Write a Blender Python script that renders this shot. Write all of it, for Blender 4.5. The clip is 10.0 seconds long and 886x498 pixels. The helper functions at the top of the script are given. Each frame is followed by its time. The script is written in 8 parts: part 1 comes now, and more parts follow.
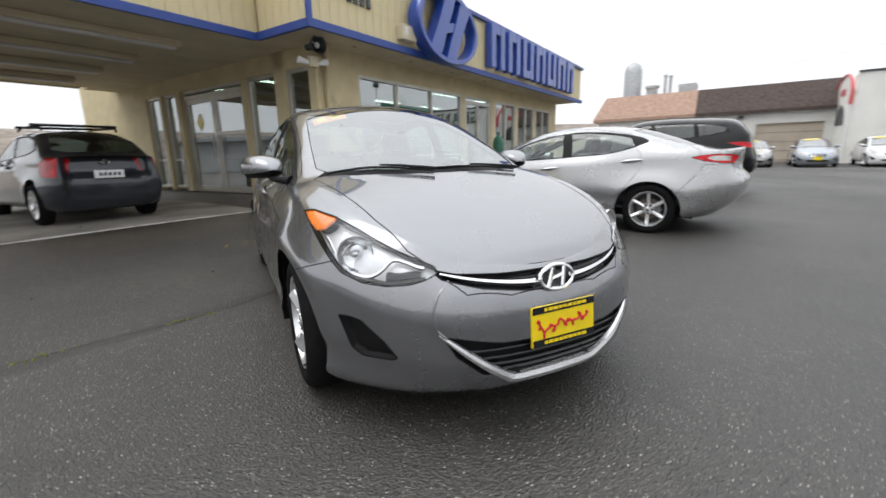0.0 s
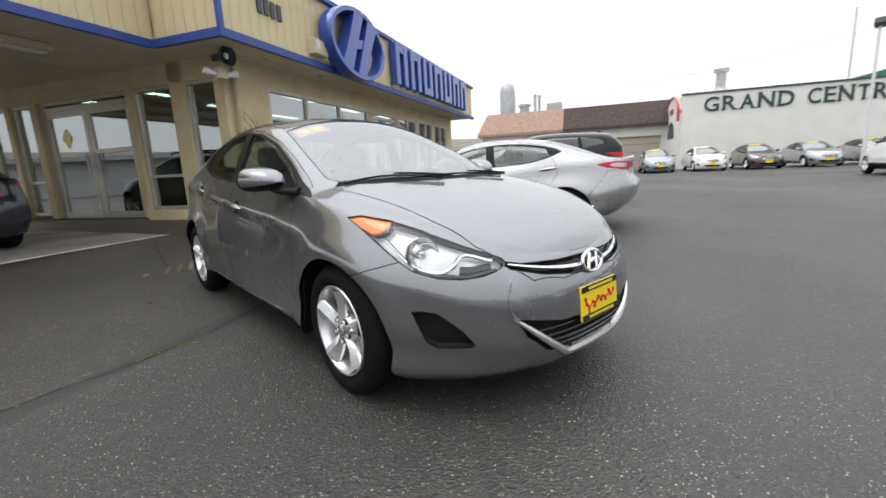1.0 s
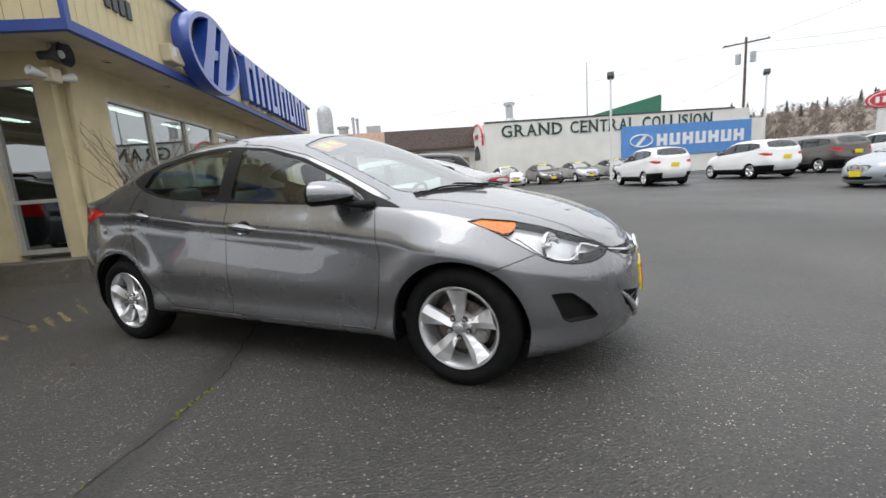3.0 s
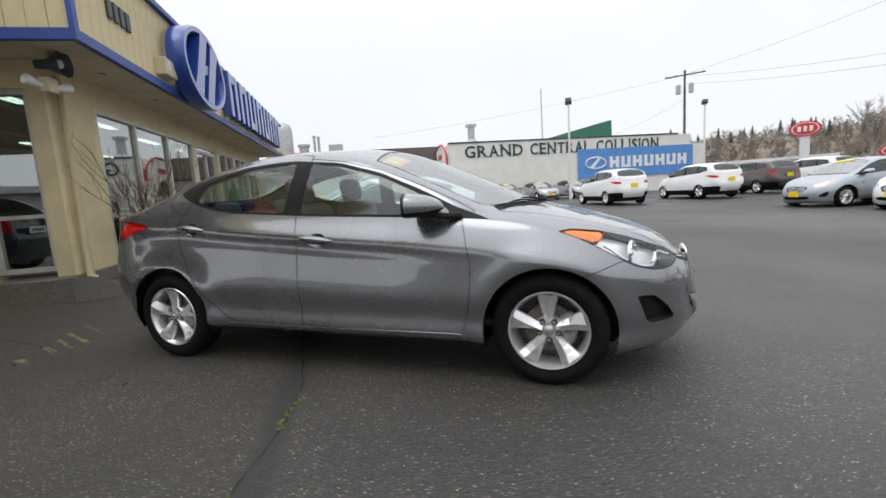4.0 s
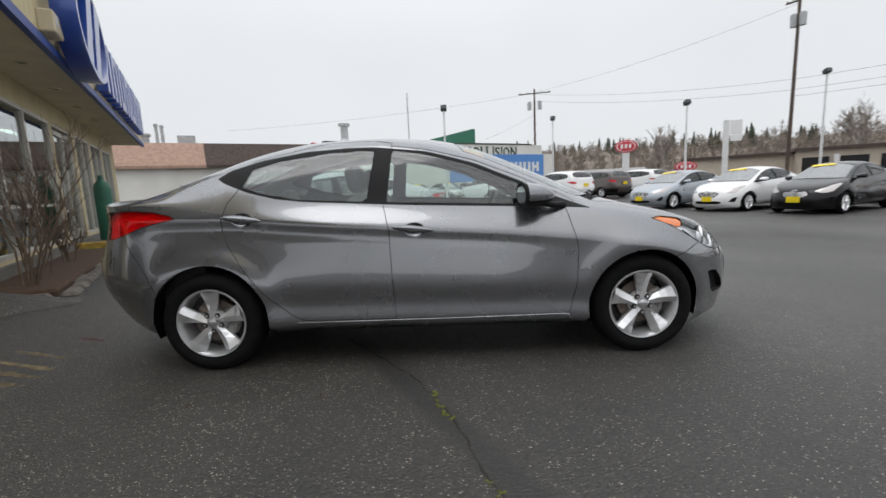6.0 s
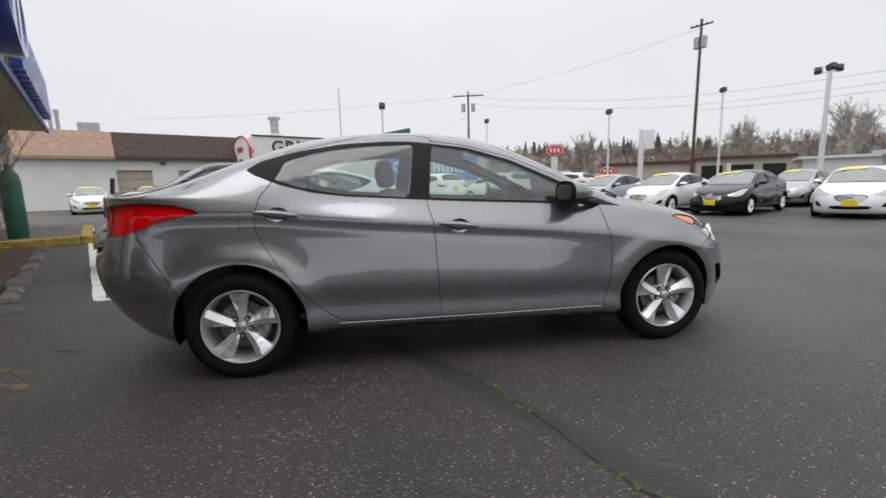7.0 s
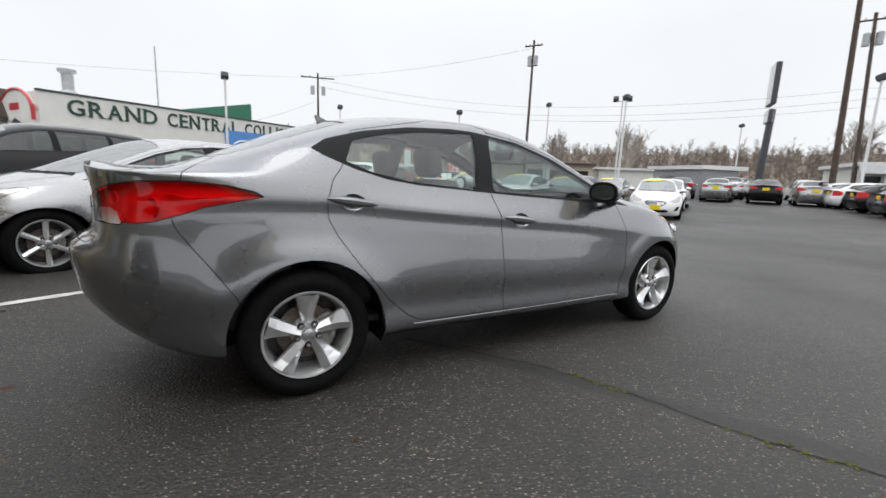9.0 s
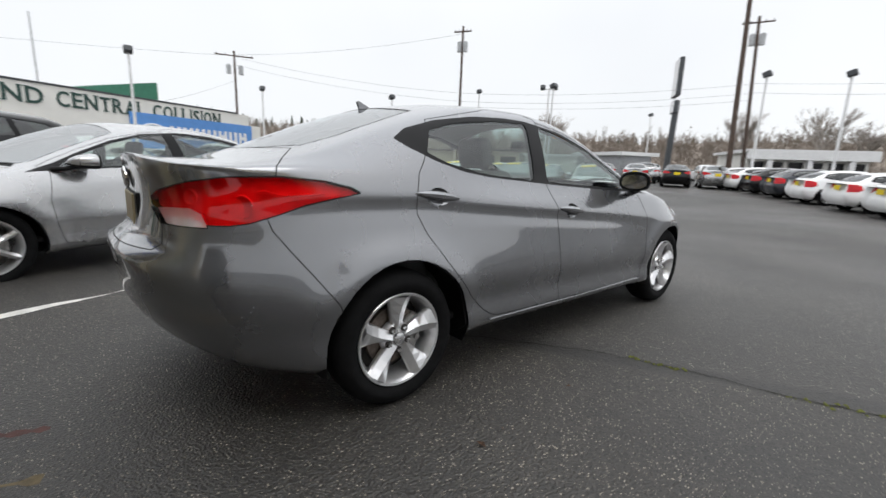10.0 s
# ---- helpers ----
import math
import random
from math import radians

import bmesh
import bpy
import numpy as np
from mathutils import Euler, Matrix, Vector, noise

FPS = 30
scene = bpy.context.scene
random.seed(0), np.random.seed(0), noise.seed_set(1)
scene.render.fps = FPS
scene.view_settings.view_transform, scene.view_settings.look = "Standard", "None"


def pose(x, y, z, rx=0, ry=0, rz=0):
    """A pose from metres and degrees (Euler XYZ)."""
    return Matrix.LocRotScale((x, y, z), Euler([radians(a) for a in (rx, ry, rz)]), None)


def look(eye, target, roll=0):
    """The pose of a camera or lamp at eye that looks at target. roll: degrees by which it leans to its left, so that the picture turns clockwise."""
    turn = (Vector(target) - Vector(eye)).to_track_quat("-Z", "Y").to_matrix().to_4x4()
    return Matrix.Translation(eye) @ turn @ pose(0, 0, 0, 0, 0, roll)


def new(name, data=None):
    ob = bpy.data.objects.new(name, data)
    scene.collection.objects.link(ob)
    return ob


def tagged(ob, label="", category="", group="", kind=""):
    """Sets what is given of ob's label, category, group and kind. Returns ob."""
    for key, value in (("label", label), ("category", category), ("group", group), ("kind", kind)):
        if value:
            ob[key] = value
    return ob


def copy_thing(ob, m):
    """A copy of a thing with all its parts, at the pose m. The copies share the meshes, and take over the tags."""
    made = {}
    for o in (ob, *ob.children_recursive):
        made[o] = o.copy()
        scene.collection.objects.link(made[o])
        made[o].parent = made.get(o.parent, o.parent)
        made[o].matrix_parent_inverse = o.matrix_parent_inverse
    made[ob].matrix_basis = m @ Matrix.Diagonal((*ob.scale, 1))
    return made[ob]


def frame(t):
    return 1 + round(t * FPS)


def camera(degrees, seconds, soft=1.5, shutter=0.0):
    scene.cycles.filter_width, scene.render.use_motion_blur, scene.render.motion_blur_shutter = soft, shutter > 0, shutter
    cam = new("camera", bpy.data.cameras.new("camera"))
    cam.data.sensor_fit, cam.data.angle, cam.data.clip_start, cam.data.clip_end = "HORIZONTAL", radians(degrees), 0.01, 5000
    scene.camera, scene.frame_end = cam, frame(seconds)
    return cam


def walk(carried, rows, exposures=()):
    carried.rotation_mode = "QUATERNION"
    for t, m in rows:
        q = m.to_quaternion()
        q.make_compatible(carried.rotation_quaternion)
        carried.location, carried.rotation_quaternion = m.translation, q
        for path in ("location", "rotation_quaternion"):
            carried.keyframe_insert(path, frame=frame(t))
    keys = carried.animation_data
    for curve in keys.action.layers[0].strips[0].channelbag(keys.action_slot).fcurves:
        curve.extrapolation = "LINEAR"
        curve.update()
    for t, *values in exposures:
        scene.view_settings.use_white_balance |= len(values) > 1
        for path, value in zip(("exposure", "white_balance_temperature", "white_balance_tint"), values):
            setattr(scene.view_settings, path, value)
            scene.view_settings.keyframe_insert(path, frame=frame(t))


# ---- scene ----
cam = camera(92.1, 10.0, shutter=0.5)
PATH = [
    (0, (3.358, -1.066, 1.059), (1.605, -0.202, 0.632), -1.5),
    (0.5, (3.256, -1.404, 1.044), (1.633, -0.309, 0.634), -4.5),
    (1, (3.12, -1.71, 1.042), (1.638, -0.422, 0.664), -2.9),
    (1.5, (2.903, -2.005, 1.067), (1.563, -0.562, 0.717), -2.8),
    (2, (2.701, -2.304, 1.067), (1.604, -0.668, 0.723), -5.0),
    (2.5, (2.433, -2.509, 1.063), (1.503, -0.775, 0.705), -5.2),
    (4, (1.549, -3.117, 1.084), (0.916, -1.238, 0.824), -3.8),
    (4.5, (1.175, -3.229, 1.094), (0.669, -1.309, 0.85), -5.1),
    (5, (0.862, -3.333, 1.063), (0.527, -1.372, 0.853), -4.0),
    (5.5, (0.494, -3.431, 1.079), (0.326, -1.456, 0.81), -3.2),
    (7, (-0.583, -3.364, 1.09), (-0.259, -1.414, 0.791), -1.5),
    (7.5, (-0.894, -3.287, 1.062), (-0.415, -1.372, 0.738), -0.3),
    (8, (-1.192, -3.135, 1.091), (-0.533, -1.281, 0.733), 1.9),
    (8.5, (-1.517, -2.993, 1.091), (-0.654, -1.221, 0.755), 0.5),
    (9, (-1.814, -2.839, 1.091), (-0.801, -1.148, 0.753), 2.3),
    (9.5, (-2.12, -2.556, 1.113), (-1.002, -0.94, 0.743), 2.0),
    (10, (-2.397, -2.332, 1.092), (-1.119, -0.844, 0.704), 2.1),
]
walk(cam, [(t, look(eye, target, roll)) for t, eye, target, roll in PATH],
     exposures=[(0.0, 0.49), (2.5, 0.46), (4.5, 0.16), (5.5, 0.02), (7.0, 0.03), (8.0, 0.06), (9.0, 0.23), (10.0, 0.27)])
from mathutils.bvhtree import BVHTree

# ---- world and light: a bright, even overcast ----
world = bpy.data.worlds.new("overcast")
scene.world = world
world.use_nodes = True
wn, wl = world.node_tree.nodes, world.node_tree.links
bg = wn["Background"]
sky = wn.new("ShaderNodeTexSky")
sky.sky_type, sky.sun_disc = "NISHITA", False
sky.sun_elevation, sky.sun_rotation = radians(48), radians(150)
sky.air_density, sky.dust_density = 1.0, 4.0
cloud = wn.new("ShaderNodeTexNoise")
cloud.inputs["Scale"].default_value, cloud.inputs["Detail"].default_value = 1.6, 3.0
wco = wn.new("ShaderNodeTexCoord")
wl.new(wco.outputs["Generated"], cloud.inputs["Vector"])
ramp = wn.new("ShaderNodeValToRGB")
ramp.color_ramp.elements[0].position, ramp.color_ramp.elements[0].color = 0.3, (7.75, 7.98, 8.28, 1)
ramp.color_ramp.elements[1].position, ramp.color_ramp.elements[1].color = 0.75, (8.55, 8.75, 8.98, 1)
wl.new(cloud.outputs["Fac"], ramp.inputs["Fac"])
# an overcast sky is about nearly twice as bright overhead as at the horizon
sepz = wn.new("ShaderNodeSeparateXYZ")
wl.new(wco.outputs["Generated"], sepz.inputs["Vector"])
rise = wn.new("ShaderNodeMapRange")
rise.interpolation_type = "SMOOTHSTEP"
rise.inputs["From Min"].default_value, rise.inputs["From Max"].default_value = 0.25, 1.0
rise.inputs["To Min"].default_value, rise.inputs["To Max"].default_value = 1.0, 1.9
wl.new(sepz.outputs["Z"], rise.inputs["Value"])
deck = wn.new("ShaderNodeVectorMath")
deck.operation = "SCALE"
wl.new(ramp.outputs["Color"], deck.inputs[0])
wl.new(rise.outputs["Result"], deck.inputs["Scale"])
wmix = wn.new("ShaderNodeMix")
wmix.data_type = "RGBA"
wmix.inputs["Factor"].default_value = 0.95
wl.new(sky.outputs["Color"], wmix.inputs["A"])
wl.new(deck.outputs["Vector"], wmix.inputs["B"])
wl.new(wmix.outputs["Result"], bg.inputs["Color"])
bg.inputs["Strength"].default_value = 0.1
sun = new("sun", bpy.data.lights.new("sun", "SUN"))
sun.data.energy, sun.data.angle, sun.data.color = 0.6, radians(35), (1.0, 0.985, 0.96)
sun.matrix_world = look((0, 0, 60), (12, 22, 0))


# ---- materials ----
def mat(name, color, rough=0.5, metal=0.0, coat=0.0, spec=0.5, var=0.0, scale=8.0, bump=0.0, bscale=60.0, emit=0.0, rvar=0.0):
    """A Principled surface with mottled colour, uneven gloss and a fine relief."""
    m = bpy.data.materials.new(name)
    m.use_nodes = True
    nt = m.node_tree
    b = nt.nodes["Principled BSDF"]
    b.inputs["Base Color"].default_value = (*color, 1)
    b.inputs["Roughness"].default_value, b.inputs["Metallic"].default_value = rough, metal
    b.inputs["Coat Weight"].default_value, b.inputs["Coat Roughness"].default_value = coat, 0.03
    b.inputs["Specular IOR Level"].default_value = spec
    if emit:
        b.inputs["Emission Color"].default_value, b.inputs["Emission Strength"].default_value = (*color, 1), emit
    co = nt.nodes.new("ShaderNodeTexCoord")
    if var or rvar:
        no = nt.nodes.new("ShaderNodeTexNoise")
        no.inputs["Scale"].default_value, no.inputs["Detail"].default_value = scale, 6.0
        nt.links.new(co.outputs["Object"], no.inputs["Vector"])
        if var:
            r = nt.nodes.new("ShaderNodeValToRGB")
            r.color_ramp.elements[0].position, r.color_ramp.elements[1].position = 0.3, 0.7
            r.color_ramp.elements[0].color = (*[c * (1 - var) for c in color], 1)
            r.color_ramp.elements[1].color = (*[min(1, c * (1 + var)) for c in color], 1)
            nt.links.new(no.outputs["Fac"], r.inputs["Fac"])
            nt.links.new(r.outputs["Color"], b.inputs["Base Color"])
        if rvar:
            mr = nt.nodes.new("ShaderNodeMapRange")
            mr.inputs["From Min"].default_value, mr.inputs["From Max"].default_value = 0.3, 0.7
            mr.inputs["To Min"].default_value, mr.inputs["To Max"].default_value = max(0, rough - rvar), rough + rvar
            nt.links.new(no.outputs["Fac"], mr.inputs["Value"])
            nt.links.new(mr.outputs["Result"], b.inputs["Roughness"])
    if bump:
        n2 = nt.nodes.new("ShaderNodeTexNoise")
        n2.inputs["Scale"].default_value, n2.inputs["Detail"].default_value = bscale, 4.0
        bu = nt.nodes.new("ShaderNodeBump")
        bu.inputs["Strength"].default_value, bu.inputs["Distance"].default_value = bump, 0.01
        nt.links.new(co.outputs["Object"], n2.inputs["Vector"])
        nt.links.new(n2.outputs["Fac"], bu.inputs["Height"])
        nt.links.new(bu.outputs["Normal"], b.inputs["Normal"])
    return m


def paint(name, color, metal=0.55, rough=0.3, gloss=1.5):
    """Clear-coated car paint with fine flakes."""
    m = mat(name, color, rough=rough, metal=metal, coat=1.0, rvar=0.03, scale=3.0)
    nt = m.node_tree
    b = nt.nodes["Principled BSDF"]
    b.inputs["Coat IOR"].default_value, b.inputs["Coat Roughness"].default_value = gloss, 0.02
    b.inputs["Specular IOR Level"].default_value = 0.1
    if metal > 0.2:
        vo = nt.nodes.new("ShaderNodeTexVoronoi")
        vo.inputs["Scale"].default_value = 900.0
        co = nt.nodes["Texture Coordinate"]
        r = nt.nodes.new("ShaderNodeMix")
        r.data_type = "RGBA"
        r.inputs["A"].default_value = (*[c * 0.88 for c in color], 1)
        r.inputs["B"].default_value = (*[min(1, c * 1.15) for c in color], 1)
        nt.links.new(co.outputs["Object"], vo.inputs["Vector"])
        nt.links.new(vo.outputs["Color"], r.inputs["Factor"])
        nt.links.new(r.outputs["Result"], b.inputs["Base Color"])
    return m


def pane(name, tint, mirror=0.06, rough=0.0):
    """Clear sheet glass: lets light straight through and mirrors more towards grazing angles, alike from both sides."""
    m = bpy.data.materials.new(name)
    m.use_nodes = True
    nt = m.node_tree
    nt.nodes.remove(nt.nodes["Principled BSDF"])
    out = nt.nodes["Material Output"]
    tr, gl = nt.nodes.new("ShaderNodeBsdfTransparent"), nt.nodes.new("ShaderNodeBsdfGlossy")
    lw, pw, mr, mx = nt.nodes.new("ShaderNodeLayerWeight"), nt.nodes.new("ShaderNodeMath"), nt.nodes.new("ShaderNodeMapRange"), nt.nodes.new("ShaderNodeMixShader")
    tr.inputs["Color"].default_value = (*tint, 1)
    gl.inputs["Roughness"].default_value = rough
    gl.inputs["Color"].default_value = (0.97, 0.98, 0.99, 1)
    lw.inputs["Blend"].default_value = 0.5
    pw.operation = "POWER"
    pw.inputs[1].default_value = 5.0
    mr.inputs["To Min"].default_value, mr.inputs["To Max"].default_value = mirror, 1.0
    nt.links.new(lw.outputs["Facing"], pw.inputs[0])
    nt.links.new(pw.outputs["Value"], mr.inputs["Value"])
    nt.links.new(mr.outputs["Result"], mx.inputs["Fac"])
    nt.links.new(tr.outputs["BSDF"], mx.inputs[1])
    nt.links.new(gl.outputs["BSDF"], mx.inputs[2])
    nt.links.new(mx.outputs["Shader"], out.inputs["Surface"])
    return m


def asphalt_material():
    m = bpy.data.materials.new("asphalt")
    m.use_nodes = True
    nt, lk = m.node_tree, m.node_tree.links
    b = nt.nodes["Principled BSDF"]
    co = nt.nodes.new("ShaderNodeTexCoord")

    def tex(kind, scale, **kw):
        t = nt.nodes.new(kind)
        t.inputs["Scale"].default_value = scale
        for k, v in kw.items():
            t.inputs[k].default_value = v
        lk.new(co.outputs["Object"], t.inputs["Vector"])
        return t

    def ramp_of(socket, p0, c0, p1, c1):
        r = nt.nodes.new("ShaderNodeValToRGB")
        r.color_ramp.elements[0].position, r.color_ramp.elements[0].color = p0, (*c0, 1)
        r.color_ramp.elements[1].position, r.color_ramp.elements[1].color = p1, (*c1, 1)
        lk.new(socket, r.inputs["Fac"])
        return r.outputs["Color"]

    def mix(kind, fac, a, c):
        x = nt.nodes.new("ShaderNodeMix")
        x.data_type, x.blend_type = "RGBA", kind
        if isinstance(fac, float):
            x.inputs["Factor"].default_value = fac
        else:
            lk.new(fac, x.inputs["Factor"])
        lk.new(a, x.inputs["A"])
        lk.new(c, x.inputs["B"])
        return x.outputs["Result"]

    grit = tex("ShaderNodeTexVoronoi", 110.0)
    chips = tex("ShaderNodeTexVoronoi", 72.0)
    chips2 = tex("ShaderNodeTexVoronoi", 112.0)
    stain = tex("ShaderNodeTexNoise", 0.55, Detail=7.0, Roughness=0.62)
    damp = tex("ShaderNodeTexNoise", 0.17, Detail=4.0)
    base = ramp_of(grit.outputs["Color"], 0.0, (0.007, 0.0065, 0.0057), 1.0, (0.056, 0.0530, 0.0480))
    sep = nt.nodes.new("ShaderNodeSeparateColor")
    lk.new(chips.outputs["Color"], sep.inputs["Color"])
    # the joint between an older, stonier paving and a newer, darker one, with a smooth tarred strip along it
    warp = tex("ShaderNodeTexNoise", 3.0, Detail=5.0)
    across = nt.nodes.new("ShaderNodeVectorMath")
    across.operation = "DOT_PRODUCT"
    across.inputs[1].default_value = (0.878, 0.476, 0.0)
    lk.new(co.outputs["Object"], across.inputs[0])

    def calc(kind, a, c, e=None):
        x = nt.nodes.new("ShaderNodeMath")
        x.operation = kind
        for i, v in enumerate((a, c, e)):
            if v is None:
                continue
            if isinstance(v, float):
                x.inputs[i].default_value = v
            else:
                lk.new(v, x.inputs[i])
        return x.outputs["Value"]

    def step_of(v, lo, hi, a, c):
        x = nt.nodes.new("ShaderNodeMapRange")
        x.interpolation_type = "SMOOTHSTEP"
        x.inputs["From Min"].default_value, x.inputs["From Max"].default_value = lo, hi
        x.inputs["To Min"].default_value, x.inputs["To Max"].default_value = a, c
        lk.new(v, x.inputs["Value"])
        return x.outputs["Result"]

    side = calc("MULTIPLY_ADD", warp.outputs["Fac"], 0.07, calc("ADD", across.outputs["Value"], 0.560))
    old = step_of(side, -0.17, -0.09, 1.0, 0.0)
    tar = calc("MULTIPLY", step_of(side, -0.15, -0.09, 0.0, 1.0), step_of(side, -0.03, 0.05, 1.0, 0.0))
    more_chips = calc("MULTIPLY_ADD", old, 0.085, calc("MULTIPLY", tar, -0.3))
    red_pick = calc("ADD", sep.outputs["Red"], more_chips)
    pick = ramp_of(red_pick, 0.87, (0, 0, 0), 0.94, (1, 1, 1))
    near = ramp_of(chips.outputs["Distance"], 0.20, (1, 1, 1), 0.32, (0, 0, 0))
    spots = mix("MULTIPLY", 1.0, pick, near)
    sep2 = nt.nodes.new("ShaderNodeSeparateColor")
    lk.new(chips2.outputs["Color"], sep2.inputs["Color"])
    green_pick = calc("ADD", sep2.outputs["Green"], more_chips)
    pick2 = ramp_of(green_pick, 0.78, (0, 0, 0), 0.97, (0.8, 0.8, 0.8))
    near2 = ramp_of(chips2.outputs["Distance"], 0.2, (1, 1, 1), 0.34, (0, 0, 0))
    spots2 = mix("MULTIPLY", 1.0, pick2, near2)
    allspots = mix("LIGHTEN", 1.0, spots, spots2)
    light = nt.nodes.new("ShaderNodeRGB")
    light.outputs[0].default_value = (0.52, 0.50, 0.455, 1)
    col = mix("MIX", allspots, base, light.outputs[0])
    dirt = ramp_of(stain.outputs["Fac"], 0.34, (0.60, 0.575, 0.545), 0.70, (1.30, 1.22, 1.13))
    col = mix("MULTIPLY", 1.0, col, dirt)
    col = mix("MULTIPLY", 1.0, col, ramp_of(tar, 0.0, (1, 1, 1), 1.0, (0.56, 0.54, 0.53)))
    # the older side is toned down to paint in vignette and canopy shade
    col = mix("MULTIPLY", 1.0, col, ramp_of(old, 0.0, (0.88, 0.88, 0.90), 1.0, (0.80, 0.775, 0.745)))
    # paler and browner towards the entrance
    worn = step_of(calc("MULTIPLY_ADD", stain.outputs["Fac"], 1.6, side), -3.3, -1.8, 1.0, 0.0)
    col = mix("MULTIPLY", 1.0, col, ramp_of(worn, 0.0, (1, 1, 1), 1.0, (1.9, 1.78, 1.62)))
    lk.new(col, b.inputs["Base Color"])
    rr = nt.nodes.new("ShaderNodeMapRange")
    rr.inputs["From Min"].default_value, rr.inputs["From Max"].default_value = 0.35, 0.65
    rr.inputs["To Min"].default_value, rr.inputs["To Max"].default_value = 0.42, 0.66
    lk.new(damp.outputs["Fac"], rr.inputs["Value"])
    lk.new(rr.outputs["Result"], b.inputs["Roughness"])
    b.inputs["Specular IOR Level"].default_value = 0.85
    bu = nt.nodes.new("ShaderNodeBump")
    bu.inputs["Strength"].default_value, bu.inputs["Distance"].default_value = 0.7, 0.006
    lk.new(grit.outputs["Distance"], bu.inputs["Height"])
    bu2 = nt.nodes.new("ShaderNodeBump")
    bu2.inputs["Strength"].default_value, bu2.inputs["Distance"].default_value = 0.5, 0.008
    lk.new(chips.outputs["Distance"], bu2.inputs["Height"])
    lk.new(bu.outputs["Normal"], bu2.inputs["Normal"])
    lk.new(bu2.outputs["Normal"], b.inputs["Normal"])
    return m


M = {}
M["asphalt"] = asphalt_material()
M["paint_gray"] = paint("graphite_paint", (0.222, 0.226, 0.239), 0.84, 0.27, 1.75)
M["paint_silver"] = paint("silver_paint", (0.42, 0.42, 0.425), 0.75, 0.26)
M["paint_white"] = paint("white_paint", (0.80, 0.80, 0.80), 0.0, 0.3)
M["paint_black"] = paint("black_paint", (0.005, 0.005, 0.006), 0.0, 0.3, 1.38)
M["paint_red"] = paint("dark_red_paint", (0.12, 0.012, 0.015), 0.3, 0.3)
M["paint_brown"] = paint("brown_gray_paint", (0.10, 0.085, 0.08), 0.5, 0.3)
M["paint_navy"] = paint("dark_blue_gray_paint", (0.026, 0.029, 0.038), 0.3, 0.3)
M["paint_lightgray"] = paint("blue_gray_paint", (0.36, 0.39, 0.43), 0.6, 0.3)
M["black_plastic"] = mat("black_plastic", (0.009, 0.009, 0.0095), 0.6, spec=0.18, bump=0.05, bscale=300, rvar=0.08, scale=12)
M["gloss_black"] = mat("gloss_black_trim", (0.012, 0.012, 0.013), 0.2, spec=0.4)
M["trim_black"] = mat("satin_black_trim", (0.010, 0.010, 0.011), 0.5, spec=0.2, rvar=0.05, scale=10)
M["rubber"] = mat("tyre_rubber", (0.008, 0.008, 0.0085), 0.85, spec=0.12, bump=0.15, bscale=120, var=0.25, scale=20)
M["seal"] = mat("shut_line", (0.008, 0.008, 0.008), 0.8)
M["alloy"] = mat("alloy_wheel", (0.78, 0.78, 0.79), 0.28, 0.78, coat=0.5, var=0.05, scale=25)
M["caliper"] = mat("cast_caliper", (0.30, 0.29, 0.28), 0.5, 0.5, var=0.3, scale=30)
M["dark_metal"] = mat("brake_metal", (0.06, 0.055, 0.052), 0.5, 0.7, var=0.4, scale=30)
M["disc"] = mat("brake_disc", (0.17, 0.14, 0.12), 0.45, 0.7, var=0.3, scale=40)
M["chrome"] = mat("chrome", (0.82, 0.82, 0.83), 0.08, 1.0)
M["satin"] = mat("satin_silver_trim", (0.62, 0.62, 0.63), 0.25, 0.8)
M["lamp_silver"] = mat("lamp_housing_silver", (0.80, 0.80, 0.81), 0.30, 0.4, var=0.2, scale=9)
M["glass"] = pane("car_glass", (0.80, 0.90, 0.86), 0.09)
M["glass_dark"] = pane("tinted_glass", (0.20, 0.24, 0.23), 0.08)
M["glass_shield"] = pane("windshield_glass", (0.64, 0.76, 0.74), 0.30)
M["glass_far"] = pane("far_windshield", (0.30, 0.36, 0.36), 0.34)
M["lens"] = pane("lamp_lens", (0.93, 0.94, 0.95), 0.06)
M["red_lens"] = mat("red_lens", (0.50, 0.004, 0.010), 0.10, spec=0.45, var=0.35, scale=7)
M["red_pane"] = pane("red_lens_pane", (0.95, 0.045, 0.06), 0.03)
M["tail_silver"] = mat("tail_housing_silver", (0.9, 0.87, 0.87), 0.4, 0.1, var=0.2, scale=14)
M["amber"] = mat("amber_reflector", (0.85, 0.20, 0.02), 0.2, coat=1.0, var=0.2, scale=40)
M["clear_white"] = mat("clear_reverse_lens", (0.50, 0.47, 0.46), 0.15, 0.5, coat=1.0, var=0.2, scale=30)
M["interior"] = mat("gray_interior", (0.10, 0.10, 0.10), 0.8, var=0.15, scale=10, bump=0.1, bscale=200)
M["interior_dark"] = mat("charcoal_interior", (0.03, 0.03, 0.032), 0.7, var=0.15, scale=10)
M["headliner"] = mat("headliner", (0.38, 0.37, 0.35), 0.9, bump=0.1, bscale=300)
M["yellow"] = mat("yellow_plate", (0.83, 0.62, 0.005), 0.4, coat=0.4, var=0.05, scale=20)
M["red_ink"] = mat("red_ink", (0.55, 0.01, 0.015), 0.5)
M["orange_sticker"] = mat("orange_sticker", (0.95, 0.30, 0.02), 0.45, var=0.1, scale=30)
M["yellow_sticker"] = mat("yellow_sticker", (0.95, 0.72, 0.02), 0.45)
M["cream"] = mat("cream_siding", (0.60, 0.51, 0.31), 0.75, var=0.10, scale=3, bump=0.25, bscale=40)
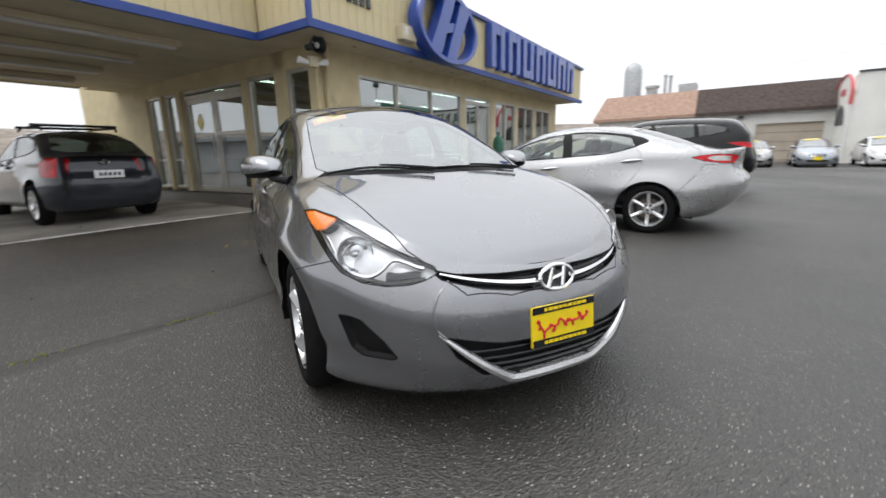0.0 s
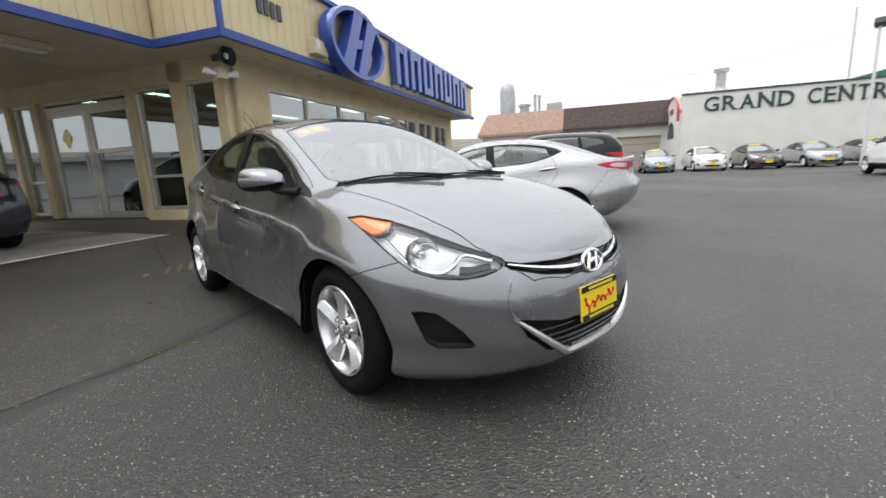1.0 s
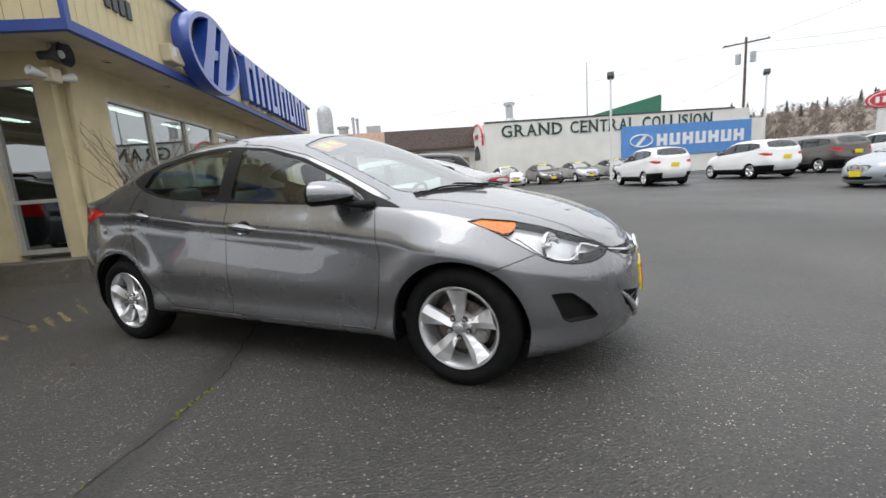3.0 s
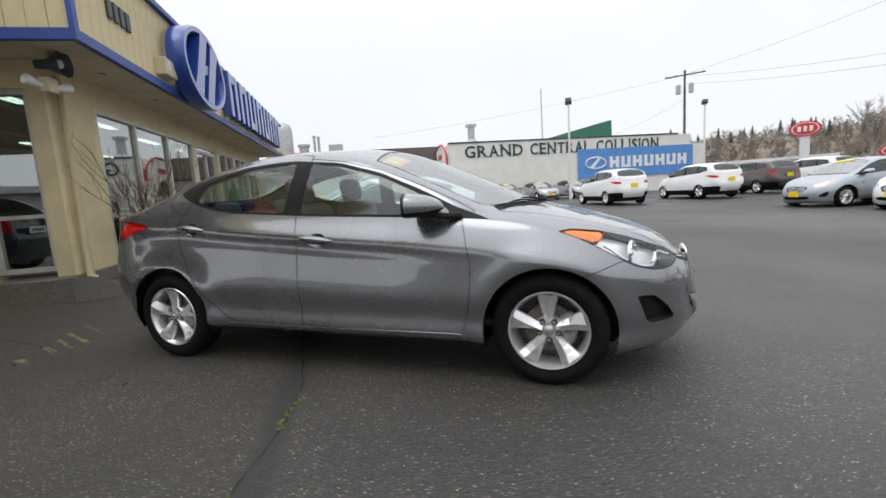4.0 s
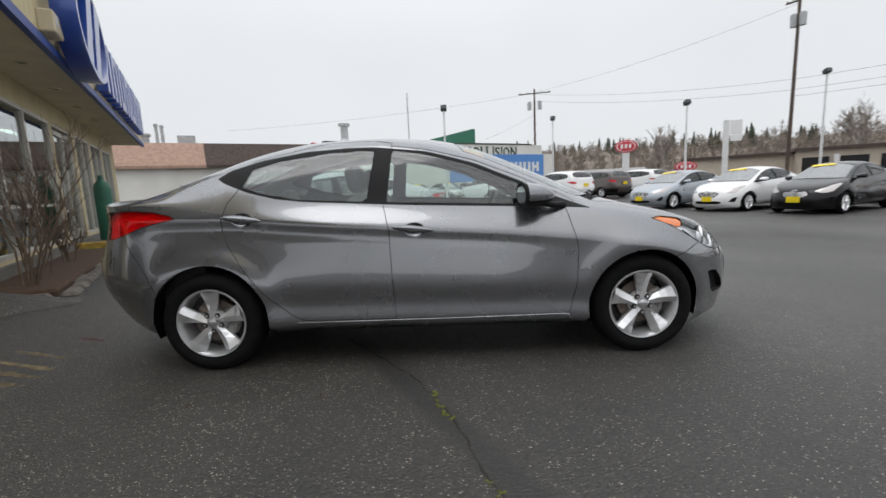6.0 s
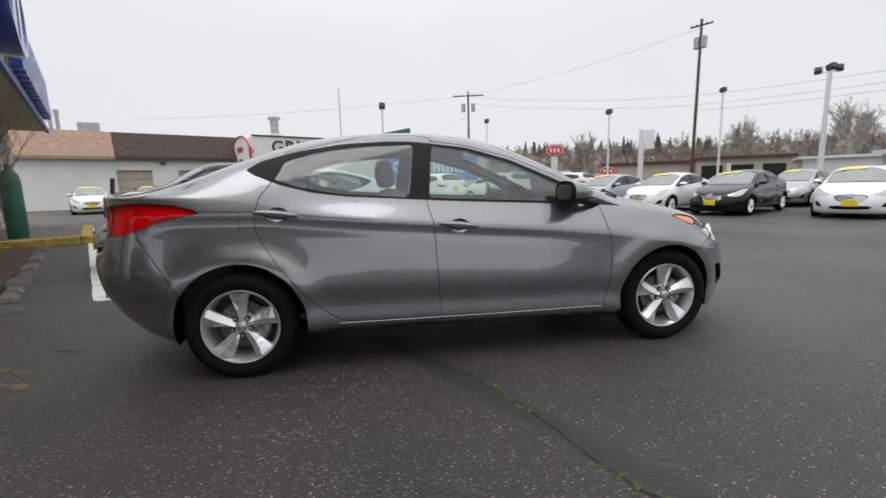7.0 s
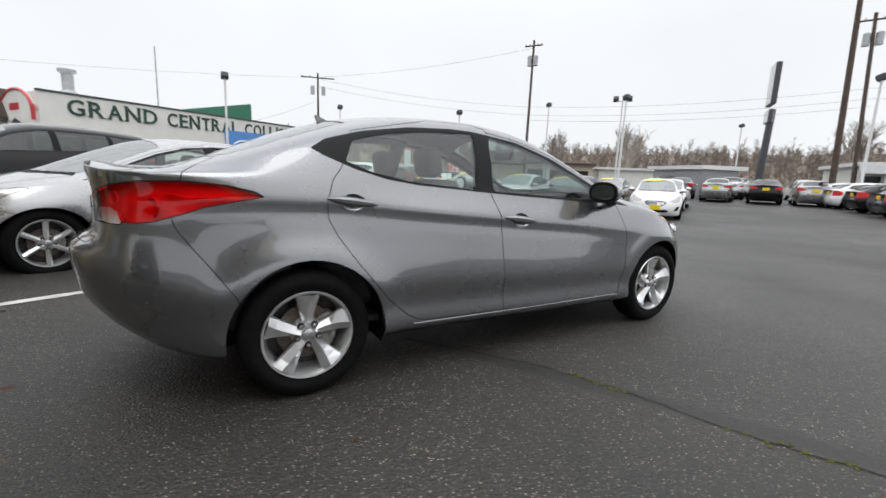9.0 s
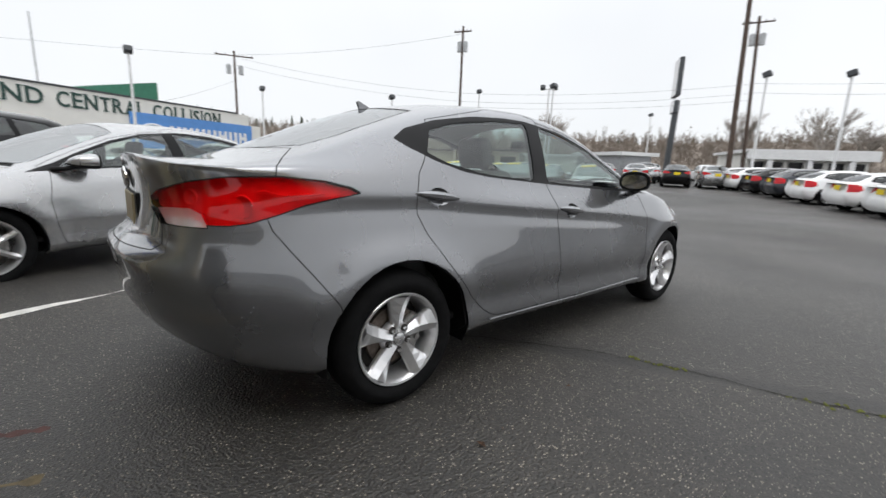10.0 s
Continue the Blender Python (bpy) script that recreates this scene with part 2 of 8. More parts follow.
M["cream_soffit"] = mat("cream_soffit", (0.60, 0.53, 0.38), 0.8, var=0.10, scale=2, bump=0.2, bscale=30)
M["blue"] = mat("blue_trim", (0.024, 0.060, 0.27), 0.45, var=0.12, scale=5)
M["blue_sign"] = mat("blue_sign_face", (0.022, 0.066, 0.33), 0.3, coat=0.5, var=0.08, scale=6)
M["alu"] = mat("aluminium_frame", (0.55, 0.53, 0.48), 0.45, 0.5, var=0.1, scale=8)
M["shop_glass"] = pane("shop_glass", (0.44, 0.53, 0.52), 0.30)
M["concrete"] = mat("concrete", (0.30, 0.285, 0.26), 0.85, var=0.2, scale=4, bump=0.4, bscale=60)
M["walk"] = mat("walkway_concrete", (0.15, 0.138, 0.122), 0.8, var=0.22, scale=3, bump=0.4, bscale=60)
M["white_wall"] = mat("white_stucco", (0.74, 0.73, 0.69), 0.85, var=0.06, scale=0.8, bump=0.2, bscale=20)
M["brown_roof"] = mat("brown_shingle_roof", (0.075, 0.055, 0.048), 0.9, var=0.3, scale=6, bump=0.5, bscale=30)
M["rust_roof"] = mat("faded_red_roof", (0.38, 0.25, 0.19), 0.85, var=0.2, scale=5, bump=0.4, bscale=30)
M["green_metal"] = mat("green_metal_siding", (0.02, 0.12, 0.075), 0.5, var=0.15, scale=3)
M["dark_green"] = mat("dark_green_letter", (0.015, 0.055, 0.045), 0.5)
M["banner"] = mat("blue_banner", (0.10, 0.27, 0.62), 0.6, var=0.08, scale=2)
M["white_paintmark"] = mat("worn_white_marking", (0.74, 0.72, 0.68), 0.7, var=0.2, scale=9, bump=0.4, bscale=90)
M["yellow_paintmark"] = mat("worn_yellow_marking", (0.125, 0.094, 0.048), 0.75, var=0.6, scale=14, bump=0.4, bscale=90)
M["steel"] = mat("galvanised_steel", (0.42, 0.43, 0.44), 0.5, 0.6, var=0.15, scale=5)
M["white_metal"] = mat("white_painted_metal", (0.72, 0.72, 0.72), 0.5, var=0.06, scale=5)
M["wood_pole"] = mat("creosoted_wood", (0.085, 0.06, 0.048), 0.9, var=0.3, scale=4, bump=0.5, bscale=25)
M["dark_steel"] = mat("dark_painted_steel", (0.05, 0.055, 0.06), 0.5, var=0.2, scale=5)
M["lamp_glow"] = mat("fluorescent_tube", (1.0, 0.97, 0.85), 0.5, emit=5.0)
M["red_sign"] = mat("red_sign_face", (0.55, 0.03, 0.045), 0.4, coat=0.4)
M["white_sign"] = mat("white_sign_face", (0.80, 0.80, 0.80), 0.4)
M["gray_wall"] = mat("gray_wall", (0.42, 0.42, 0.42), 0.85, var=0.12, scale=0.6)
M["tan_wall"] = mat("tan_wall", (0.50, 0.43, 0.35), 0.85, var=0.1, scale=1)
M["edging_rock"] = mat("edging_rock", (0.13, 0.115, 0.10), 0.9, var=0.4, scale=9, bump=0.8, bscale=35)
M["red_stain"] = mat("faded_red_stain", (0.085, 0.035, 0.03), 0.8, var=0.5, scale=14, bump=0.4, bscale=90)
M["kerb_yellow"] = mat("kerb_yellow_paint", (0.45, 0.30, 0.06), 0.75, var=0.4, scale=9, bump=0.4, bscale=90)
M["drive"] = mat("stained_concrete", (0.27, 0.25, 0.22), 0.75, var=0.35, scale=1.6, bump=0.5, bscale=70)
M["crack"] = mat("crack_filler", (0.020, 0.018, 0.014), 0.9, var=0.3, scale=20)
# a yellow plate, with the shade put into its colour
M["beige"] = mat("beige_plate", (0.36, 0.30, 0.19), 0.5, var=0.2, scale=20)
M["moss"] = mat("moss", (0.115, 0.125, 0.026), 0.95, var=0.4, scale=40, bump=0.8, bscale=150)
M["mulch"] = mat("bark_mulch", (0.075, 0.042, 0.026), 0.95, var=0.45, scale=30, bump=0.9, bscale=60)
M["tree_bark"] = mat("gray_bark", (0.30, 0.265, 0.235), 0.9, var=0.2, scale=3)
M["twig"] = mat("bare_twig", (0.14, 0.10, 0.07), 0.9, var=0.2, scale=10)
M["wood_trees"] = mat("bare_woodland", (0.215, 0.18, 0.15), 0.95, var=0.35, scale=0.4)
M["evergreen"] = mat("evergreen_needles", (0.042, 0.055, 0.036), 0.95, var=0.35, scale=0.5)
M["interior_wall"] = mat("showroom_wall", (0.22, 0.21, 0.19), 0.8, var=0.05, scale=2)
M["dark_floor"] = mat("showroom_floor", (0.12, 0.11, 0.10), 0.4, var=0.1, scale=2)
M["rubber_wire"] = mat("overhead_cable", (0.16, 0.16, 0.165), 0.6)


# ---- building tools ----
def part(name, bm, material, parent=None, label="", smooth=False):
    """Link a bmesh as one mesh object, under a thing or a part."""
    me = bpy.data.meshes.new(name)
    bm.normal_update()
    bm.to_mesh(me)
    bm.free()
    if material:
        me.materials.append(material)
    if smooth:
        me.polygons.foreach_set("use_smooth", [True] * len(me.polygons))
        me.set_sharp_from_angle(angle=radians(38))
    ob = new(name, me)
    ob.parent = parent
    if label:
        ob["label"] = label
    return ob


def again(ob, m, parent):
    """One more object on the mesh of ob, at the pose m under parent."""
    o = new(ob.name.split(".")[0], ob.data)
    o.parent = parent
    o.matrix_basis = m
    return o


def thing(name, m, label, category, group="", kind=""):
    ob = new(name)
    ob.empty_display_size = 0.1
    ob.matrix_basis = m
    return tagged(ob, label, category, group, kind)


def box(bm, x0, x1, y0, y1, z0, z1, bevel=0.0, m=None, seg=1):
    """An axis-aligned block, its edges rounded, moved by m."""
    r = bmesh.ops.create_cube(bm, size=1.0)
    vs = r["verts"]
    for v in vs:
        v.co = Vector((x0 + (v.co.x + 0.5) * (x1 - x0), y0 + (v.co.y + 0.5) * (y1 - y0), z0 + (v.co.z + 0.5) * (z1 - z0)))
    if bevel > 0:
        es = list({e for v in vs for e in v.link_edges})
        out = bmesh.ops.bevel(bm, geom=es, offset=bevel, segments=seg, profile=0.5, affect="EDGES")
        vs = list({v for f in out["faces"] for v in f.verts} | {v for v in vs if v.is_valid})
    if m is not None:
        for v in vs:
            v.co = m @ v.co
    return vs


def lathe(bm, profile, n=32, axis="y", m=None):
    """Turn a profile of (radius, along) about an axis."""
    rings = []
    for r, h in profile:
        ring = []
        for k in range(n):
            a = 2 * math.pi * k / n
            c, s = r * math.cos(a), r * math.sin(a)
            p = {"y": (c, h, s), "z": (c, s, h), "x": (h, c, s)}[axis]
            ring.append(bm.verts.new(m @ Vector(p) if m is not None else p))
        rings.append(ring)
    for a, b in zip(rings, rings[1:]):
        for k in range(n):
            bm.faces.new((a[k], a[(k + 1) % n], b[(k + 1) % n], b[k]))
    return rings


def tube(bm, pts, radius, n=6, closed=False, caps=True):
    """A round bar along points; radius is a number or one per point."""
    pts = [Vector(p) for p in pts]
    rings = []
    for i, p in enumerate(pts):
        a = pts[i - 1] if (i or closed) else p
        b = pts[(i + 1) % len(pts)] if (i + 1 < len(pts) or closed) else p
        d = (b - a).normalized()
        s = d.cross(Vector((0, 0, 1)))
        if s.length < 1e-3:
            s = d.cross(Vector((1, 0, 0)))
        s.normalize()
        t = s.cross(d)
        r = radius[i] if isinstance(radius, (list, tuple)) else radius
        rings.append([bm.verts.new(p + r * (math.cos(2 * math.pi * k / n) * s + math.sin(2 * math.pi * k / n) * t)) for k in range(n)])
    pairs = list(zip(rings, rings[1:])) + ([(rings[-1], rings[0])] if closed else [])
    for a, b in pairs:
        for k in range(n):
            bm.faces.new((a[k], a[(k + 1) % n], b[(k + 1) % n], b[k]))
    if caps and not closed:
        bm.faces.new(rings[0])
        bm.faces.new(list(reversed(rings[-1])))
    return rings


def prism(bm, outline, axis0, axis1, d0, d1, normal):
    """A flat outline of (a, b) in the plane of two axes, given depth along the normal from d0 to d1."""
    a0, a1, nn = Vector(axis0), Vector(axis1), Vector(normal)
    lo = [bm.verts.new(a * a0 + b * a1 + d0 * nn) for a, b in outline]
    hi = [bm.verts.new(a * a0 + b * a1 + d1 * nn) for a, b in outline]
    k = len(outline)
    bm.faces.new(hi)
    bm.faces.new(list(reversed(lo)))
    for i in range(k):
        bm.faces.new((lo[i], lo[(i + 1) % k], hi[(i + 1) % k], hi[i]))
    return lo + hi


def line_of(points):
    """A smooth curve through (x, y) points that never overshoots, as a function."""
    xs = np.array([p[0] for p in points], float)
    ys = np.array([p[1] for p in points], float)
    if xs[0] > xs[-1]:
        xs, ys = xs[::-1], ys[::-1]
    h, d = np.diff(xs), np.diff(ys) / np.diff(xs)
    m = np.zeros(len(xs))
    m[0], m[-1] = d[0], d[-1]
    for i in range(1, len(xs) - 1):
        m[i] = 0 if d[i - 1] * d[i] <= 0 else (h[i - 1] + h[i]) / (h[i - 1] / d[i - 1] + h[i] / d[i])

    def f(x):
        x = min(max(x, xs[0]), xs[-1])
        i = min(max(int(np.searchsorted(xs, x)) - 1, 0), len(xs) - 2)
        t = (x - xs[i]) / h[i]
        return float(ys[i] * (1 + 2 * t) * (1 - t) ** 2 + h[i] * m[i] * t * (1 - t) ** 2 + ys[i + 1] * t * t * (3 - 2 * t) + h[i] * m[i + 1] * t * t * (t - 1))

    return f


def inside(poly, a, b):
    hit = False
    for (x0, y0), (x1, y1) in zip(poly, poly[1:] + poly[:1]):
        if (y0 > b) != (y1 > b) and a < (x1 - x0) * (b - y0) / (y1 - y0) + x0:
            hit = not hit
    return hit


def rounded(poly, times=2):
    """Round an outline's corners by cutting them."""
    for _ in range(times):
        out = []
        for p, q in zip(poly, poly[1:] + poly[:1]):
            out += [(0.93 * p[0] + 0.07 * q[0], 0.93 * p[1] + 0.07 * q[1]), (0.07 * p[0] + 0.93 * q[0], 0.07 * p[1] + 0.93 * q[1])]
        poly = out
    return poly


Q = math.sqrt(0.5)
VIEWS = {  # the two axes in which an outline is drawn, and where it applies; s is the side, +1 on the car's left
    "side": lambda s: (Vector((1, 0, 0)), Vector((0, 0, 1))),
    "top": lambda s: (Vector((1, 0, 0)), Vector((0, 1, 0))),
    "front": lambda s: (Vector((0, 1, 0)), Vector((0, 0, 1))),
    "rear": lambda s: (Vector((0, 1, 0)), Vector((0, 0, 1))),
    "fdiag": lambda s: (Vector((Q, -s * Q, 0)), Vector((0, 0, 1))),
    "rdiag": lambda s: (Vector((Q, s * Q, 0)), Vector((0, 0, 1))),
}


def applies(view, s, c, n):
    if view == "side":
        return abs(c.y) > 0.42 and abs(n.y) > 0.12
    if view == "top":
        return n.z > 0.15 and c.z > 0.55
    if view == "front":
        return c.x > 1.2 and n.x > 0.08
    if view == "rear":
        return c.x < -1.2 and n.x < -0.38
    if view == "fdiag":
        return c.x > 0.9 and c.y * s > 0.1 and n.x + n.y * s > 0.1
    return c.x < -0.9 and c.y * s > 0.1 and -n.x + n.y * s > 0.1


def score(bm, poly, view, s):
    """Cut the outline's edges into the mesh."""
    A, B = VIEWS[view](s)
    for p, q in zip(poly, poly[1:] + poly[:1]):
        p2, q2 = Vector(p), Vector(q)
        if (q2 - p2).length < 1e-5:
            continue
        d = (q2 - p2).normalized()
        mid, half = (p2 + q2) / 2, (q2 - p2).length / 2
        faces = []
        for f in bm.faces:
            c = f.calc_center_median()
            w = Vector((c.dot(A), c.dot(B))) - mid
            if abs(w.dot(d)) > half + 0.09 or abs(w.x * d.y - w.y * d.x) > 0.09:
                continue
            if applies(view, s, c, f.normal):
                faces.append(f)
        if not faces:
            continue
        geom = list({v for f in faces for v in f.verts}) + list({e for f in faces for e in f.edges}) + faces
        bmesh.ops.bisect_plane(bm, geom=geom, dist=1e-5, plane_co=A * p[0] + B * p[1], plane_no=A * -d.y + B * d.x)
    bm.normal_update()


# ---- cars ----
SEDAN = dict(
    F=[(0, 2.055), (0.12, 2.135), (0.35, 2.178), (0.6, 2.176), (0.8, 2.158), (0.92, 2.128), (1, 2.088)],
    R=[(0, -1.98), (0.1, -2.095), (0.22, -2.215), (0.36, -2.29), (0.54, -2.318), (0.585, -2.312), (0.625, -2.252), (0.66, -2.232), (0.80, -2.216), (0.90, -2.222), (0.96, -2.236), (1, -2.232)],
    R2=[(0, -1.98), (0.1, -2.095), (0.22, -2.21), (0.36, -2.28), (0.5, -2.305), (0.65, -2.29), (0.8, -2.245), (0.9, -2.225), (1, -2.235)],
    W=[(-1.25, 0.878), (0, 0.888), (1.15, 0.872)], xcf=1.15, xcr=-1.25, nf=2.5, nr=3.0,
    zb=[(-2.3, 0.205), (-1.7, 0.195), (-0.9, 0.215), (0.9, 0.19), (1.5, 0.158), (1.75, 0.148), (2.2, 0.145)],
    zs=[(-2.2, 1.035), (-1.8, 1.055), (-1.3, 1.05), (-0.8, 1.02), (0, 0.975), (1.05, 0.915), (1.5, 0.835), (1.8, 0.755), (2.0, 0.69), (2.10, 0.645)],
    zc=[(-2.25, 1.10), (-2.2, 1.094), (-2.1, 1.083), (-1.95, 1.085), (-1.8, 1.125), (-1.6, 1.208), (-1.3, 1.328), (-1.0, 1.412), (-0.7, 1.452), (-0.35, 1.462),
        (0, 1.449), (0.25, 1.408), (0.5, 1.322), (0.75, 1.212), (1.0, 1.096), (1.22, 0.993), (1.3, 0.968), (1.55, 0.90), (1.8, 0.825), (1.95, 0.765), (2.05, 0.705), (2.10, 0.645)],
    ry=[(-2.2, 0.72), (-1.7, 0.665), (-1.3, 0.628), (-1.0, 0.592), (-0.8, 0.578), (-0.3, 0.57), (0.1, 0.585), (0.4, 0.61), (0.7, 0.65), (1.0, 0.70), (1.2, 0.70), (1.6, 0.64), (2.1, 0.4)],
    rz=[(-2.2, 1.06), (-2.0, 1.065), (-1.7, 1.12), (-1.3, 1.255), (-1.0, 1.345), (-0.66, 1.403), (-0.3, 1.413), (0.05, 1.370), (0.34, 1.282), (0.62, 1.158),
        (0.85, 1.045), (1.05, 0.963), (1.2, 0.945), (1.55, 0.875), (1.8, 0.80), (2.0, 0.715), (2.10, 0.645)],
    vc=[(-2.3, 0.82), (-1.9, 0.86), (-1.57, 0.89), (-1.2, 0.885), (-0.92, 0.87), (-0.35, 0.845), (0, 0.825), (0.5, 0.80), (0.9, 0.77), (1.6, 0.72), (2.2, 0.6)],
    hubs=(-1.35, 1.35), hub_z=0.31, arch=0.358, arches=((-1.34, 0.312, 0.368), (1.352, 0.305, 0.357)), wheel_y=0.755,
    dlo=[(1.05, 0.92), (0.85, 0.936), (-0.017, 0.983), (-0.252, 0.999), (-0.731, 1.034), (-0.915, 1.06), (-1.088, 1.107), (-1.236, 1.167), (-1.292, 1.201), (-1.211, 1.252), (-1.012, 1.308), (-0.731, 1.352), (-0.466, 1.366), (-0.31, 1.364), (0.034, 1.323), (0.335, 1.235), (0.627, 1.106), (0.84, 1.0)],
    glass=[[(0.82, 0.954), (-0.017, 0.999), (-0.226, 1.011), (-0.186, 1.34), (0.034, 1.305), (0.324, 1.219), (0.606, 1.094), (0.779, 0.999)], [(-0.349, 1.017), (-0.782, 1.052), (-1.007, 1.099), (-1.128, 1.145), (-1.072, 1.254), (-0.884, 1.303), (-0.588, 1.339), (-0.298, 1.348)]],
    shield=[(1.215, 0.0), (1.19, 0.25), (1.13, 0.45), (1.03, 0.60), (0.95, 0.632), (0.7, 0.605), (0.45, 0.572), (0.27, 0.545), (0.235, 0.3), (0.225, 0.0)],
    back=("top", [(-1.10, 0.0), (-1.085, 0.3), (-1.06, 0.48), (-1.3, 0.525), (-1.5, 0.545), (-1.66, 0.52), (-1.74, 0.3), (-1.77, 0.0)]),
    cowl=[(1.285, 0.0), (1.265, 0.25), (1.20, 0.48), (1.08, 0.655), (1.03, 0.60), (1.13, 0.45), (1.19, 0.25), (1.215, 0.0)],
    hood=[(2.16, 0.0), (2.15, 0.2), (2.11, 0.36), (2.07, 0.405), (1.934, 0.51), (1.75, 0.565), (1.56, 0.595), (1.4, 0.62), (1.215, 0.655), (1.11, 0.675), (1.08, 0.655), (1.20, 0.48), (1.265, 0.25), (1.285, 0.0)],
    trunk=[(-1.77, 0.0), (-1.75, 0.3), (-1.70, 0.52), (-1.775, 0.634), (-1.863, 0.77), (-1.90, 0.90), (-2.30, 0.90), (-2.30, 0.0)],
    trunk_rear=[(0.0, 1.2), (0.88, 1.2), (0.88, 0.985), (0.60, 0.95), (0.44, 0.90), (0.475, 0.765), (0.45, 0.742), (0.0, 0.738)],
    head=[(0.448, 0.842), (0.515, 0.850), (0.641, 0.832), (0.781, 0.793), (0.956, 0.728), (1.112, 0.672), (1.128, 0.650), (1.09, 0.628), (1.037, 0.613), (0.955, 0.606), (0.861, 0.612), (0.757, 0.639), (0.694, 0.678), (0.617, 0.734), (0.523, 0.80)],
    amber=[(0.448, 0.842), (0.515, 0.850), (0.665, 0.827), (0.655, 0.806), (0.62, 0.780), (0.58, 0.775), (0.523, 0.80)],
    tail=[(-1.282, 0.937), (-1.227, 0.962), (-1.08, 0.999), (-0.93, 1.022), (-0.773, 1.028), (-0.635, 1.014), (-0.545, 0.988), (-0.514, 0.966), (-0.594, 0.946), (-0.692, 0.920), (-0.768, 0.888), (-0.858, 0.857), (-0.925, 0.848), (-1.0, 0.850), (-1.137, 0.860), (-1.215, 0.876), (-1.274, 0.905)],
    tail_clear=[(-1.285, 0.893), (-1.17, 0.903), (-1.065, 0.906), (-1.02, 0.888), (-0.99, 0.84), (-1.22, 0.84)],
    grille=[(0, 0.632), (0.2, 0.634), (0.38, 0.645), (0.46, 0.662), (0.43, 0.628), (0.3, 0.593), (0.15, 0.572), (0, 0.565)],
    low_grille=[(0, 0.392), (0.25, 0.396), (0.455, 0.436), (0.41, 0.355), (0.32, 0.28), (0.22, 0.256), (0, 0.25)],
    fog=[(0.745, 0.480), (0.79, 0.483), (0.85, 0.476), (0.945, 0.405), (0.995, 0.345), (0.975, 0.333), (0.84, 0.330), (0.80, 0.355)],
    doors=[[(0.885, 0.929), (0.94, 0.689), (0.925, 0.47), (0.88, 0.285), (0.8, 0.275), (-0.19, 0.3), (-0.203, 0.597), (-0.211, 0.846), (-0.247, 0.999), (-0.226, 1.011), (-0.186, 1.366), (0.034, 1.335), (0.335, 1.254), (0.627, 1.131), (0.84, 1.03), (0.95, 0.97)], [(-0.19, 0.3), (-0.74, 0.31), (-0.79, 0.325), (-0.842, 0.356), (-0.955, 0.455), (-1.029, 0.547), (-1.104, 0.642), (-1.199, 0.78), (-1.239, 0.866), (-1.241, 0.948), (-1.206, 1.05), (-1.155, 1.111), (-1.114, 1.203), (-1.068, 1.305), (-0.578, 1.407), (-0.298, 1.407), (-0.186, 1.386), (-0.226, 1.011), (-0.247, 0.999), (-0.211, 0.846), (-0.203, 0.597)]],
    front_bumper=[(3, 0.72), (1.95, 0.70), (1.733, 0.673), (1.646, 0.645), (1.553, 0.615), (1.50, 0.60), (1.45, 0.30), (1.5, 0.1), (3, 0.1)],
    rear_bumper=[(-3, 0.89), (-1.885, 0.889), (-1.868, 0.83), (-1.81, 0.747), (-1.742, 0.656), (-1.655, 0.532), (-1.6, 0.30), (-1.6, 0.1), (-3, 0.1)],
    muzzle=[(0.2, 0.30), (0.3, 0.38), (0.426, 0.445), (0.473, 0.474), (0.563, 0.462), (0.657, 0.374), (0.7, 0.30)],
    handles=((-0.062, 0.845), (-1.12, 0.947)), mirror=(0.69, 1.0), belt=0.93, cabin=(-1.15, 0.95))


LAMP_SPOTS, TAIL_SPOTS = [], []
SKIN = []


def on_skin(origin, way, off=0.0):
    """The point where a ray meets the finished body, lifted off it."""
    hit, n, _, _ = SKIN[0].ray_cast(Vector(origin), Vector(way).normalized())
    return hit + n * off if hit else Vector(origin)


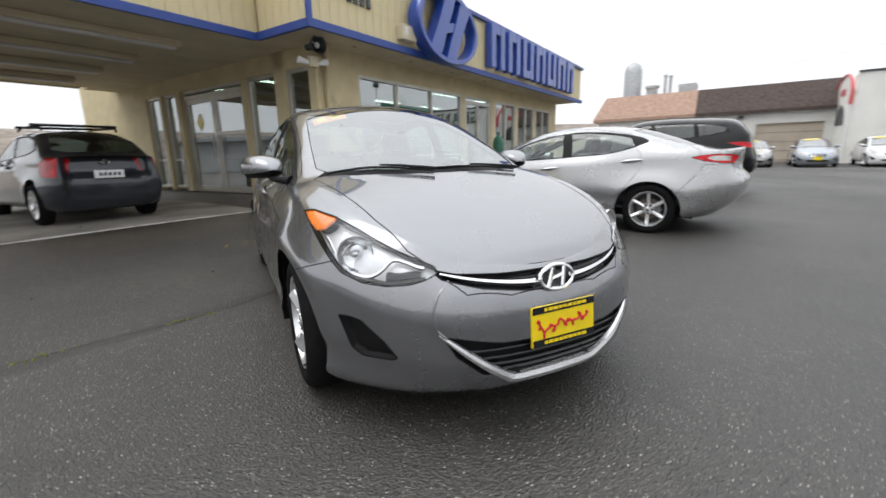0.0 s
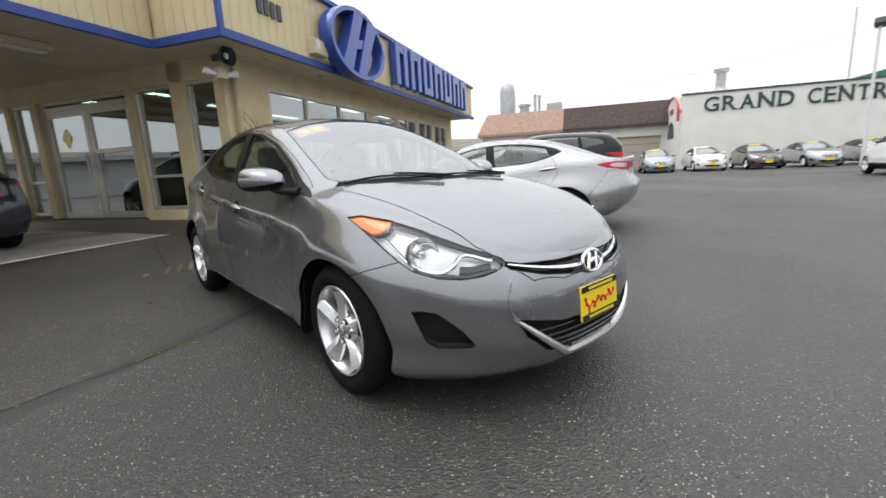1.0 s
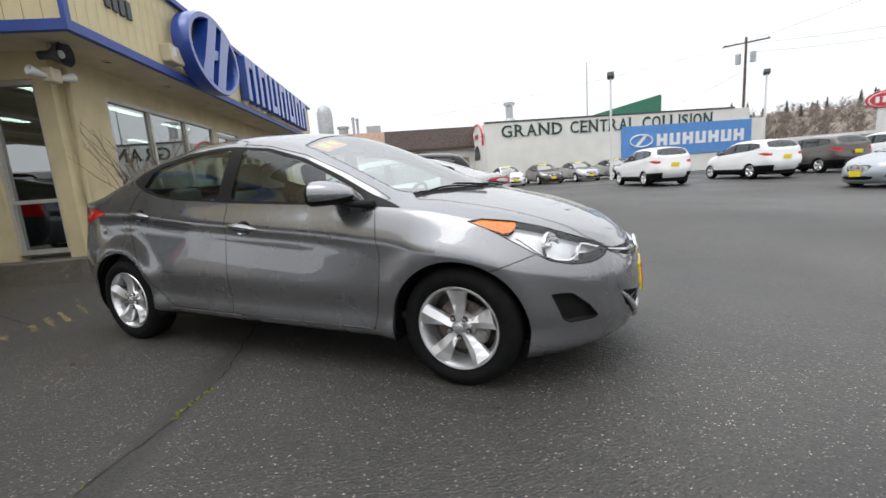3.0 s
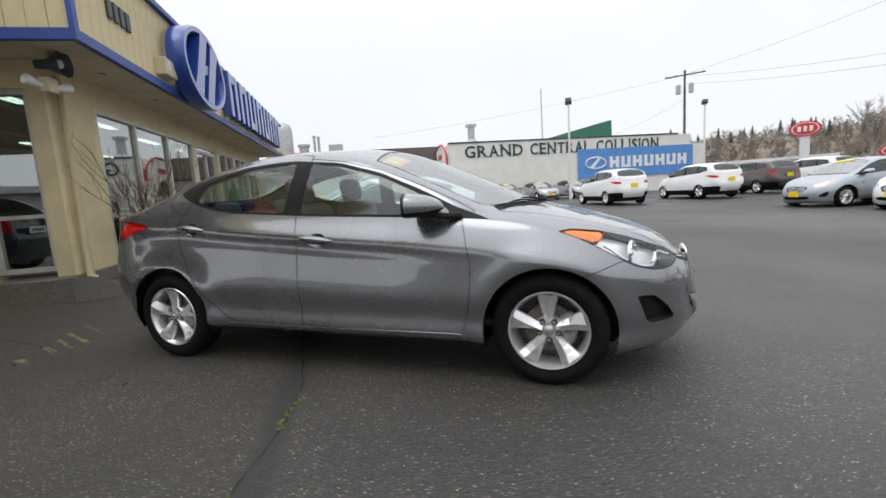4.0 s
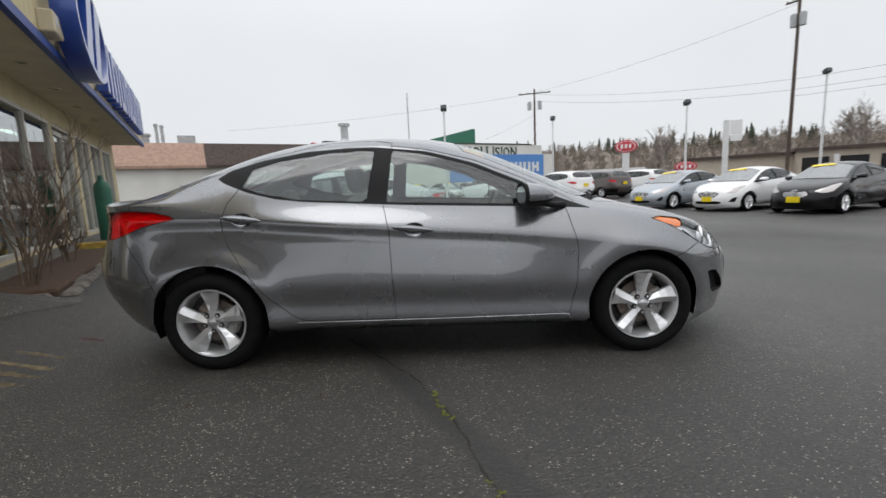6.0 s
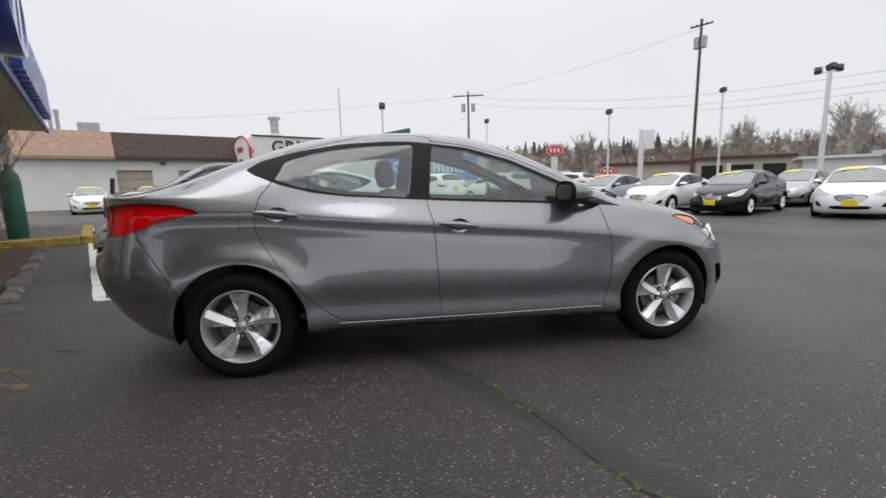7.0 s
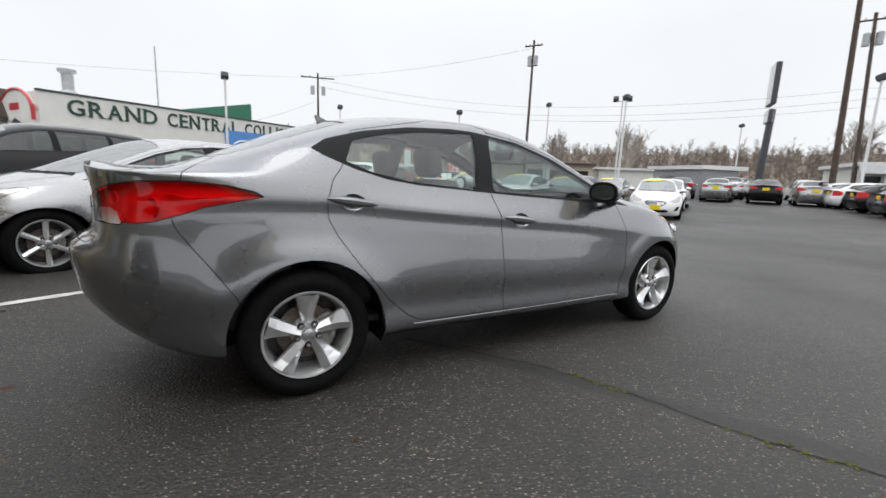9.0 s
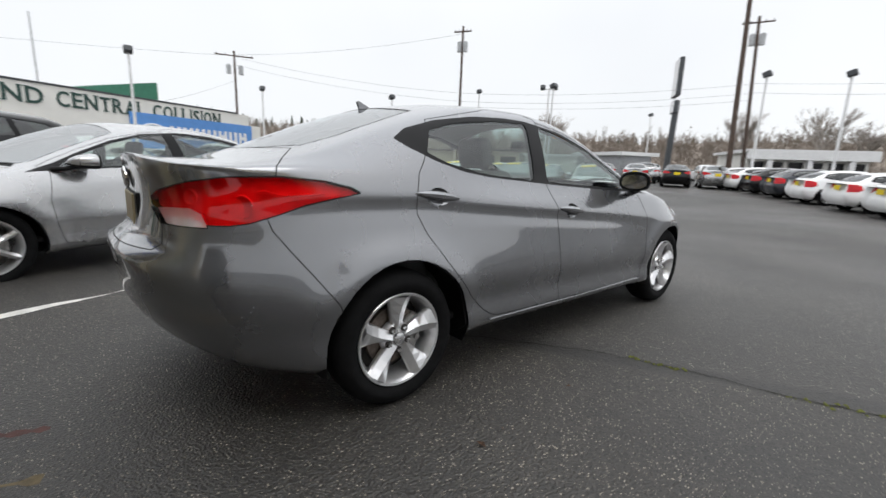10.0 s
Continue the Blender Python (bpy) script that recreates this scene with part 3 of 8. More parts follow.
def body_grid(P, quality):
    """The body's outer skin as rings round the plan, from the sill to the shoulder, and sections from there up to the centre line."""
    F, R, W, zb, zs, zc, ry, rz, vc = (line_of(P[k]) for k in ("F", "R", "W", "zb", "zs", "zc", "ry", "rz", "vc"))
    R2 = line_of(P.get("R2", P["R"]))
    nfr, nsd, nrr, nv, nt1, nt2 = ((42, 64, 30, 34, 12, 11), (15, 34, 14, 14, 7, 7), (9, 20, 9, 9, 5, 4))[quality]
    stations = []
    for i in range(nfr):
        stations.append(("f", 0.5 * math.pi * i / nfr))
    for i in range(nsd):
        stations.append(("s", i / nsd))
    for i in range(nrr + 1):
        stations.append(("r", 0.5 * math.pi * (1 - i / nrr)))

    def plan(st, v):
        k, u = st
        if k == "s":
            x = P["xcf"] + (P["xcr"] - P["xcf"]) * u
            return x, W(x), 0.0
        c, s = max(0.0, math.cos(u)), max(0.0, math.sin(u))
        if k == "f":
            return P["xcf"] + (F(v) - P["xcf"]) * c ** (2 / P["nf"]), W(P["xcf"]) * s ** (2 / P["nf"]), c
        end = R(v)
        if "R2" in P:  # the bumper's ledge and the lid's lip fade out towards the corners
            k = max(0.0, min(1.0, (c - 0.72) / 0.22))
            end += (R2(v) - end) * (1 - k * k * (3 - 2 * k))
        return P["xcr"] + (end - P["xcr"]) * c ** (2 / P["nr"]), W(P["xcr"]) * s ** (2 / P["nr"]), c

    cols = []
    for st in stations:
        col = []
        xm, ym, end = plan(st, 0.5)
        x1, y1, _ = plan(st, 1.0)
        zt = zs(x1)
        if st[0] == "r":
            zt += (zc(x1) - zt) * max(0.0, 1 - (y1 / W(x1)) ** 2) ** 1.0
            if y1 < 1e-4:
                zt = zc(x1)
        z0, crease, jc = zb(xm), vc(xm), round(0.82 * nv)
        for j in range(nv + 1):
            v = crease * j / jc if j <= jc else crease + (1 - crease) * (j - jc) / (nv - jc)
            x, y, _ = plan(st, v)
            low = (0.105 - 0.05 * min(1.0, 2 * end) if st[0] == "f" and "muzzle" in P else 0.105) * max(0.0, 1 - v / 0.10) ** 1.6 + 0.015 * math.exp(-((v - 0.25) / 0.09) ** 2) + 0.010 * max(0.0, 1 - v / crease)
            k = max(0.0, (v - crease) / (1 - crease + 1e-6))
            hip = max(0.0, min(1.0, (-0.55 - x) / 0.6))  # the cabin draws in over the rear wheels
            up = (0.080 - 0.045 * hip) * k ** 1.12 * (1 - 0.45 * min(1.0, 1.3 * end) ** 2 if st[0] == "r" else 1.0)
            # the flank leans in towards the shoulder crease, with a slight hollow under it
            k = max(0.0, min(1.0, (v - 0.32) / (crease - 0.32)))
            lean = (0.052 + 0.030 * hip) * k * k * (3 - 2 * k) * max(0.0, min(1.0, (1.15 - x) / 0.7)) * (1 - 0.6 * end if st[0] == "r" else 1.0)
            lean += 0.007 * math.exp(-((v - crease + 0.075) / 0.035) ** 2) * max(0.0, min(1.0, (0.9 - x) / 0.6, (x + 1.9) / 0.4))
            inset = low + up + lean
            z = z0 + (zt - z0) * v
            flare = 0.0
            for hx in P["hubs"]:
                rr = math.hypot(x - hx, z - P["hub_z"])
                flare += 0.024 * math.exp(-((rr - P["arch"] - 0.025) / 0.085) ** 2)
            y = max(0.0, y * (1 - (inset - flare) / W(x)))
            if st[0] == "f" and P.get("muzzle"):  # the raised middle of the bumper, with a soft fold at its edge
                u = max(0.0, min(1.0, (line_of(P["muzzle"])(z) - y) / 0.03 + 0.5))
                x += 0.012 * u * u * (3 - 2 * u) * min(1.0, max(0.0, (0.70 - z) / 0.06))
            col.append(Vector((x, y, z)))
        S = col[-1]
        yr, zr, zcn = min(ry(S.x), 0.86 * S.y), rz(S.x), zc(S.x)
        if st[0] == "f":
            blend = min(1.0, S.y / 0.5)
            zr = S.z + (zr - S.z) * min(1.0, 0.4 + blend) if zr > S.z else zr
        sec = [S]
        for a in range(1, nt1 + 1):
            t = a / nt1
            bul = 0.016 * 4 * t * (1 - t) * min(1.0, max(0.0, (zr - S.z) / 0.3))
            sec.append(Vector((S.x, S.y + (yr - S.y) * t + bul, S.z + (zr - S.z) * t)))
        for b in range(1, nt2 + 1):
            t = b / nt2
            sec.append(Vector((S.x, yr * (1 - t), zr + (zcn - zr) * (1 - (1 - t) ** 2.1))))
        for _ in range(2 if quality else 3):
            sec = [sec[0]] + [(sec[i - 1] + 2 * sec[i] + sec[i + 1]) / 4 for i in range(1, len(sec) - 1)] + [sec[-1]]
        col += sec[1:]
        for _ in range((1 if st[0] == "r" and end > 0.6 else 4) if quality == 0 else 2):
            old = list(col)
            for i in range(nv - 3, nv + 4):
                col[i] = (old[i - 1] + 2 * old[i] + old[i + 1]) / 4
        cols.append(col)
    bm = bmesh.new()
    for s in (1, -1):
        grid = [[bm.verts.new((p.x, s * p.y, p.z)) for p in col] for col in cols]
        for a, b in zip(grid, grid[1:]):
            for j in range(len(a) - 1):
                q = (a[j], b[j], b[j + 1], a[j + 1])
                bm.faces.new(q if s < 0 else tuple(reversed(q)))
    bmesh.ops.remove_doubles(bm, verts=bm.verts, dist=0.0008)
    bmesh.ops.dissolve_degenerate(bm, dist=0.0005, edges=bm.edges)
    bm.normal_update()
    if sum(f.normal.z * f.calc_area() for f in bm.faces if f.calc_center_median().z > 1.2) < 0:
        bmesh.ops.reverse_faces(bm, faces=bm.faces)
        bm.normal_update()
    return bm


def cup_point(hx, hz, r, a):
    """A point of the bowl behind a door handle, as length and height."""
    return hx + 0.006 + 0.066 * r * math.cos(a), hz - 0.007 + 0.045 * r * math.sin(a)


def make_body(P, quality, parent, skin, scale=(1, 1, 1), extra=True):
    """Cut the skin into its panels, windows and lamps; returns the parts by name."""
    bm = body_grid(P, quality)
    if quality == 0:
        SKIN.append(BVHTree.FromBMesh(bm))
    keep = bm.verts.layers.float_vector.new("n0")
    for v in bm.verts:
        v[keep] = v.normal
    rules = []  # name, view, outline

    def rule(name, view, outline):
        rules.append((name, view, outline))

    def halves(poly, first):
        other = [(a, -b) for a, b in reversed(poly)] if first else [(-a, b) for a, b in reversed(poly)]
        return poly + [p for p in other if abs(p[1] if first else p[0]) > 1e-6]

    for hx in P["hubs"]:
        ax, az, ar = P["arches"][0 if hx < 0 else 1] if P.get("arches") else (hx, P["hub_z"], P["arch"])
        ring = [(ax + ar * math.cos(2 * math.pi * k / 40), az + ar * math.sin(2 * math.pi * k / 40)) for k in range(40)]
        rule("hole", "side", ring)
    if quality == 0:
        for hx, hz in P["handles"]:
            rule("handle_cup", "side", [cup_point(hx, hz, 1.0, 2 * math.pi * k / 24) for k in range(24)])
    for g in P["glass"]:
        rule("side_window", "side", rounded(g, 1) if quality == 0 else g)
    rule("window_trim", "side", rounded(P["dlo"], 1) if quality == 0 else P["dlo"])
    rule("windshield", "top", halves(P["shield"], True))
    rule("rear_window", P["back"][0], halves(P["back"][1], P["back"][0] == "top"))
    if P.get("cowl"):
        rule("cowl_panel", "top", halves(P["cowl"], True))
    if quality == 0 and P.get("amber"):
        rule("turn_signal", "fdiag", P["amber"])
    rule("headlight", "fdiag", rounded(P["head"], 1) if quality == 0 else P["head"])
    if P.get("tail_clear") and quality < 2:
        rule("reversing_lamp", "rdiag", P["tail_clear"])
    rule("taillight", "rdiag", rounded(P["tail"], 1) if quality == 0 else P["tail"])
    rule("grille", "front", halves(P["grille"], False))
    rule("lower_grille", "front", halves(P["low_grille"], False))
    if P.get("fog"):
        rule("fog_pocket", "fdiag", P["fog"])
    if P.get("cladding"):
        rule("cladding", "side", P["cladding"])
    if quality < 2:
        for k, d in enumerate(P["doors"]):
            rule(("front_door", "rear_door")[k], "side", d)
        if P.get("hood"):
            rule("hood", "top", halves(P["hood"], True))
        if P.get("trunk"):
            rule("trunk_lid", "top", halves(P["trunk"], True))
            rule("trunk_lid", "rear", halves(P["trunk_rear"], False))
    rule("front_bumper", "side", P["front_bumper"])
    rule("rear_bumper", "side", P["rear_bumper"])
    for name, view, poly in rules:
        if name.endswith("bumper"):
            score(bm, poly, "side", 1)
        elif view in ("fdiag", "rdiag"):
            for s in (1, -1):
                score(bm, poly, view, s)
        else:
            score(bm, poly, view, 1)
    names = {}
    for f in bm.faces:
        c, n = f.calc_center_median(), f.normal
        s = 1 if c.y > 0 else -1
        got = "body_shell"
        for name, view, poly in rules:
            if name.endswith("bumper"):
                ok = inside(poly, c.x, c.z) and c.z < 0.95
            else:
                A, B = VIEWS[view](s)
                ok = applies(view, s, c, n) and inside(poly, c.dot(A), c.dot(B)) and not (name == "trunk_lid" and view == "top" and c.z < 0.93)
            if ok:
                got = name
                break
        names[f] = got
    # shut lines and seals between the panels
    quiet = {"window_trim", "side_window", "hole", "handle_cup"}
    strips = []
    if quality < 2:
        for e in bm.edges:
            if len(e.link_faces) != 2:
                continue
            a, b = (names[f] for f in e.link_faces)
            sides = {a + ("L" if e.link_faces[0].calc_center_median().y > 0 else "R") if "door" in a else a, b + ("L" if e.link_faces[1].calc_center_median().y > 0 else "R") if "door" in b else b}
            if a == b or len(sides) < 2 or sides & quiet or sides == {"taillight", "reversing_lamp"}:
                continue
            va, vb = e.verts
            strips.append((va.co.copy(), va[keep].copy(), vb.co.copy(), vb[keep].copy()))
    look_of = {
        "body_shell": skin, "front_door": skin, "rear_door": skin, "hood": skin, "trunk_lid": skin, "front_bumper": skin, "rear_bumper": skin,
        "side_window": M["glass"] if quality < 2 and "tint" not in P else M["glass_dark"], "rear_window": M["glass_shield"] if quality < 2 and "tint" not in P else M["glass_dark"], "windshield": M["glass_shield"] if quality < 2 else M["glass_far"],
        "window_trim": M["trim_black"], "cowl_panel": M["black_plastic"], "headlight": M["lens"] if quality == 0 else M["clear_white"], "turn_signal": M["amber"], "taillight": M["red_pane"] if quality == 0 else M["red_lens"],
        "reversing_lamp": M["lens"] if quality == 0 else M["clear_white"], "grille": M["gloss_black"], "lower_grille": M["black_plastic"], "fog_pocket": M["black_plastic"], "cladding": M["black_plastic"]}
    lift = {"side_window": -0.004, "windshield": -0.002, "rear_window": -0.002, "grille": -0.03, "lower_grille": -0.035, "fog_pocket": -0.03, "turn_signal": -0.006, "cowl_panel": -0.008}
    sided = {"front_door", "rear_door", "side_window", "window_trim", "headlight", "turn_signal", "taillight", "reversing_lamp", "fog_pocket", "cladding"}
    groups = {}
    for f in bm.faces:
        nm = names[f]
        if nm in ("hole", "handle_cup"):
            continue
        c = f.calc_center_median()
        key = nm + ("|L" if c.y > 0 else "|R") if nm in sided else nm
        if nm == "side_window":
            key += "f" if c.x > P["glass"][1][-1][0] - 0.0 else "r"
            if len(P["glass"]) > 2 and c.x < P["glass"][2][0][0] + 0.01:
                key += "q"
        groups.setdefault(key, []).append(f)
    sc = Vector(scale)
    made = {}

    def sheet(name, faces, material, off, depth=0.0):
        idx, co, no, fs = {}, [], [], []
        for f in faces:
            row = []
            for v in f.verts:
                if v not in idx:
                    idx[v] = len(co)
                    n = v[keep].normalized()
                    p = v.co + n * off
                    co.append((p.x * sc.x, p.y * sc.y, p.z * sc.z))
                    no.append(Vector((n.x / sc.x, n.y / sc.y, n.z / sc.z)).normalized())
                row.append(idx[v])
            fs.append(row)
        if depth:
            count = {}
            for f in faces:
                for e in f.edges:
                    count.setdefault(e, []).append(f)
            for e, lf in count.items():
                if len(lf) == 1:
                    f = lf[0]
                    for l in f.loops:
                        if l.edge == e:
                            a, b = l.vert, l.link_loop_next.vert
                    ids = []
                    for v in (a, b):
                        n = v[keep].normalized()
                        p = v.co + n * (off + depth)
                        ids.append(len(co))
                        co.append((p.x * sc.x, p.y * sc.y, p.z * sc.z))
                        no.append(n)
                    fs.append([idx[b], idx[a], ids[0], ids[1]])
        me = bpy.data.meshes.new(name)
        me.from_pydata(co, [], fs)
        me.materials.append(material)
        me.polygons.foreach_set("use_smooth", [True] * len(me.polygons))
        if not depth:
            me.normals_split_custom_set_from_vertices([tuple(n) for n in no])
        ob = new(name, me)
        ob.parent = parent
        return ob

    for key, faces in groups.items():
        nm = key.split("|")[0]
        dp = {"grille": 0.032, "lower_grille": 0.037, "fog_pocket": 0.032}.get(nm, 0.0)
        made[key] = sheet(nm, faces, look_of[nm], lift.get(nm, 0.0), dp if quality < 2 else 0.0)
        if quality == 0 and nm == "headlight":
            LAMP_SPOTS.extend((f.calc_center_median(), f.normal.copy()) for f in faces)
            tagged(sheet("lamp_housing", faces, M["lamp_silver"], -0.045), "bright silver lamp housing")
        if quality == 0 and nm == "reversing_lamp":
            tagged(sheet("reversing_lamp_housing", faces, M["tail_silver"], -0.022), "silver housing behind the clear lens")
        if quality == 0 and nm == "taillight":
            TAIL_SPOTS.extend((f.calc_center_median(), f.normal.copy()) for f in faces)
            tagged(sheet("tail_lamp_housing", faces, M["tail_silver"], -0.024), "silver housing behind the red lens")
    if strips:
        co, fs, w = [], [], 0.0021
        for pa, na, pb, nb in strips:
            d = (pb - pa).normalized()
            k = len(co)
            for p, n in ((pa, na), (pb, nb)):
                sd = d.cross(n).normalized()
                for q in (p - sd * w + n * 0.0008, p + sd * w + n * 0.0008):
                    co.append((q.x * sc.x, q.y * sc.y, q.z * sc.z))
            fs.append((k, k + 1, k + 3, k + 2))
        me = bpy.data.meshes.new("panel_seal")
        me.from_pydata(co, [], fs)
        me.materials.append(M["seal"])
        ob = new("panel_seal", me)
        ob.parent = parent
    # an inner skin under the roof and behind the panels
    lin = [f for f in bm.faces if names[f] in ("body_shell", "front_door", "rear_door", "window_trim") and P["cabin"][0] - 0.5 < f.calc_center_median().x < P["cabin"][1] + 0.1]
    if quality < 2 and lin:
        roof = [f for f in lin if f.calc_center_median().z > P["belt"] + 0.16 and names[f] == "body_shell"]
        side = [f for f in lin if f not in set(roof)]
        sheet("headliner", roof, M["headliner"], -0.025)
        sheet("door_lining", side, M["interior_dark"], -0.03)
    bm.free()
    return made


def wheel_meshes(style, r=0.315, rim=0.218, width=0.2, fine=True):
    """The meshes of one wheel; its outer face looks to -y."""
    n = 48 if fine else 20
    h = width / 2
    bm = bmesh.new()
    lathe(bm, [(rim - 0.004, -h + 0.022), (rim + 0.012, -h + 0.006), (rim + 0.04, -h - 0.004), (r - 0.045, -h - 0.002), (r - 0.018, -h + 0.012), (r - 0.004, -h + 0.034), (r, -h + 0.06),
               (r, h - 0.06), (r - 0.004, h - 0.034), (r - 0.018, h - 0.012), (rim + 0.04, h), (rim - 0.004, h - 0.02)], n)
    tyre = part("tyre", bm, M["rubber"], None, smooth=True)
    bm = bmesh.new()
    lathe(bm, [(rim - 0.006, -h + 0.020), (rim, -h + 0.010), (rim - 0.003, -h + 0.006), (rim - 0.012, -h + 0.008), (rim - 0.018, -h + 0.022), (rim - 0.03, -h + 0.05), (rim - 0.035, h - 0.03), (rim - 0.01, h - 0.01)], n)
    spokes = {"five": 5, "six": 6, "ten": 10}[style]
    blade = bm if not fine else bmesh.new()
    for i in range(1 if fine else spokes):
        a0 = math.pi / 2 + 2 * math.pi * i / spokes
        inner, outer = {"five": (0.044, 0.122), "six": (0.042, 0.050), "ten": (0.026, 0.034)}[style]
        rows = []
        for t in (0.0, 0.25, 0.5, 0.75, 1.0):
            rad = 0.035 + (rim - 0.018 - 0.035) * t
            w = (inner + (outer - inner) * t ** 1.2) / 2
            face = -h + 0.030 - 0.022 * t ** 0.8 + (0.012 * math.sin(math.pi * t))
            ridge = 0.45 - 0.75 * t if style == "five" else 0.0
            row = []
            for off, dep in ((-w, 0.016), (-w * 0.90, 0.006), (w * ridge, -0.012), (w * 0.90, 0.010), (w, 0.022), (w * 0.8, 0.045), (-w * 0.8, 0.045)):
                c, s = math.cos(a0), math.sin(a0)
                row.append(blade.verts.new((c * rad - s * off, face + dep, s * rad + c * off)))
            rows.append(row)
        for ra, rb in zip(rows, rows[1:]):
            for j in range(7):
                blade.faces.new((ra[j], rb[j], rb[(j + 1) % 7], ra[(j + 1) % 7]))
    lathe(bm, [(0.001, -h + 0.032), (0.058, -h + 0.032), (0.068, -h + 0.042), (0.078, -h + 0.075)], 30 if fine else 12)
    bmesh.ops.recalc_face_normals(bm, faces=bm.faces)
    hub = part("wheel", bm, M["alloy"], None, smooth=True)
    turns = []
    if fine:
        bmesh.ops.recalc_face_normals(blade, faces=blade.faces)
        sp = part("spoke", blade, M["alloy"], None)
        turns = [(sp.data, 360.0 * i / spokes) for i in range(spokes)]
        bpy.data.objects.remove(sp)
    bm = bmesh.new()
    lathe(bm, [(0.001, -h + 0.014), (0.022, -h + 0.015), (0.028, -h + 0.019), (0.03, -h + 0.032)], 20)
    cap = part("centre_cap", bm, M["satin"], None, "silver centre cap", smooth=True)
    nuts = []
    for i in range(5 if fine else 0):
        bm = bmesh.new()
        a = math.pi / 2 + 2 * math.pi * (i + 0.5) / 5
        at = Matrix.Translation((0.054 * math.cos(a), 0, 0.054 * math.sin(a)))
        lathe(bm, [(0.001, -h + 0.012), (0.008, -h + 0.013), (0.010, -h + 0.018), (0.010, -h + 0.034)], 8, m=at)
        nuts.append(part("lug_nut", bm, M["chrome"], None, smooth=True))
        bm = bmesh.new()
        lathe(bm, [(0.009, -h + 0.0275), (0.0155, -h + 0.0265), (0.018, -h + 0.034)], 14, m=at)
        nuts.append(part("nut_pocket", bm, M["dark_metal"], None, smooth=True))
    bm = bmesh.new()
    lathe(bm, [(0.001, -h + 0.085), (0.07, -h + 0.083), (0.135, -h + 0.083), (0.138, -h + 0.10), (0.07, -h + 0.10)], n)
    disc = part("brake_disc", bm, M["disc"], None, "dull steel brake disc", smooth=True)
    bm = bmesh.new()
    lathe(bm, [(0.001, -h + 0.13), (rim - 0.03, -h + 0.13)], 24)
    dust = part("dust_shield", bm, M["dark_metal"], None)
    bm = bmesh.new()
    for k in range(3 if fine else 1):
        a = -0.45 + 0.45 * k
        box(bm, 0.075, 0.150, -h + 0.062, -h + 0.115, -0.036, 0.036, 0.012, pose(0, 0, 0, 0, math.degrees(a), 0))
    for zz in (-0.03, 0.035):
        lathe(bm, [(0.001, -h + 0.052), (0.014, -h + 0.053), (0.016, -h + 0.066)], 10, m=Matrix.Translation((0.125, 0, zz)))
    caliper = part("brake_caliper", bm, M["caliper"], None, smooth=True)
    out = [tyre, cap, *nuts, disc, dust, caliper]
    meshes = (hub.data, [(o.name.split(".")[0], o.data, 0.0) for o in out] + [("spoke", me, a) for me, a in turns])
    for o in [hub, *out]:
        bpy.data.objects.remove(o)
    return meshes


def put_wheels(car, P, meshes, scale=(1, 1, 1), drop=0.0):
    hub, kids = meshes
    for hx in P["hubs"]:
        for s in (-1, 1):
            w = new("wheel", hub)
            w.parent = car
            w.matrix_basis = pose(hx * scale[0], s * P["wheel_y"] * scale[1], P["hub_z"] * scale[2], 0, 0, 0 if s < 0 else 180)
            for nm, me, turn in kids:
                o = new(nm, me)
                o.parent = w
                o.matrix_basis = pose(0, 0, 0, 0, turn, 0)
                if "cap" in nm:
                    o["label"] = "silver centre cap"


def arch_liners(car, P, scale):
    for hx in P["hubs"]:
        for s in (-1, 1):
            bm = bmesh.new()
            n = 20
            ax, az, r = P["arches"][0 if hx < 0 else 1] if P.get("arches") else (hx, P["hub_z"], P["arch"])
            rows = []
            for k in range(n + 1):
                a = math.pi * (-0.085 + 1.17 * k / n)
                c, sn = math.cos(a), math.sin(a)
                x = ax + r * c
                end, cen, ex = (max(q[1] for q in P["F"]), P["xcf"], P["nf"]) if x > 0 else (min(q[1] for q in P["R"]), P["xcr"], P["nr"])
                k2 = max(0.0, (x - cen) / (end - cen))
                yo = min(0.85, 0.872 * (1 - k2 ** ex) ** (1 / ex) - 0.036)
                if P is SEDAN and SKIN:
                    yo = abs(on_skin((x, s * 3, max(0.26, az + r * sn)), (0, -s, 0)).y) - 0.003
                rows.append([bm.verts.new(((ax + rr * c) * scale[0], s * yy * scale[1], (az + rr * sn) * scale[2])) for rr, yy in ((r, yo), (r + 0.012, yo - 0.02), (r + 0.02, 0.60), (0.12, 0.58))])
            for a, b in zip(rows, rows[1:]):
                for j in range(3):
                    bm.faces.new((a[j], b[j], b[j + 1], a[j + 1]))
            part("wheel_arch", bm, M["black_plastic"], car, smooth=True)


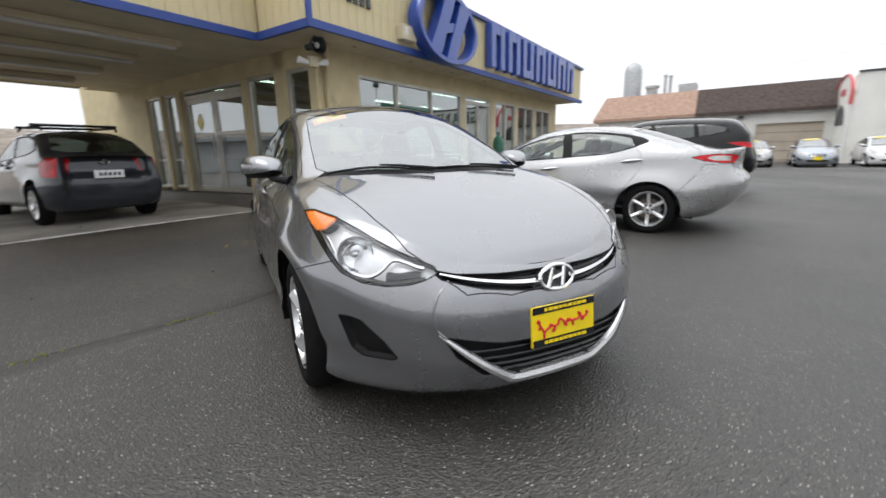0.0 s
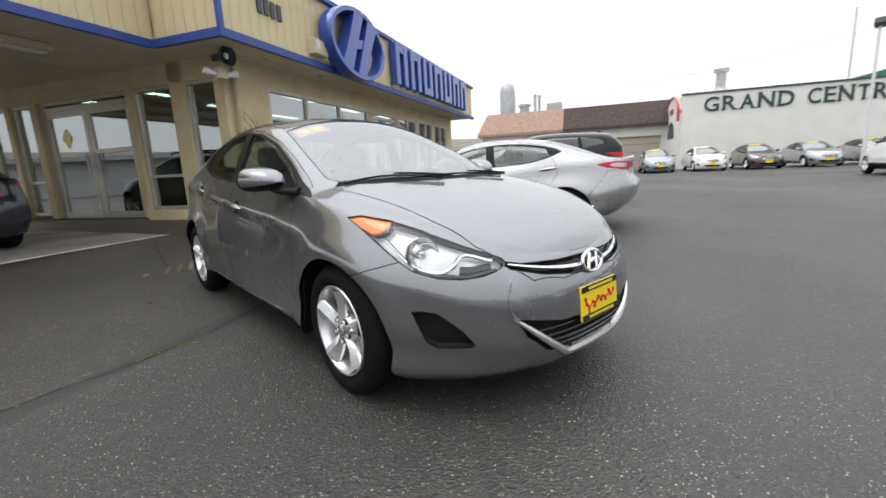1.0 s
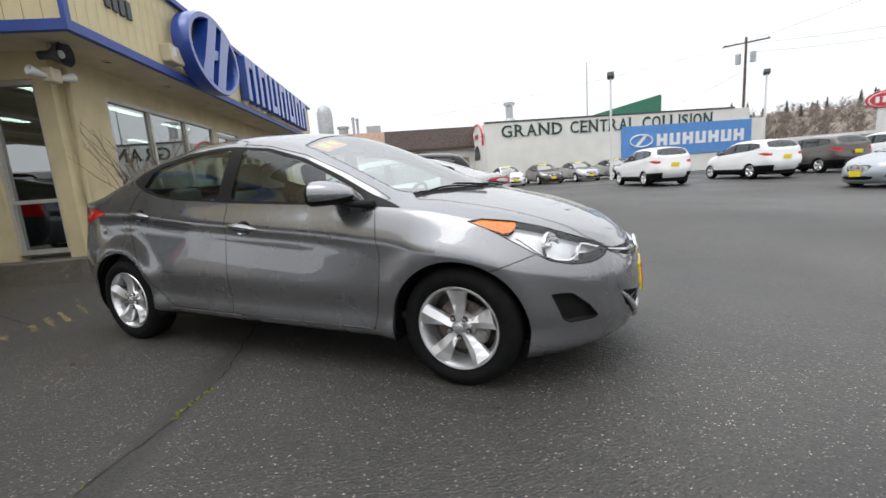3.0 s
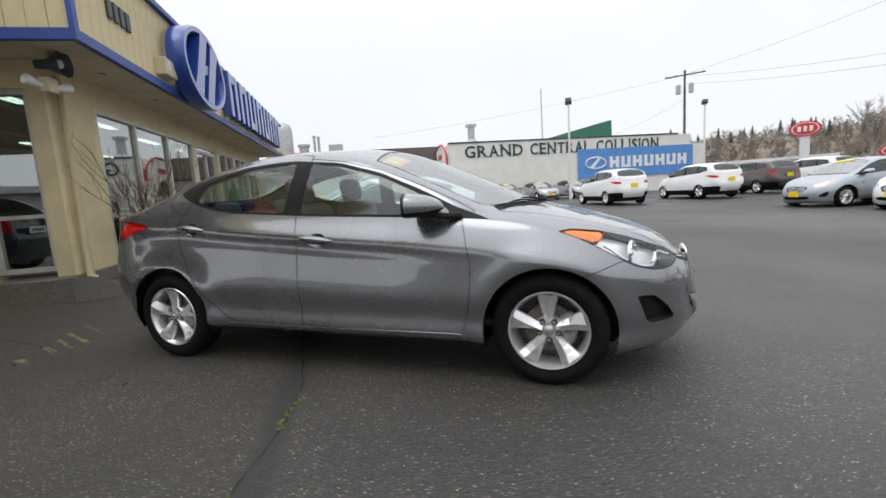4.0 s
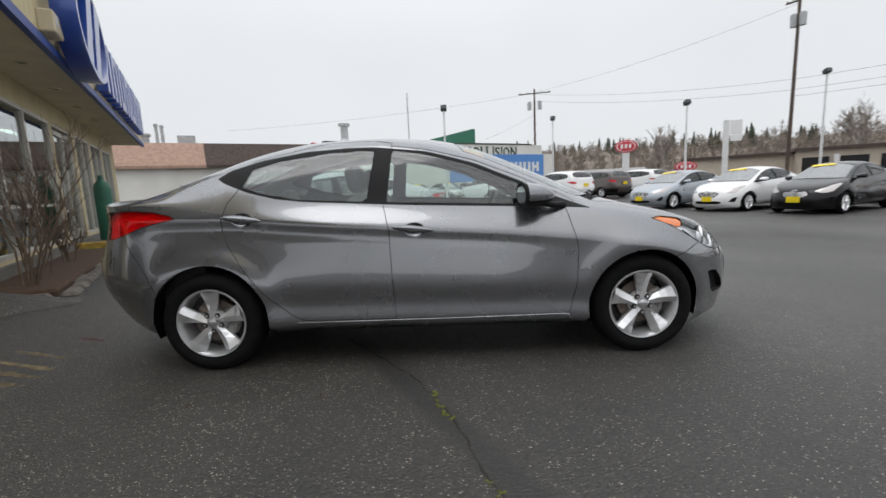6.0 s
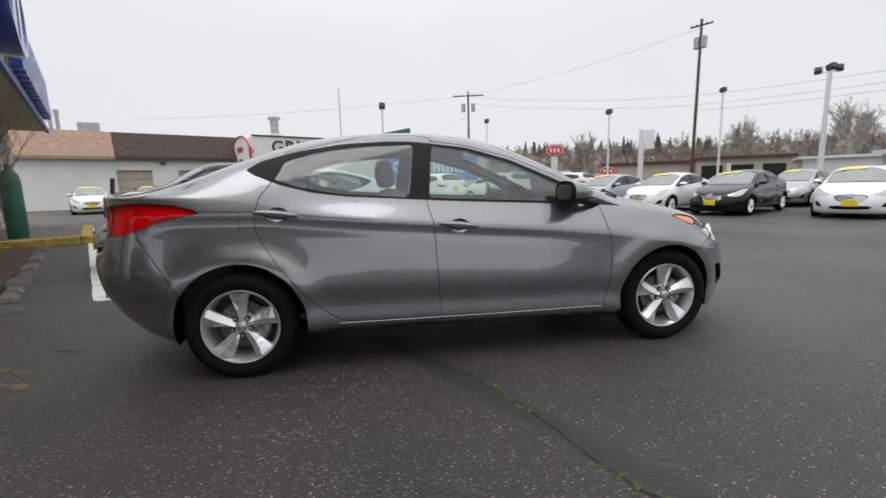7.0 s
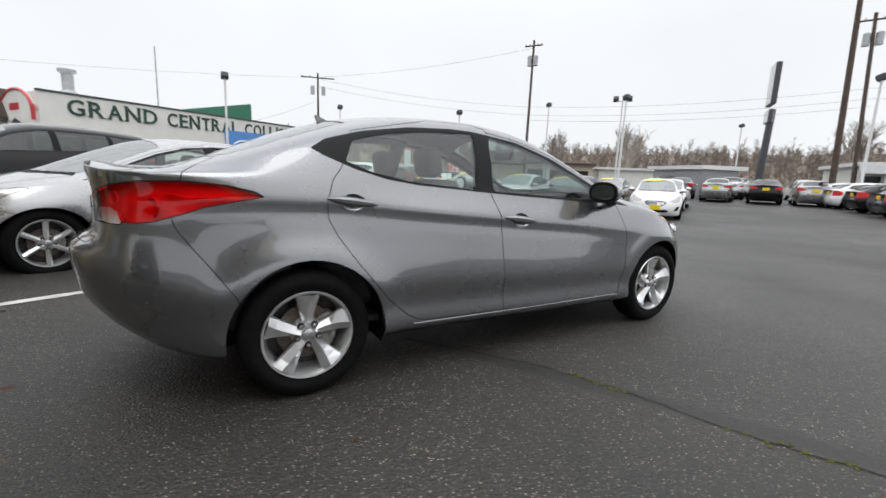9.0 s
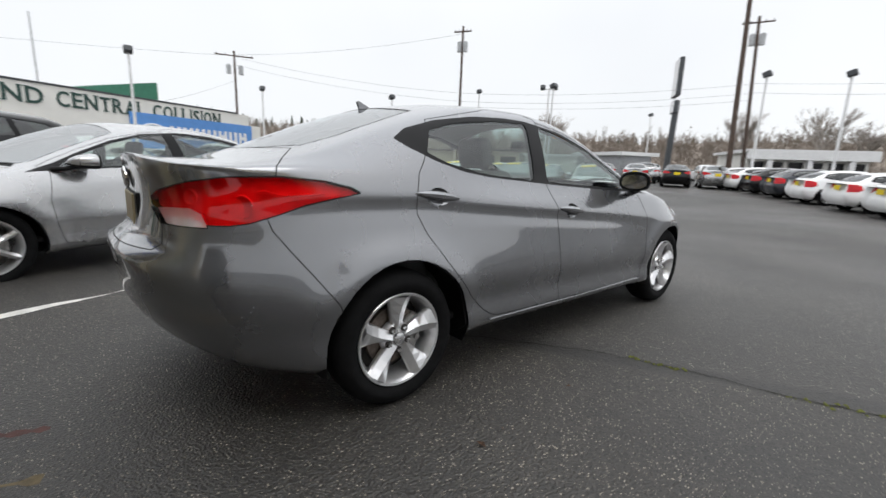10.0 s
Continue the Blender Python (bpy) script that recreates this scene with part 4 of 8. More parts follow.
def cabin(car, P, scale, detail=True, tone="interior", wheel_side=1):
    """Seats, headrests, dashboard, steering wheel, parcel shelf and floor."""
    sx, sy, sz = scale
    S = Matrix.Diagonal((sx, sy, sz, 1))
    c0, c1 = P["cabin"]

    def rb(name, x0, x1, y0, y1, z0, z1, bev, m=None, material=None, lab=""):
        bm = bmesh.new()
        box(bm, x0, x1, y0, y1, z0, z1, bev, m, 3 if detail else 1)
        for v in bm.verts:
            v.co = S @ v.co
        return part(name, bm, material or M[tone], car, lab, smooth=True)

    rb("cabin_floor", c0 - 0.5, c1 + 0.3, -0.76, 0.76, 0.30, 0.34, 0.01, material=M["interior_dark"])
    rb("bulkhead", c0 - 0.55, c0 - 0.25, -0.74, 0.74, 0.34, P["belt"] - 0.02, 0.03, material=M["interior_dark"])
    rb("dashboard", c1 - 0.22, c1 + 0.22, -0.70, 0.70, 0.60, P["belt"] - 0.02, 0.09, material=M["interior_dark"])
    for s in (-1, 1):
        y = 0.37 * s
        rb("front_seat", -0.25, 0.32, y - 0.26, y + 0.26, 0.36, 0.56, 0.07)
        rb("front_backrest", -0.09, 0.09, -0.25, 0.25, 0.0, 0.62, 0.07, pose(-0.30, y, 0.46, 0, -14, 0))
        rb("headrest", -0.055, 0.055, -0.125, 0.125, 0.0, 0.19, 0.05, pose(-0.46, y, 1.075, 0, -10, 0))
        rb("rear_headrest", -0.05, 0.05, -0.12, 0.12, 0.0, 0.14, 0.045, pose(c0 - 0.03, y * 0.95, 0.985, 0, -16, 0))
    rb("rear_bench", c0 + 0.05, c0 + 0.6, -0.66, 0.66, 0.36, 0.55, 0.07)
    rb("rear_backrest", -0.09, 0.09, -0.66, 0.66, 0.0, 0.56, 0.07, pose(c0 + 0.05, 0, 0.46, 0, -18, 0))
    rb("parcel_shelf", c0 - 0.55, c0 - 0.05, -0.62, 0.62, P["belt"] + 0.03, P["belt"] + 0.06, 0.01, material=M["interior_dark"])
    if detail:
        bm = bmesh.new()
        m = pose(0.52 * sx, wheel_side * 0.37 * sy, 0.86 * sz, 0, -64, 0)
        tube(bm, [m @ Vector((0.185 * math.cos(2 * math.pi * k / 24), 0.185 * math.sin(2 * math.pi * k / 24), 0)) for k in range(24)], 0.015, 8, True)
        box(bm, -0.05, 0.05, -0.075, 0.075, -0.03, 0.0, 0.015, m)
        for a in (90, 210, 330):
            tube(bm, [m @ Vector((0.05 * math.cos(radians(a)), 0.05 * math.sin(radians(a)), -0.01)), m @ Vector((0.185 * math.cos(radians(a)), 0.185 * math.sin(radians(a)), 0))], 0.012, 6)
        part("steering_wheel", bm, M["interior_dark"], car, smooth=True)
        bm = bmesh.new()
        box(bm, -0.012, 0.012, -0.12, 0.12, -0.035, 0.035, 0.01, pose(0.42, 0, 1.27, 0, 15, 0))
        part("interior_mirror", bm, M["gloss_black"], car)


def underbody(car, P, scale, x0, x1):
    bm = bmesh.new()
    box(bm, x0 * scale[0], x1 * scale[0], -0.60 * scale[1], 0.60 * scale[1], 0.17, 0.30, 0.03)
    part("underbody", bm, M["black_plastic"], car)


def door_mirror(car, P, scale, skin, fine=True):
    """A teardrop shell in body colour over a black underside, on a black foot at the window's corner."""
    mx, mz = P["mirror"]
    n, rings = (28, 14) if fine else (14, 7)
    for s in (-1, 1):
        m = pose(mx * scale[0], s * 0.875 * scale[1], (mz + 0.018) * scale[2], 0, 0, s * -7)
        top, low = bmesh.new(), bmesh.new()

        def ring_point(t, a):
            p = (1 - t ** 2.3) ** 0.62
            c, sn = math.cos(a), math.sin(a)
            y = 0.106 * p * math.copysign(abs(c) ** 0.8, c)
            z = 0.074 * p * math.copysign(abs(sn) ** 0.8, sn) * (1.0 if sn > 0 else 0.85)
            return m @ Vector((-0.098 + 0.215 * t, s * (y - 0.03 * t), z + 0.012 * t * (1 - t) - 0.01 * t))

        for i in range(rings):
            for k in range(n):
                a0, a1 = 2 * math.pi * k / n, 2 * math.pi * (k + 1) / n
                bm = low if i == 0 or math.pi * 1.12 < (a0 + a1) / 2 < math.pi * 1.88 else top
                bm.faces.new([bm.verts.new(ring_point(t, a)) for t, a in ((i / rings, a0), (i / rings, a1), ((i + 1) / rings, a1), ((i + 1) / rings, a0))])
        for bm in (top, low):
            bmesh.ops.remove_doubles(bm, verts=bm.verts, dist=0.0004)
            bmesh.ops.recalc_face_normals(bm, faces=bm.faces)
        shell = part("door_mirror", top, skin, car, smooth=True)
        part("mirror_underside", low, M["black_plastic"], shell, "black lower half", smooth=True)
        bm = bmesh.new()
        for off, k in ((0.0, 0.97), (0.006, 0.90)):
            bm.faces.new([bm.verts.new(m @ Vector((-0.098 + off, s * 0.106 * k * math.copysign(abs(math.cos(a)) ** 0.8, math.cos(a)), 0.072 * k * math.copysign(abs(math.sin(a)) ** 0.8, math.sin(a)) * (1 if math.sin(a) > 0 else 0.85)))) for a in [2 * math.pi * q / 24 for q in range(24)]])
        part("mirror_bezel", bm, M["black_plastic"], shell, "black mirror rim")
        bm = bmesh.new()
        ring = [Vector((0, 0.084 * math.copysign(abs(math.cos(a)) ** 0.7, math.cos(a)), 0.052 * math.copysign(abs(math.sin(a)) ** 0.7, math.sin(a)) * (1 if math.sin(a) > 0 else 0.85))) for a in [2 * math.pi * q / 28 for q in range(28)]]
        front_ring, back_ring = ([bm.verts.new(m @ (v + Vector((o, 0, 0)))) for v in ring] for o in (-0.1005, -0.097))
        bm.faces.new(front_ring)
        for q in range(28):
            bm.faces.new((front_ring[q], front_ring[(q + 1) % 28], back_ring[(q + 1) % 28], back_ring[q]))
        part("mirror_glass", bm, M["chrome"], shell, "silvered mirror glass")
        bm = bmesh.new()
        foot = Vector(((mx + 0.175) * scale[0], s * 0.755 * scale[1], (mz - 0.055) * scale[2]))
        mid = Vector(((mx + 0.10) * scale[0], s * 0.82 * scale[1], (mz - 0.045) * scale[2]))
        end = Vector(((mx + 0.02) * scale[0], s * 0.85 * scale[1], (mz - 0.020) * scale[2]))
        tube(bm, [foot, mid, (mid + end) / 2 + Vector((0, 0, -0.003)), end], [0.034, 0.022, 0.022, 0.018], 12)
        for v in bm.verts:
            v.co.z = foot.z + (v.co.z - foot.z) * 0.8
        part("mirror_stalk", bm, M["black_plastic"], shell, "black mirror stalk", smooth=True)


def door_handles(car, P, scale, material):
    """Lens-shaped pull handles over their cups."""
    for hx, hz in P["handles"]:
        for s in (-1, 1):
            if material is M["paint_gray"]:
                bm, rings = bmesh.new(), []
                for r in (1.02, 0.94, 0.8, 0.6, 0.4, 0.2):
                    ring = []
                    for k in range(24):
                        px, pz = cup_point(hx, hz, r, 2 * math.pi * k / 24)
                        p = on_skin((px, s * 3, pz), (0, -s, 0))
                        ring.append(bm.verts.new((p.x, p.y - s * 0.034 * max(0.0, 1 - r ** 2) ** 0.6, p.z)))
                    rings.append(ring)
                for ra, rb in zip(rings, rings[1:]):
                    for k in range(24):
                        bm.faces.new((ra[k], ra[(k + 1) % 24], rb[(k + 1) % 24], rb[k]))
                bm.faces.new(rings[-1])
                bmesh.ops.recalc_face_normals(bm, faces=bm.faces)
                part("handle_cup", bm, material, car, smooth=True)
            bm = bmesh.new()
            rows = []
            for k in range(15):
                t = k / 14
                w = math.sin(math.pi * t)
                x, z = (hx - 0.127 + 0.254 * t) * scale[0], (hz + 0.014 - 0.028 * t) * scale[2]
                if material is M["paint_gray"]:
                    y = on_skin((x, s * 3, z), (0, -s, 0)).y * s
                else:
                    y = (line_of(P["W"])(hx) - 0.06) * scale[1]
                hh, out = 0.004 + 0.019 * w ** 0.8, 0.004 + 0.030 * w ** 0.6
                rows.append([bm.verts.new((x, s * (y + q * out), z + e * hh)) for e, q in ((1.0, 0.05), (0.85, 0.62), (0.35, 1.0), (-0.35, 0.97), (-0.85, 0.66), (-1.0, 0.3), (-0.5, 0.2))])
            for ra, rb in zip(rows, rows[1:]):
                for j in range(6):
                    bm.faces.new((ra[j], rb[j], rb[j + 1], ra[j + 1]))
            bmesh.ops.recalc_face_normals(bm, faces=bm.faces)
            part("door_handle", bm, material, car, smooth=True)


def plate(parent, m, w=0.31, h=0.16, name="dealer_plate", rich=False, tone="yellow"):
    """A dealer plate; it faces along +x of m."""
    bm = bmesh.new()
    box(bm, -0.006, 0.006, -w / 2, w / 2, -h / 2, h / 2, 0.004, m)
    ob = part(name, bm, M[tone], parent, tone + " dealer plate")
    if rich:
        bm = bmesh.new()
        for z in (h * 0.41, -h * 0.40):
            box(bm, 0.0062, 0.0085, -w * 0.49, w * 0.49, z - h * 0.085, z + h * 0.085, 0.0, m)
        part("plate_frame", bm, M["gloss_black"], ob, "black plate frame")
        bm = bmesh.new()
        for z in (h * 0.41, -h * 0.40):
            x = -w * 0.32
            for k in range(9):
                d = w * (0.05 + 0.012 * ((k * 7) % 3))
                bm = bmesh.new()
                box(bm, 0.009, 0.0095, x, x + d, z - h * 0.04, z + h * 0.04, 0.0, m)
                part("lettering_bar", bm, M["yellow"], ob)
                x += d + w * 0.014
        bm = bmesh.new()  # a slanted red script, as a plain stroke
        pts = []
        for k in range(141):
            t = k / 140
            amp = 0.24 if t < 0.14 else 0.05 + 0.07 * math.sin(17 * t) ** 2 + 0.05 * math.sin(41 * t + 1.0)
            ph = 2 * math.pi * (5.5 * t + 0.16 * math.sin(23 * t))
            pts.append(m @ Vector((0.0072, -w * 0.42 + w * 0.84 * t + w * 0.034 * math.sin(2 * ph + 0.6), h * (-0.07 + 0.12 * t) + h * amp * math.sin(ph))))
        tube(bm, pts, 0.0046, 5)
        part("red_script", bm, M["red_ink"], ob, "red script")
    return ob


def ring_emblem(parent, m, a, b, thick, material):
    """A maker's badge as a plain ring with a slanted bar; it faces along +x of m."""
    bm = bmesh.new()
    tube(bm, [m @ Vector((0, a * math.cos(2 * math.pi * k / 32), b * math.sin(2 * math.pi * k / 32))) for k in range(32)], thick, 8, True)
    for s in (-1, 1):
        tube(bm, [m @ Vector((0, s * a * 0.42 - a * 0.13, -b * 0.78)), m @ Vector((0, s * a * 0.34 + a * 0.15, b * 0.78))], thick * 1.1, 6)
    tube(bm, [m @ Vector((0, -a * 0.36, -b * 0.12)), m @ Vector((0, a * 0.36, b * 0.12))], thick, 6)
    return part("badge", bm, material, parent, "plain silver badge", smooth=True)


def hero_car():
    car = thing("sedan", pose(0, 0, 0), "gray metallic four-door sedan, clean and wet-looking, parked on the asphalt", "car")
    skin = M["paint_gray"]
    P, sc = SEDAN, (1, 1, 1)
    made = make_body(P, 0, car, skin)
    arch_liners(car, P, sc)
    cabin(car, P, sc)
    underbody(car, P, sc, -1.62, 1.72)
    door_mirror(car, P, sc, skin)
    door_handles(car, P, sc, skin)
    put_wheels(car, P, WHEEL_FIVE)
    # headlamps: a bright bowl, a dark inner pocket and a chrome blade behind the clear lens
    def lamp_place(spots, sgn, s, a0, z0, sink):
        c, n = min(((c, n) for c, n in spots if c.y * s > 0), key=lambda q: (Q * (q[0].x - sgn * abs(q[0].y)) - a0) ** 2 + (q[0].z - z0) ** 2)
        return c - n * sink

    def along(spots, sgn, s, pts, sink, steps=6):
        out = []
        for (a, z), (a2, z2) in zip(pts, pts[1:]):
            out += [lamp_place(spots, sgn, s, a + (a2 - a) * k / steps, z + (z2 - z) * k / steps, sink) for k in range(steps)]
        out = [p for i, p in enumerate(out) if i == 0 or (p - out[i - 1]).length > 0.004]
        for _ in range(3):
            out = [out[0]] + [(out[i - 1] + 2 * out[i] + out[i + 1]) / 4 for i in range(1, len(out) - 1)] + [out[-1]]
        return out

    for s in (-1, 1):
        for a0, z0, r, look_ in ((0.795, 0.708, 0.064, "chrome"),):
            m = Matrix.Translation(lamp_place(LAMP_SPOTS, 1, s, a0, z0, 0.016)) @ Vector((1, s * 0.35, 0.08)).to_track_quat("X", "Z").to_matrix().to_4x4()
            bm = bmesh.new()
            lathe(bm, [(r * 1.10, -0.012), (r * 1.06, 0.0), (r, 0.0), (r * 0.92, -0.010), (r * 0.75, -0.022), (r * 0.35, -0.03), (0.001, -0.032)], 32, "x", m)
            part("lamp_reflector", bm, M[look_], car, "bright lamp reflector" if look_ == "chrome" else "dark lamp pocket", smooth=True)
            if look_ == "chrome":
                bm = bmesh.new()
                lathe(bm, [(r * 0.26, -0.028), (r * 0.26, -0.012), (r * 0.18, -0.006), (0.001, -0.004)], 20, "x", m)
                part("lamp_bulb", bm, M["chrome"], car, smooth=True)
        for pts, w in (([(0.80, 0.638), (0.88, 0.628), (0.925, 0.66), (0.955, 0.705), (1.02, 0.685), (1.09, 0.665)], 0.009), ([(0.63, 0.76), (0.70, 0.705), (0.76, 0.655), (0.83, 0.626)], 0.007)):
            bm = bmesh.new()
            line = along(LAMP_SPOTS, 1, s, pts, 0.016)
            tube(bm, line, w, 6)
            part("lamp_trim", bm, M["chrome"], car, "chrome blade inside the lamp", smooth=True)
        bm = bmesh.new()
        tube(bm, along(LAMP_SPOTS, 1, s, [(0.76, 0.642), (0.86, 0.616), (0.955, 0.611), (1.04, 0.62), (1.10, 0.642)], 0.010), 0.009, 6)
        part("lamp_bezel", bm, M["gloss_black"], car, "black lower lamp edge", smooth=True)
        bm = bmesh.new()
        tube(bm, along(LAMP_SPOTS, 1, s, [(0.93, 0.632), (1.0, 0.64), (1.085, 0.652)], 0.024), 0.019, 8)
        part("lamp_pocket", bm, M["gloss_black"], car, "dark inner part of the lamp", smooth=True)
        # tail lamps: shallow bowls and a raised strip behind the red lens
        for a0, z0, r in ((-0.90, 0.925, 0.050), (-1.08, 0.95, 0.034)):
            m = Matrix.Translation(lamp_place(TAIL_SPOTS, -1, s, a0, z0, 0.018)) @ Vector((-1, s * 0.75, 0.0)).to_track_quat("X", "Z").to_matrix().to_4x4()
            bm = bmesh.new()
            lathe(bm, [(r * 0.9, -0.006), (r * 0.8, 0.0), (r * 0.7, -0.003), (r * 0.4, -0.006), (0.001, -0.007)], 28, "x", m)
            part("tail_reflector", bm, M["tail_silver"], car, "round reflector behind the red lens", smooth=True)
        bm = bmesh.new()
        tube(bm, along(TAIL_SPOTS, -1, s, [(-0.83, 0.985), (-0.76, 0.95), (-0.70, 0.955), (-0.60, 0.97)], 0.010), 0.004, 6)
        part("tail_strip", bm, M["tail_silver"], car, "pale strip behind the red lens", smooth=True)
    # the maker's badge, the plate and the trim of the nose
    ring_emblem(car, pose(2.158, 0.0, 0.604, 0, -12, 0), 0.078, 0.046, 0.008, M["chrome"])
    bm = bmesh.new()
    for s in (-1, 1):
        pts = [on_skin((3, s * (0.07 + 0.36 * k / 10), 0.596 + 0.052 * (k / 10) ** 1.7), (-1, 0, 0), -0.004) for k in range(11)]
        tube(bm, pts, [0.015, 0.015, 0.014, 0.013, 0.012, 0.011, 0.010, 0.009, 0.008, 0.007, 0.005], 6)
    part("grille_bar", bm, M["chrome"], car, "chrome grille bar", smooth=True)
    bm = bmesh.new()
    pts = []
    for k in range(33):
        y = -0.465 + 0.93 * k / 32
        q = abs(y) / 0.465
        z = 0.236 + 0.205 * max(0, q - 0.42) ** 1.15 / 0.58 ** 1.15
        pts.append(on_skin((3, y, z), (-1, 0, 0), -0.004))
    tube(bm, pts, [0.005 + 0.019 * math.sin(math.pi * k / 32) ** 0.6 for k in range(33)], 8)
    part("lower_grille_trim", bm, M["satin"], car, "satin silver trim under the lower grille", smooth=True)
    for z in (0.275, 0.305, 0.335, 0.365):
        bm = bmesh.new()
        w = 0.28 + (z - 0.26) * 1.2
        tube(bm, [on_skin((3, w * (-1 + k / 6), z), (-1, 0, 0), -0.02) for k in range(13)], 0.006, 6)
        part("grille_slat", bm, M["gloss_black"], car)
    plate(car, pose(2.186, 0.015, 0.432, 0, -4, 0), 0.305, 0.155, rich=True)
    # folds down the bumper beside the grille
    for s in (-1, 1):
        bm = bmesh.new()
        edge = line_of([(0.426, 0.440), (0.45, 0.465), (0.475, 0.476), (0.515, 0.476), (0.563, 0.464), (0.61, 0.425), (0.652, 0.378)])
        tube(bm, [on_skin((3, s * edge(0.426 + 0.20 * k / 20), 0.426 + 0.20 * k / 20), (-1, 0, 0), -0.003 - 0.005 * max(0, k - 15) / 5) for k in range(21)], 0.0065, 8)
        part("bumper_fold", bm, skin, car, smooth=True)
    # wipers
    for y0, y1, x0, x1 in ((0.46, -0.13, 1.235, 1.24), (-0.08, -0.61, 1.265, 1.10)):
        pts = []
        for k in range(11):
            t = k / 10
            x = x0 + (x1 - x0) * t - 0.022 * math.sin(math.pi * t)
            pts.append(on_skin((x, y0 + (y1 - y0) * t, 2), (0, 0, -1), 0.008))
        bm = bmesh.new()
        tube(bm, pts, 0.006, 6)
        blade = part("wiper", bm, M["black_plastic"], car, "black wiper", smooth=True)
        bm = bmesh.new()
        tube(bm, [p + Vector((0.028 - 0.02 * i / 5, 0, 0.012)) for i, p in enumerate(pts[:6])], [0.010, 0.009, 0.008, 0.007, 0.006, 0.005], 6)
        part("wiper_arm", bm, M["black_plastic"], blade, smooth=True)
    # year sticker at the top of the windshield
    for y0, y1, mm, lab in ((-0.52, -0.30, "orange_sticker", "orange window sticker"), (-0.49, -0.43, "yellow_sticker", "yellow figure"), (-0.40, -0.34, "yellow_sticker", "yellow figure")):
        bm = bmesh.new()
        lift = -0.009 if mm == "orange_sticker" else -0.006
        x0, x1 = (0.285, 0.42) if mm == "orange_sticker" else (0.31, 0.39)
        g = [bm.verts.new(on_skin((x0 + (x1 - x0) * j / 2, y0 + (y1 - y0) * i / 4, 2), (0, 0, -1), lift)) for i in range(5) for j in range(3)]
        for i in range(4):
            for j in range(2):
                bm.faces.new((g[i * 3 + j], g[i * 3 + j + 1], g[i * 3 + j + 4], g[i * 3 + j + 3]))
        part("window_sticker", bm, M[mm], car, lab)
    # roof aerial
    bm = bmesh.new()
    prism(bm, [(-0.10, -0.02), (0.10, -0.02), (0.03, 0.03), (-0.04, 0.062), (-0.09, 0.085), (-0.105, 0.08), (-0.085, 0.03)], (1, 0, 0), (0, 0, 1), -0.012, 0.012, (0, 1, 0))
    for v in bm.verts:
        v.co = v.co * 0.78 + Vector((-1.02, 0, 1.372))
    part("aerial_fin", bm, skin, car)
    # tail: badge, plate in its recess
    ring_emblem(car, pose(-2.232, 0, 0.99, 0, 4, 180), 0.07, 0.04, 0.007, M["chrome"])
    bm = bmesh.new()
    box(bm, -2.221, -2.205, -0.21, 0.21, 0.775, 0.935, 0.004)
    part("plate_recess", bm, M["black_plastic"], car)
    # yellow like the front plate; its duller tone is painted-in shade
    plate(car, pose(-2.224, 0, 0.855, 0, 0, 180), 0.30, 0.145, tone="beige")
    # pinched sill edge along the door bottoms
    for s in (-1, 1):
        bm = bmesh.new()
        tube(bm, [on_skin((x, s * 3, 0.298 - 0.018 * (x + 0.8) / 1.7), (0, -s, 0), 0.001) for x in [-0.80 + 1.68 * k / 20 for k in range(21)]], 0.004, 6)
        part("sill_strip", bm, skin, car, smooth=True)
    return car


WHEEL_FIVE = wheel_meshes("five")
WHEEL_SIX = wheel_meshes("six", 0.325, 0.228)
WHEEL_FAR = wheel_meshes("ten", 0.322, 0.225, fine=False)
WHEEL_SUV = wheel_meshes("five", 0.355, 0.238, 0.22, fine=False)


def variant(base, **kw):
    d = dict(base)
    d.update(kw)
    return d


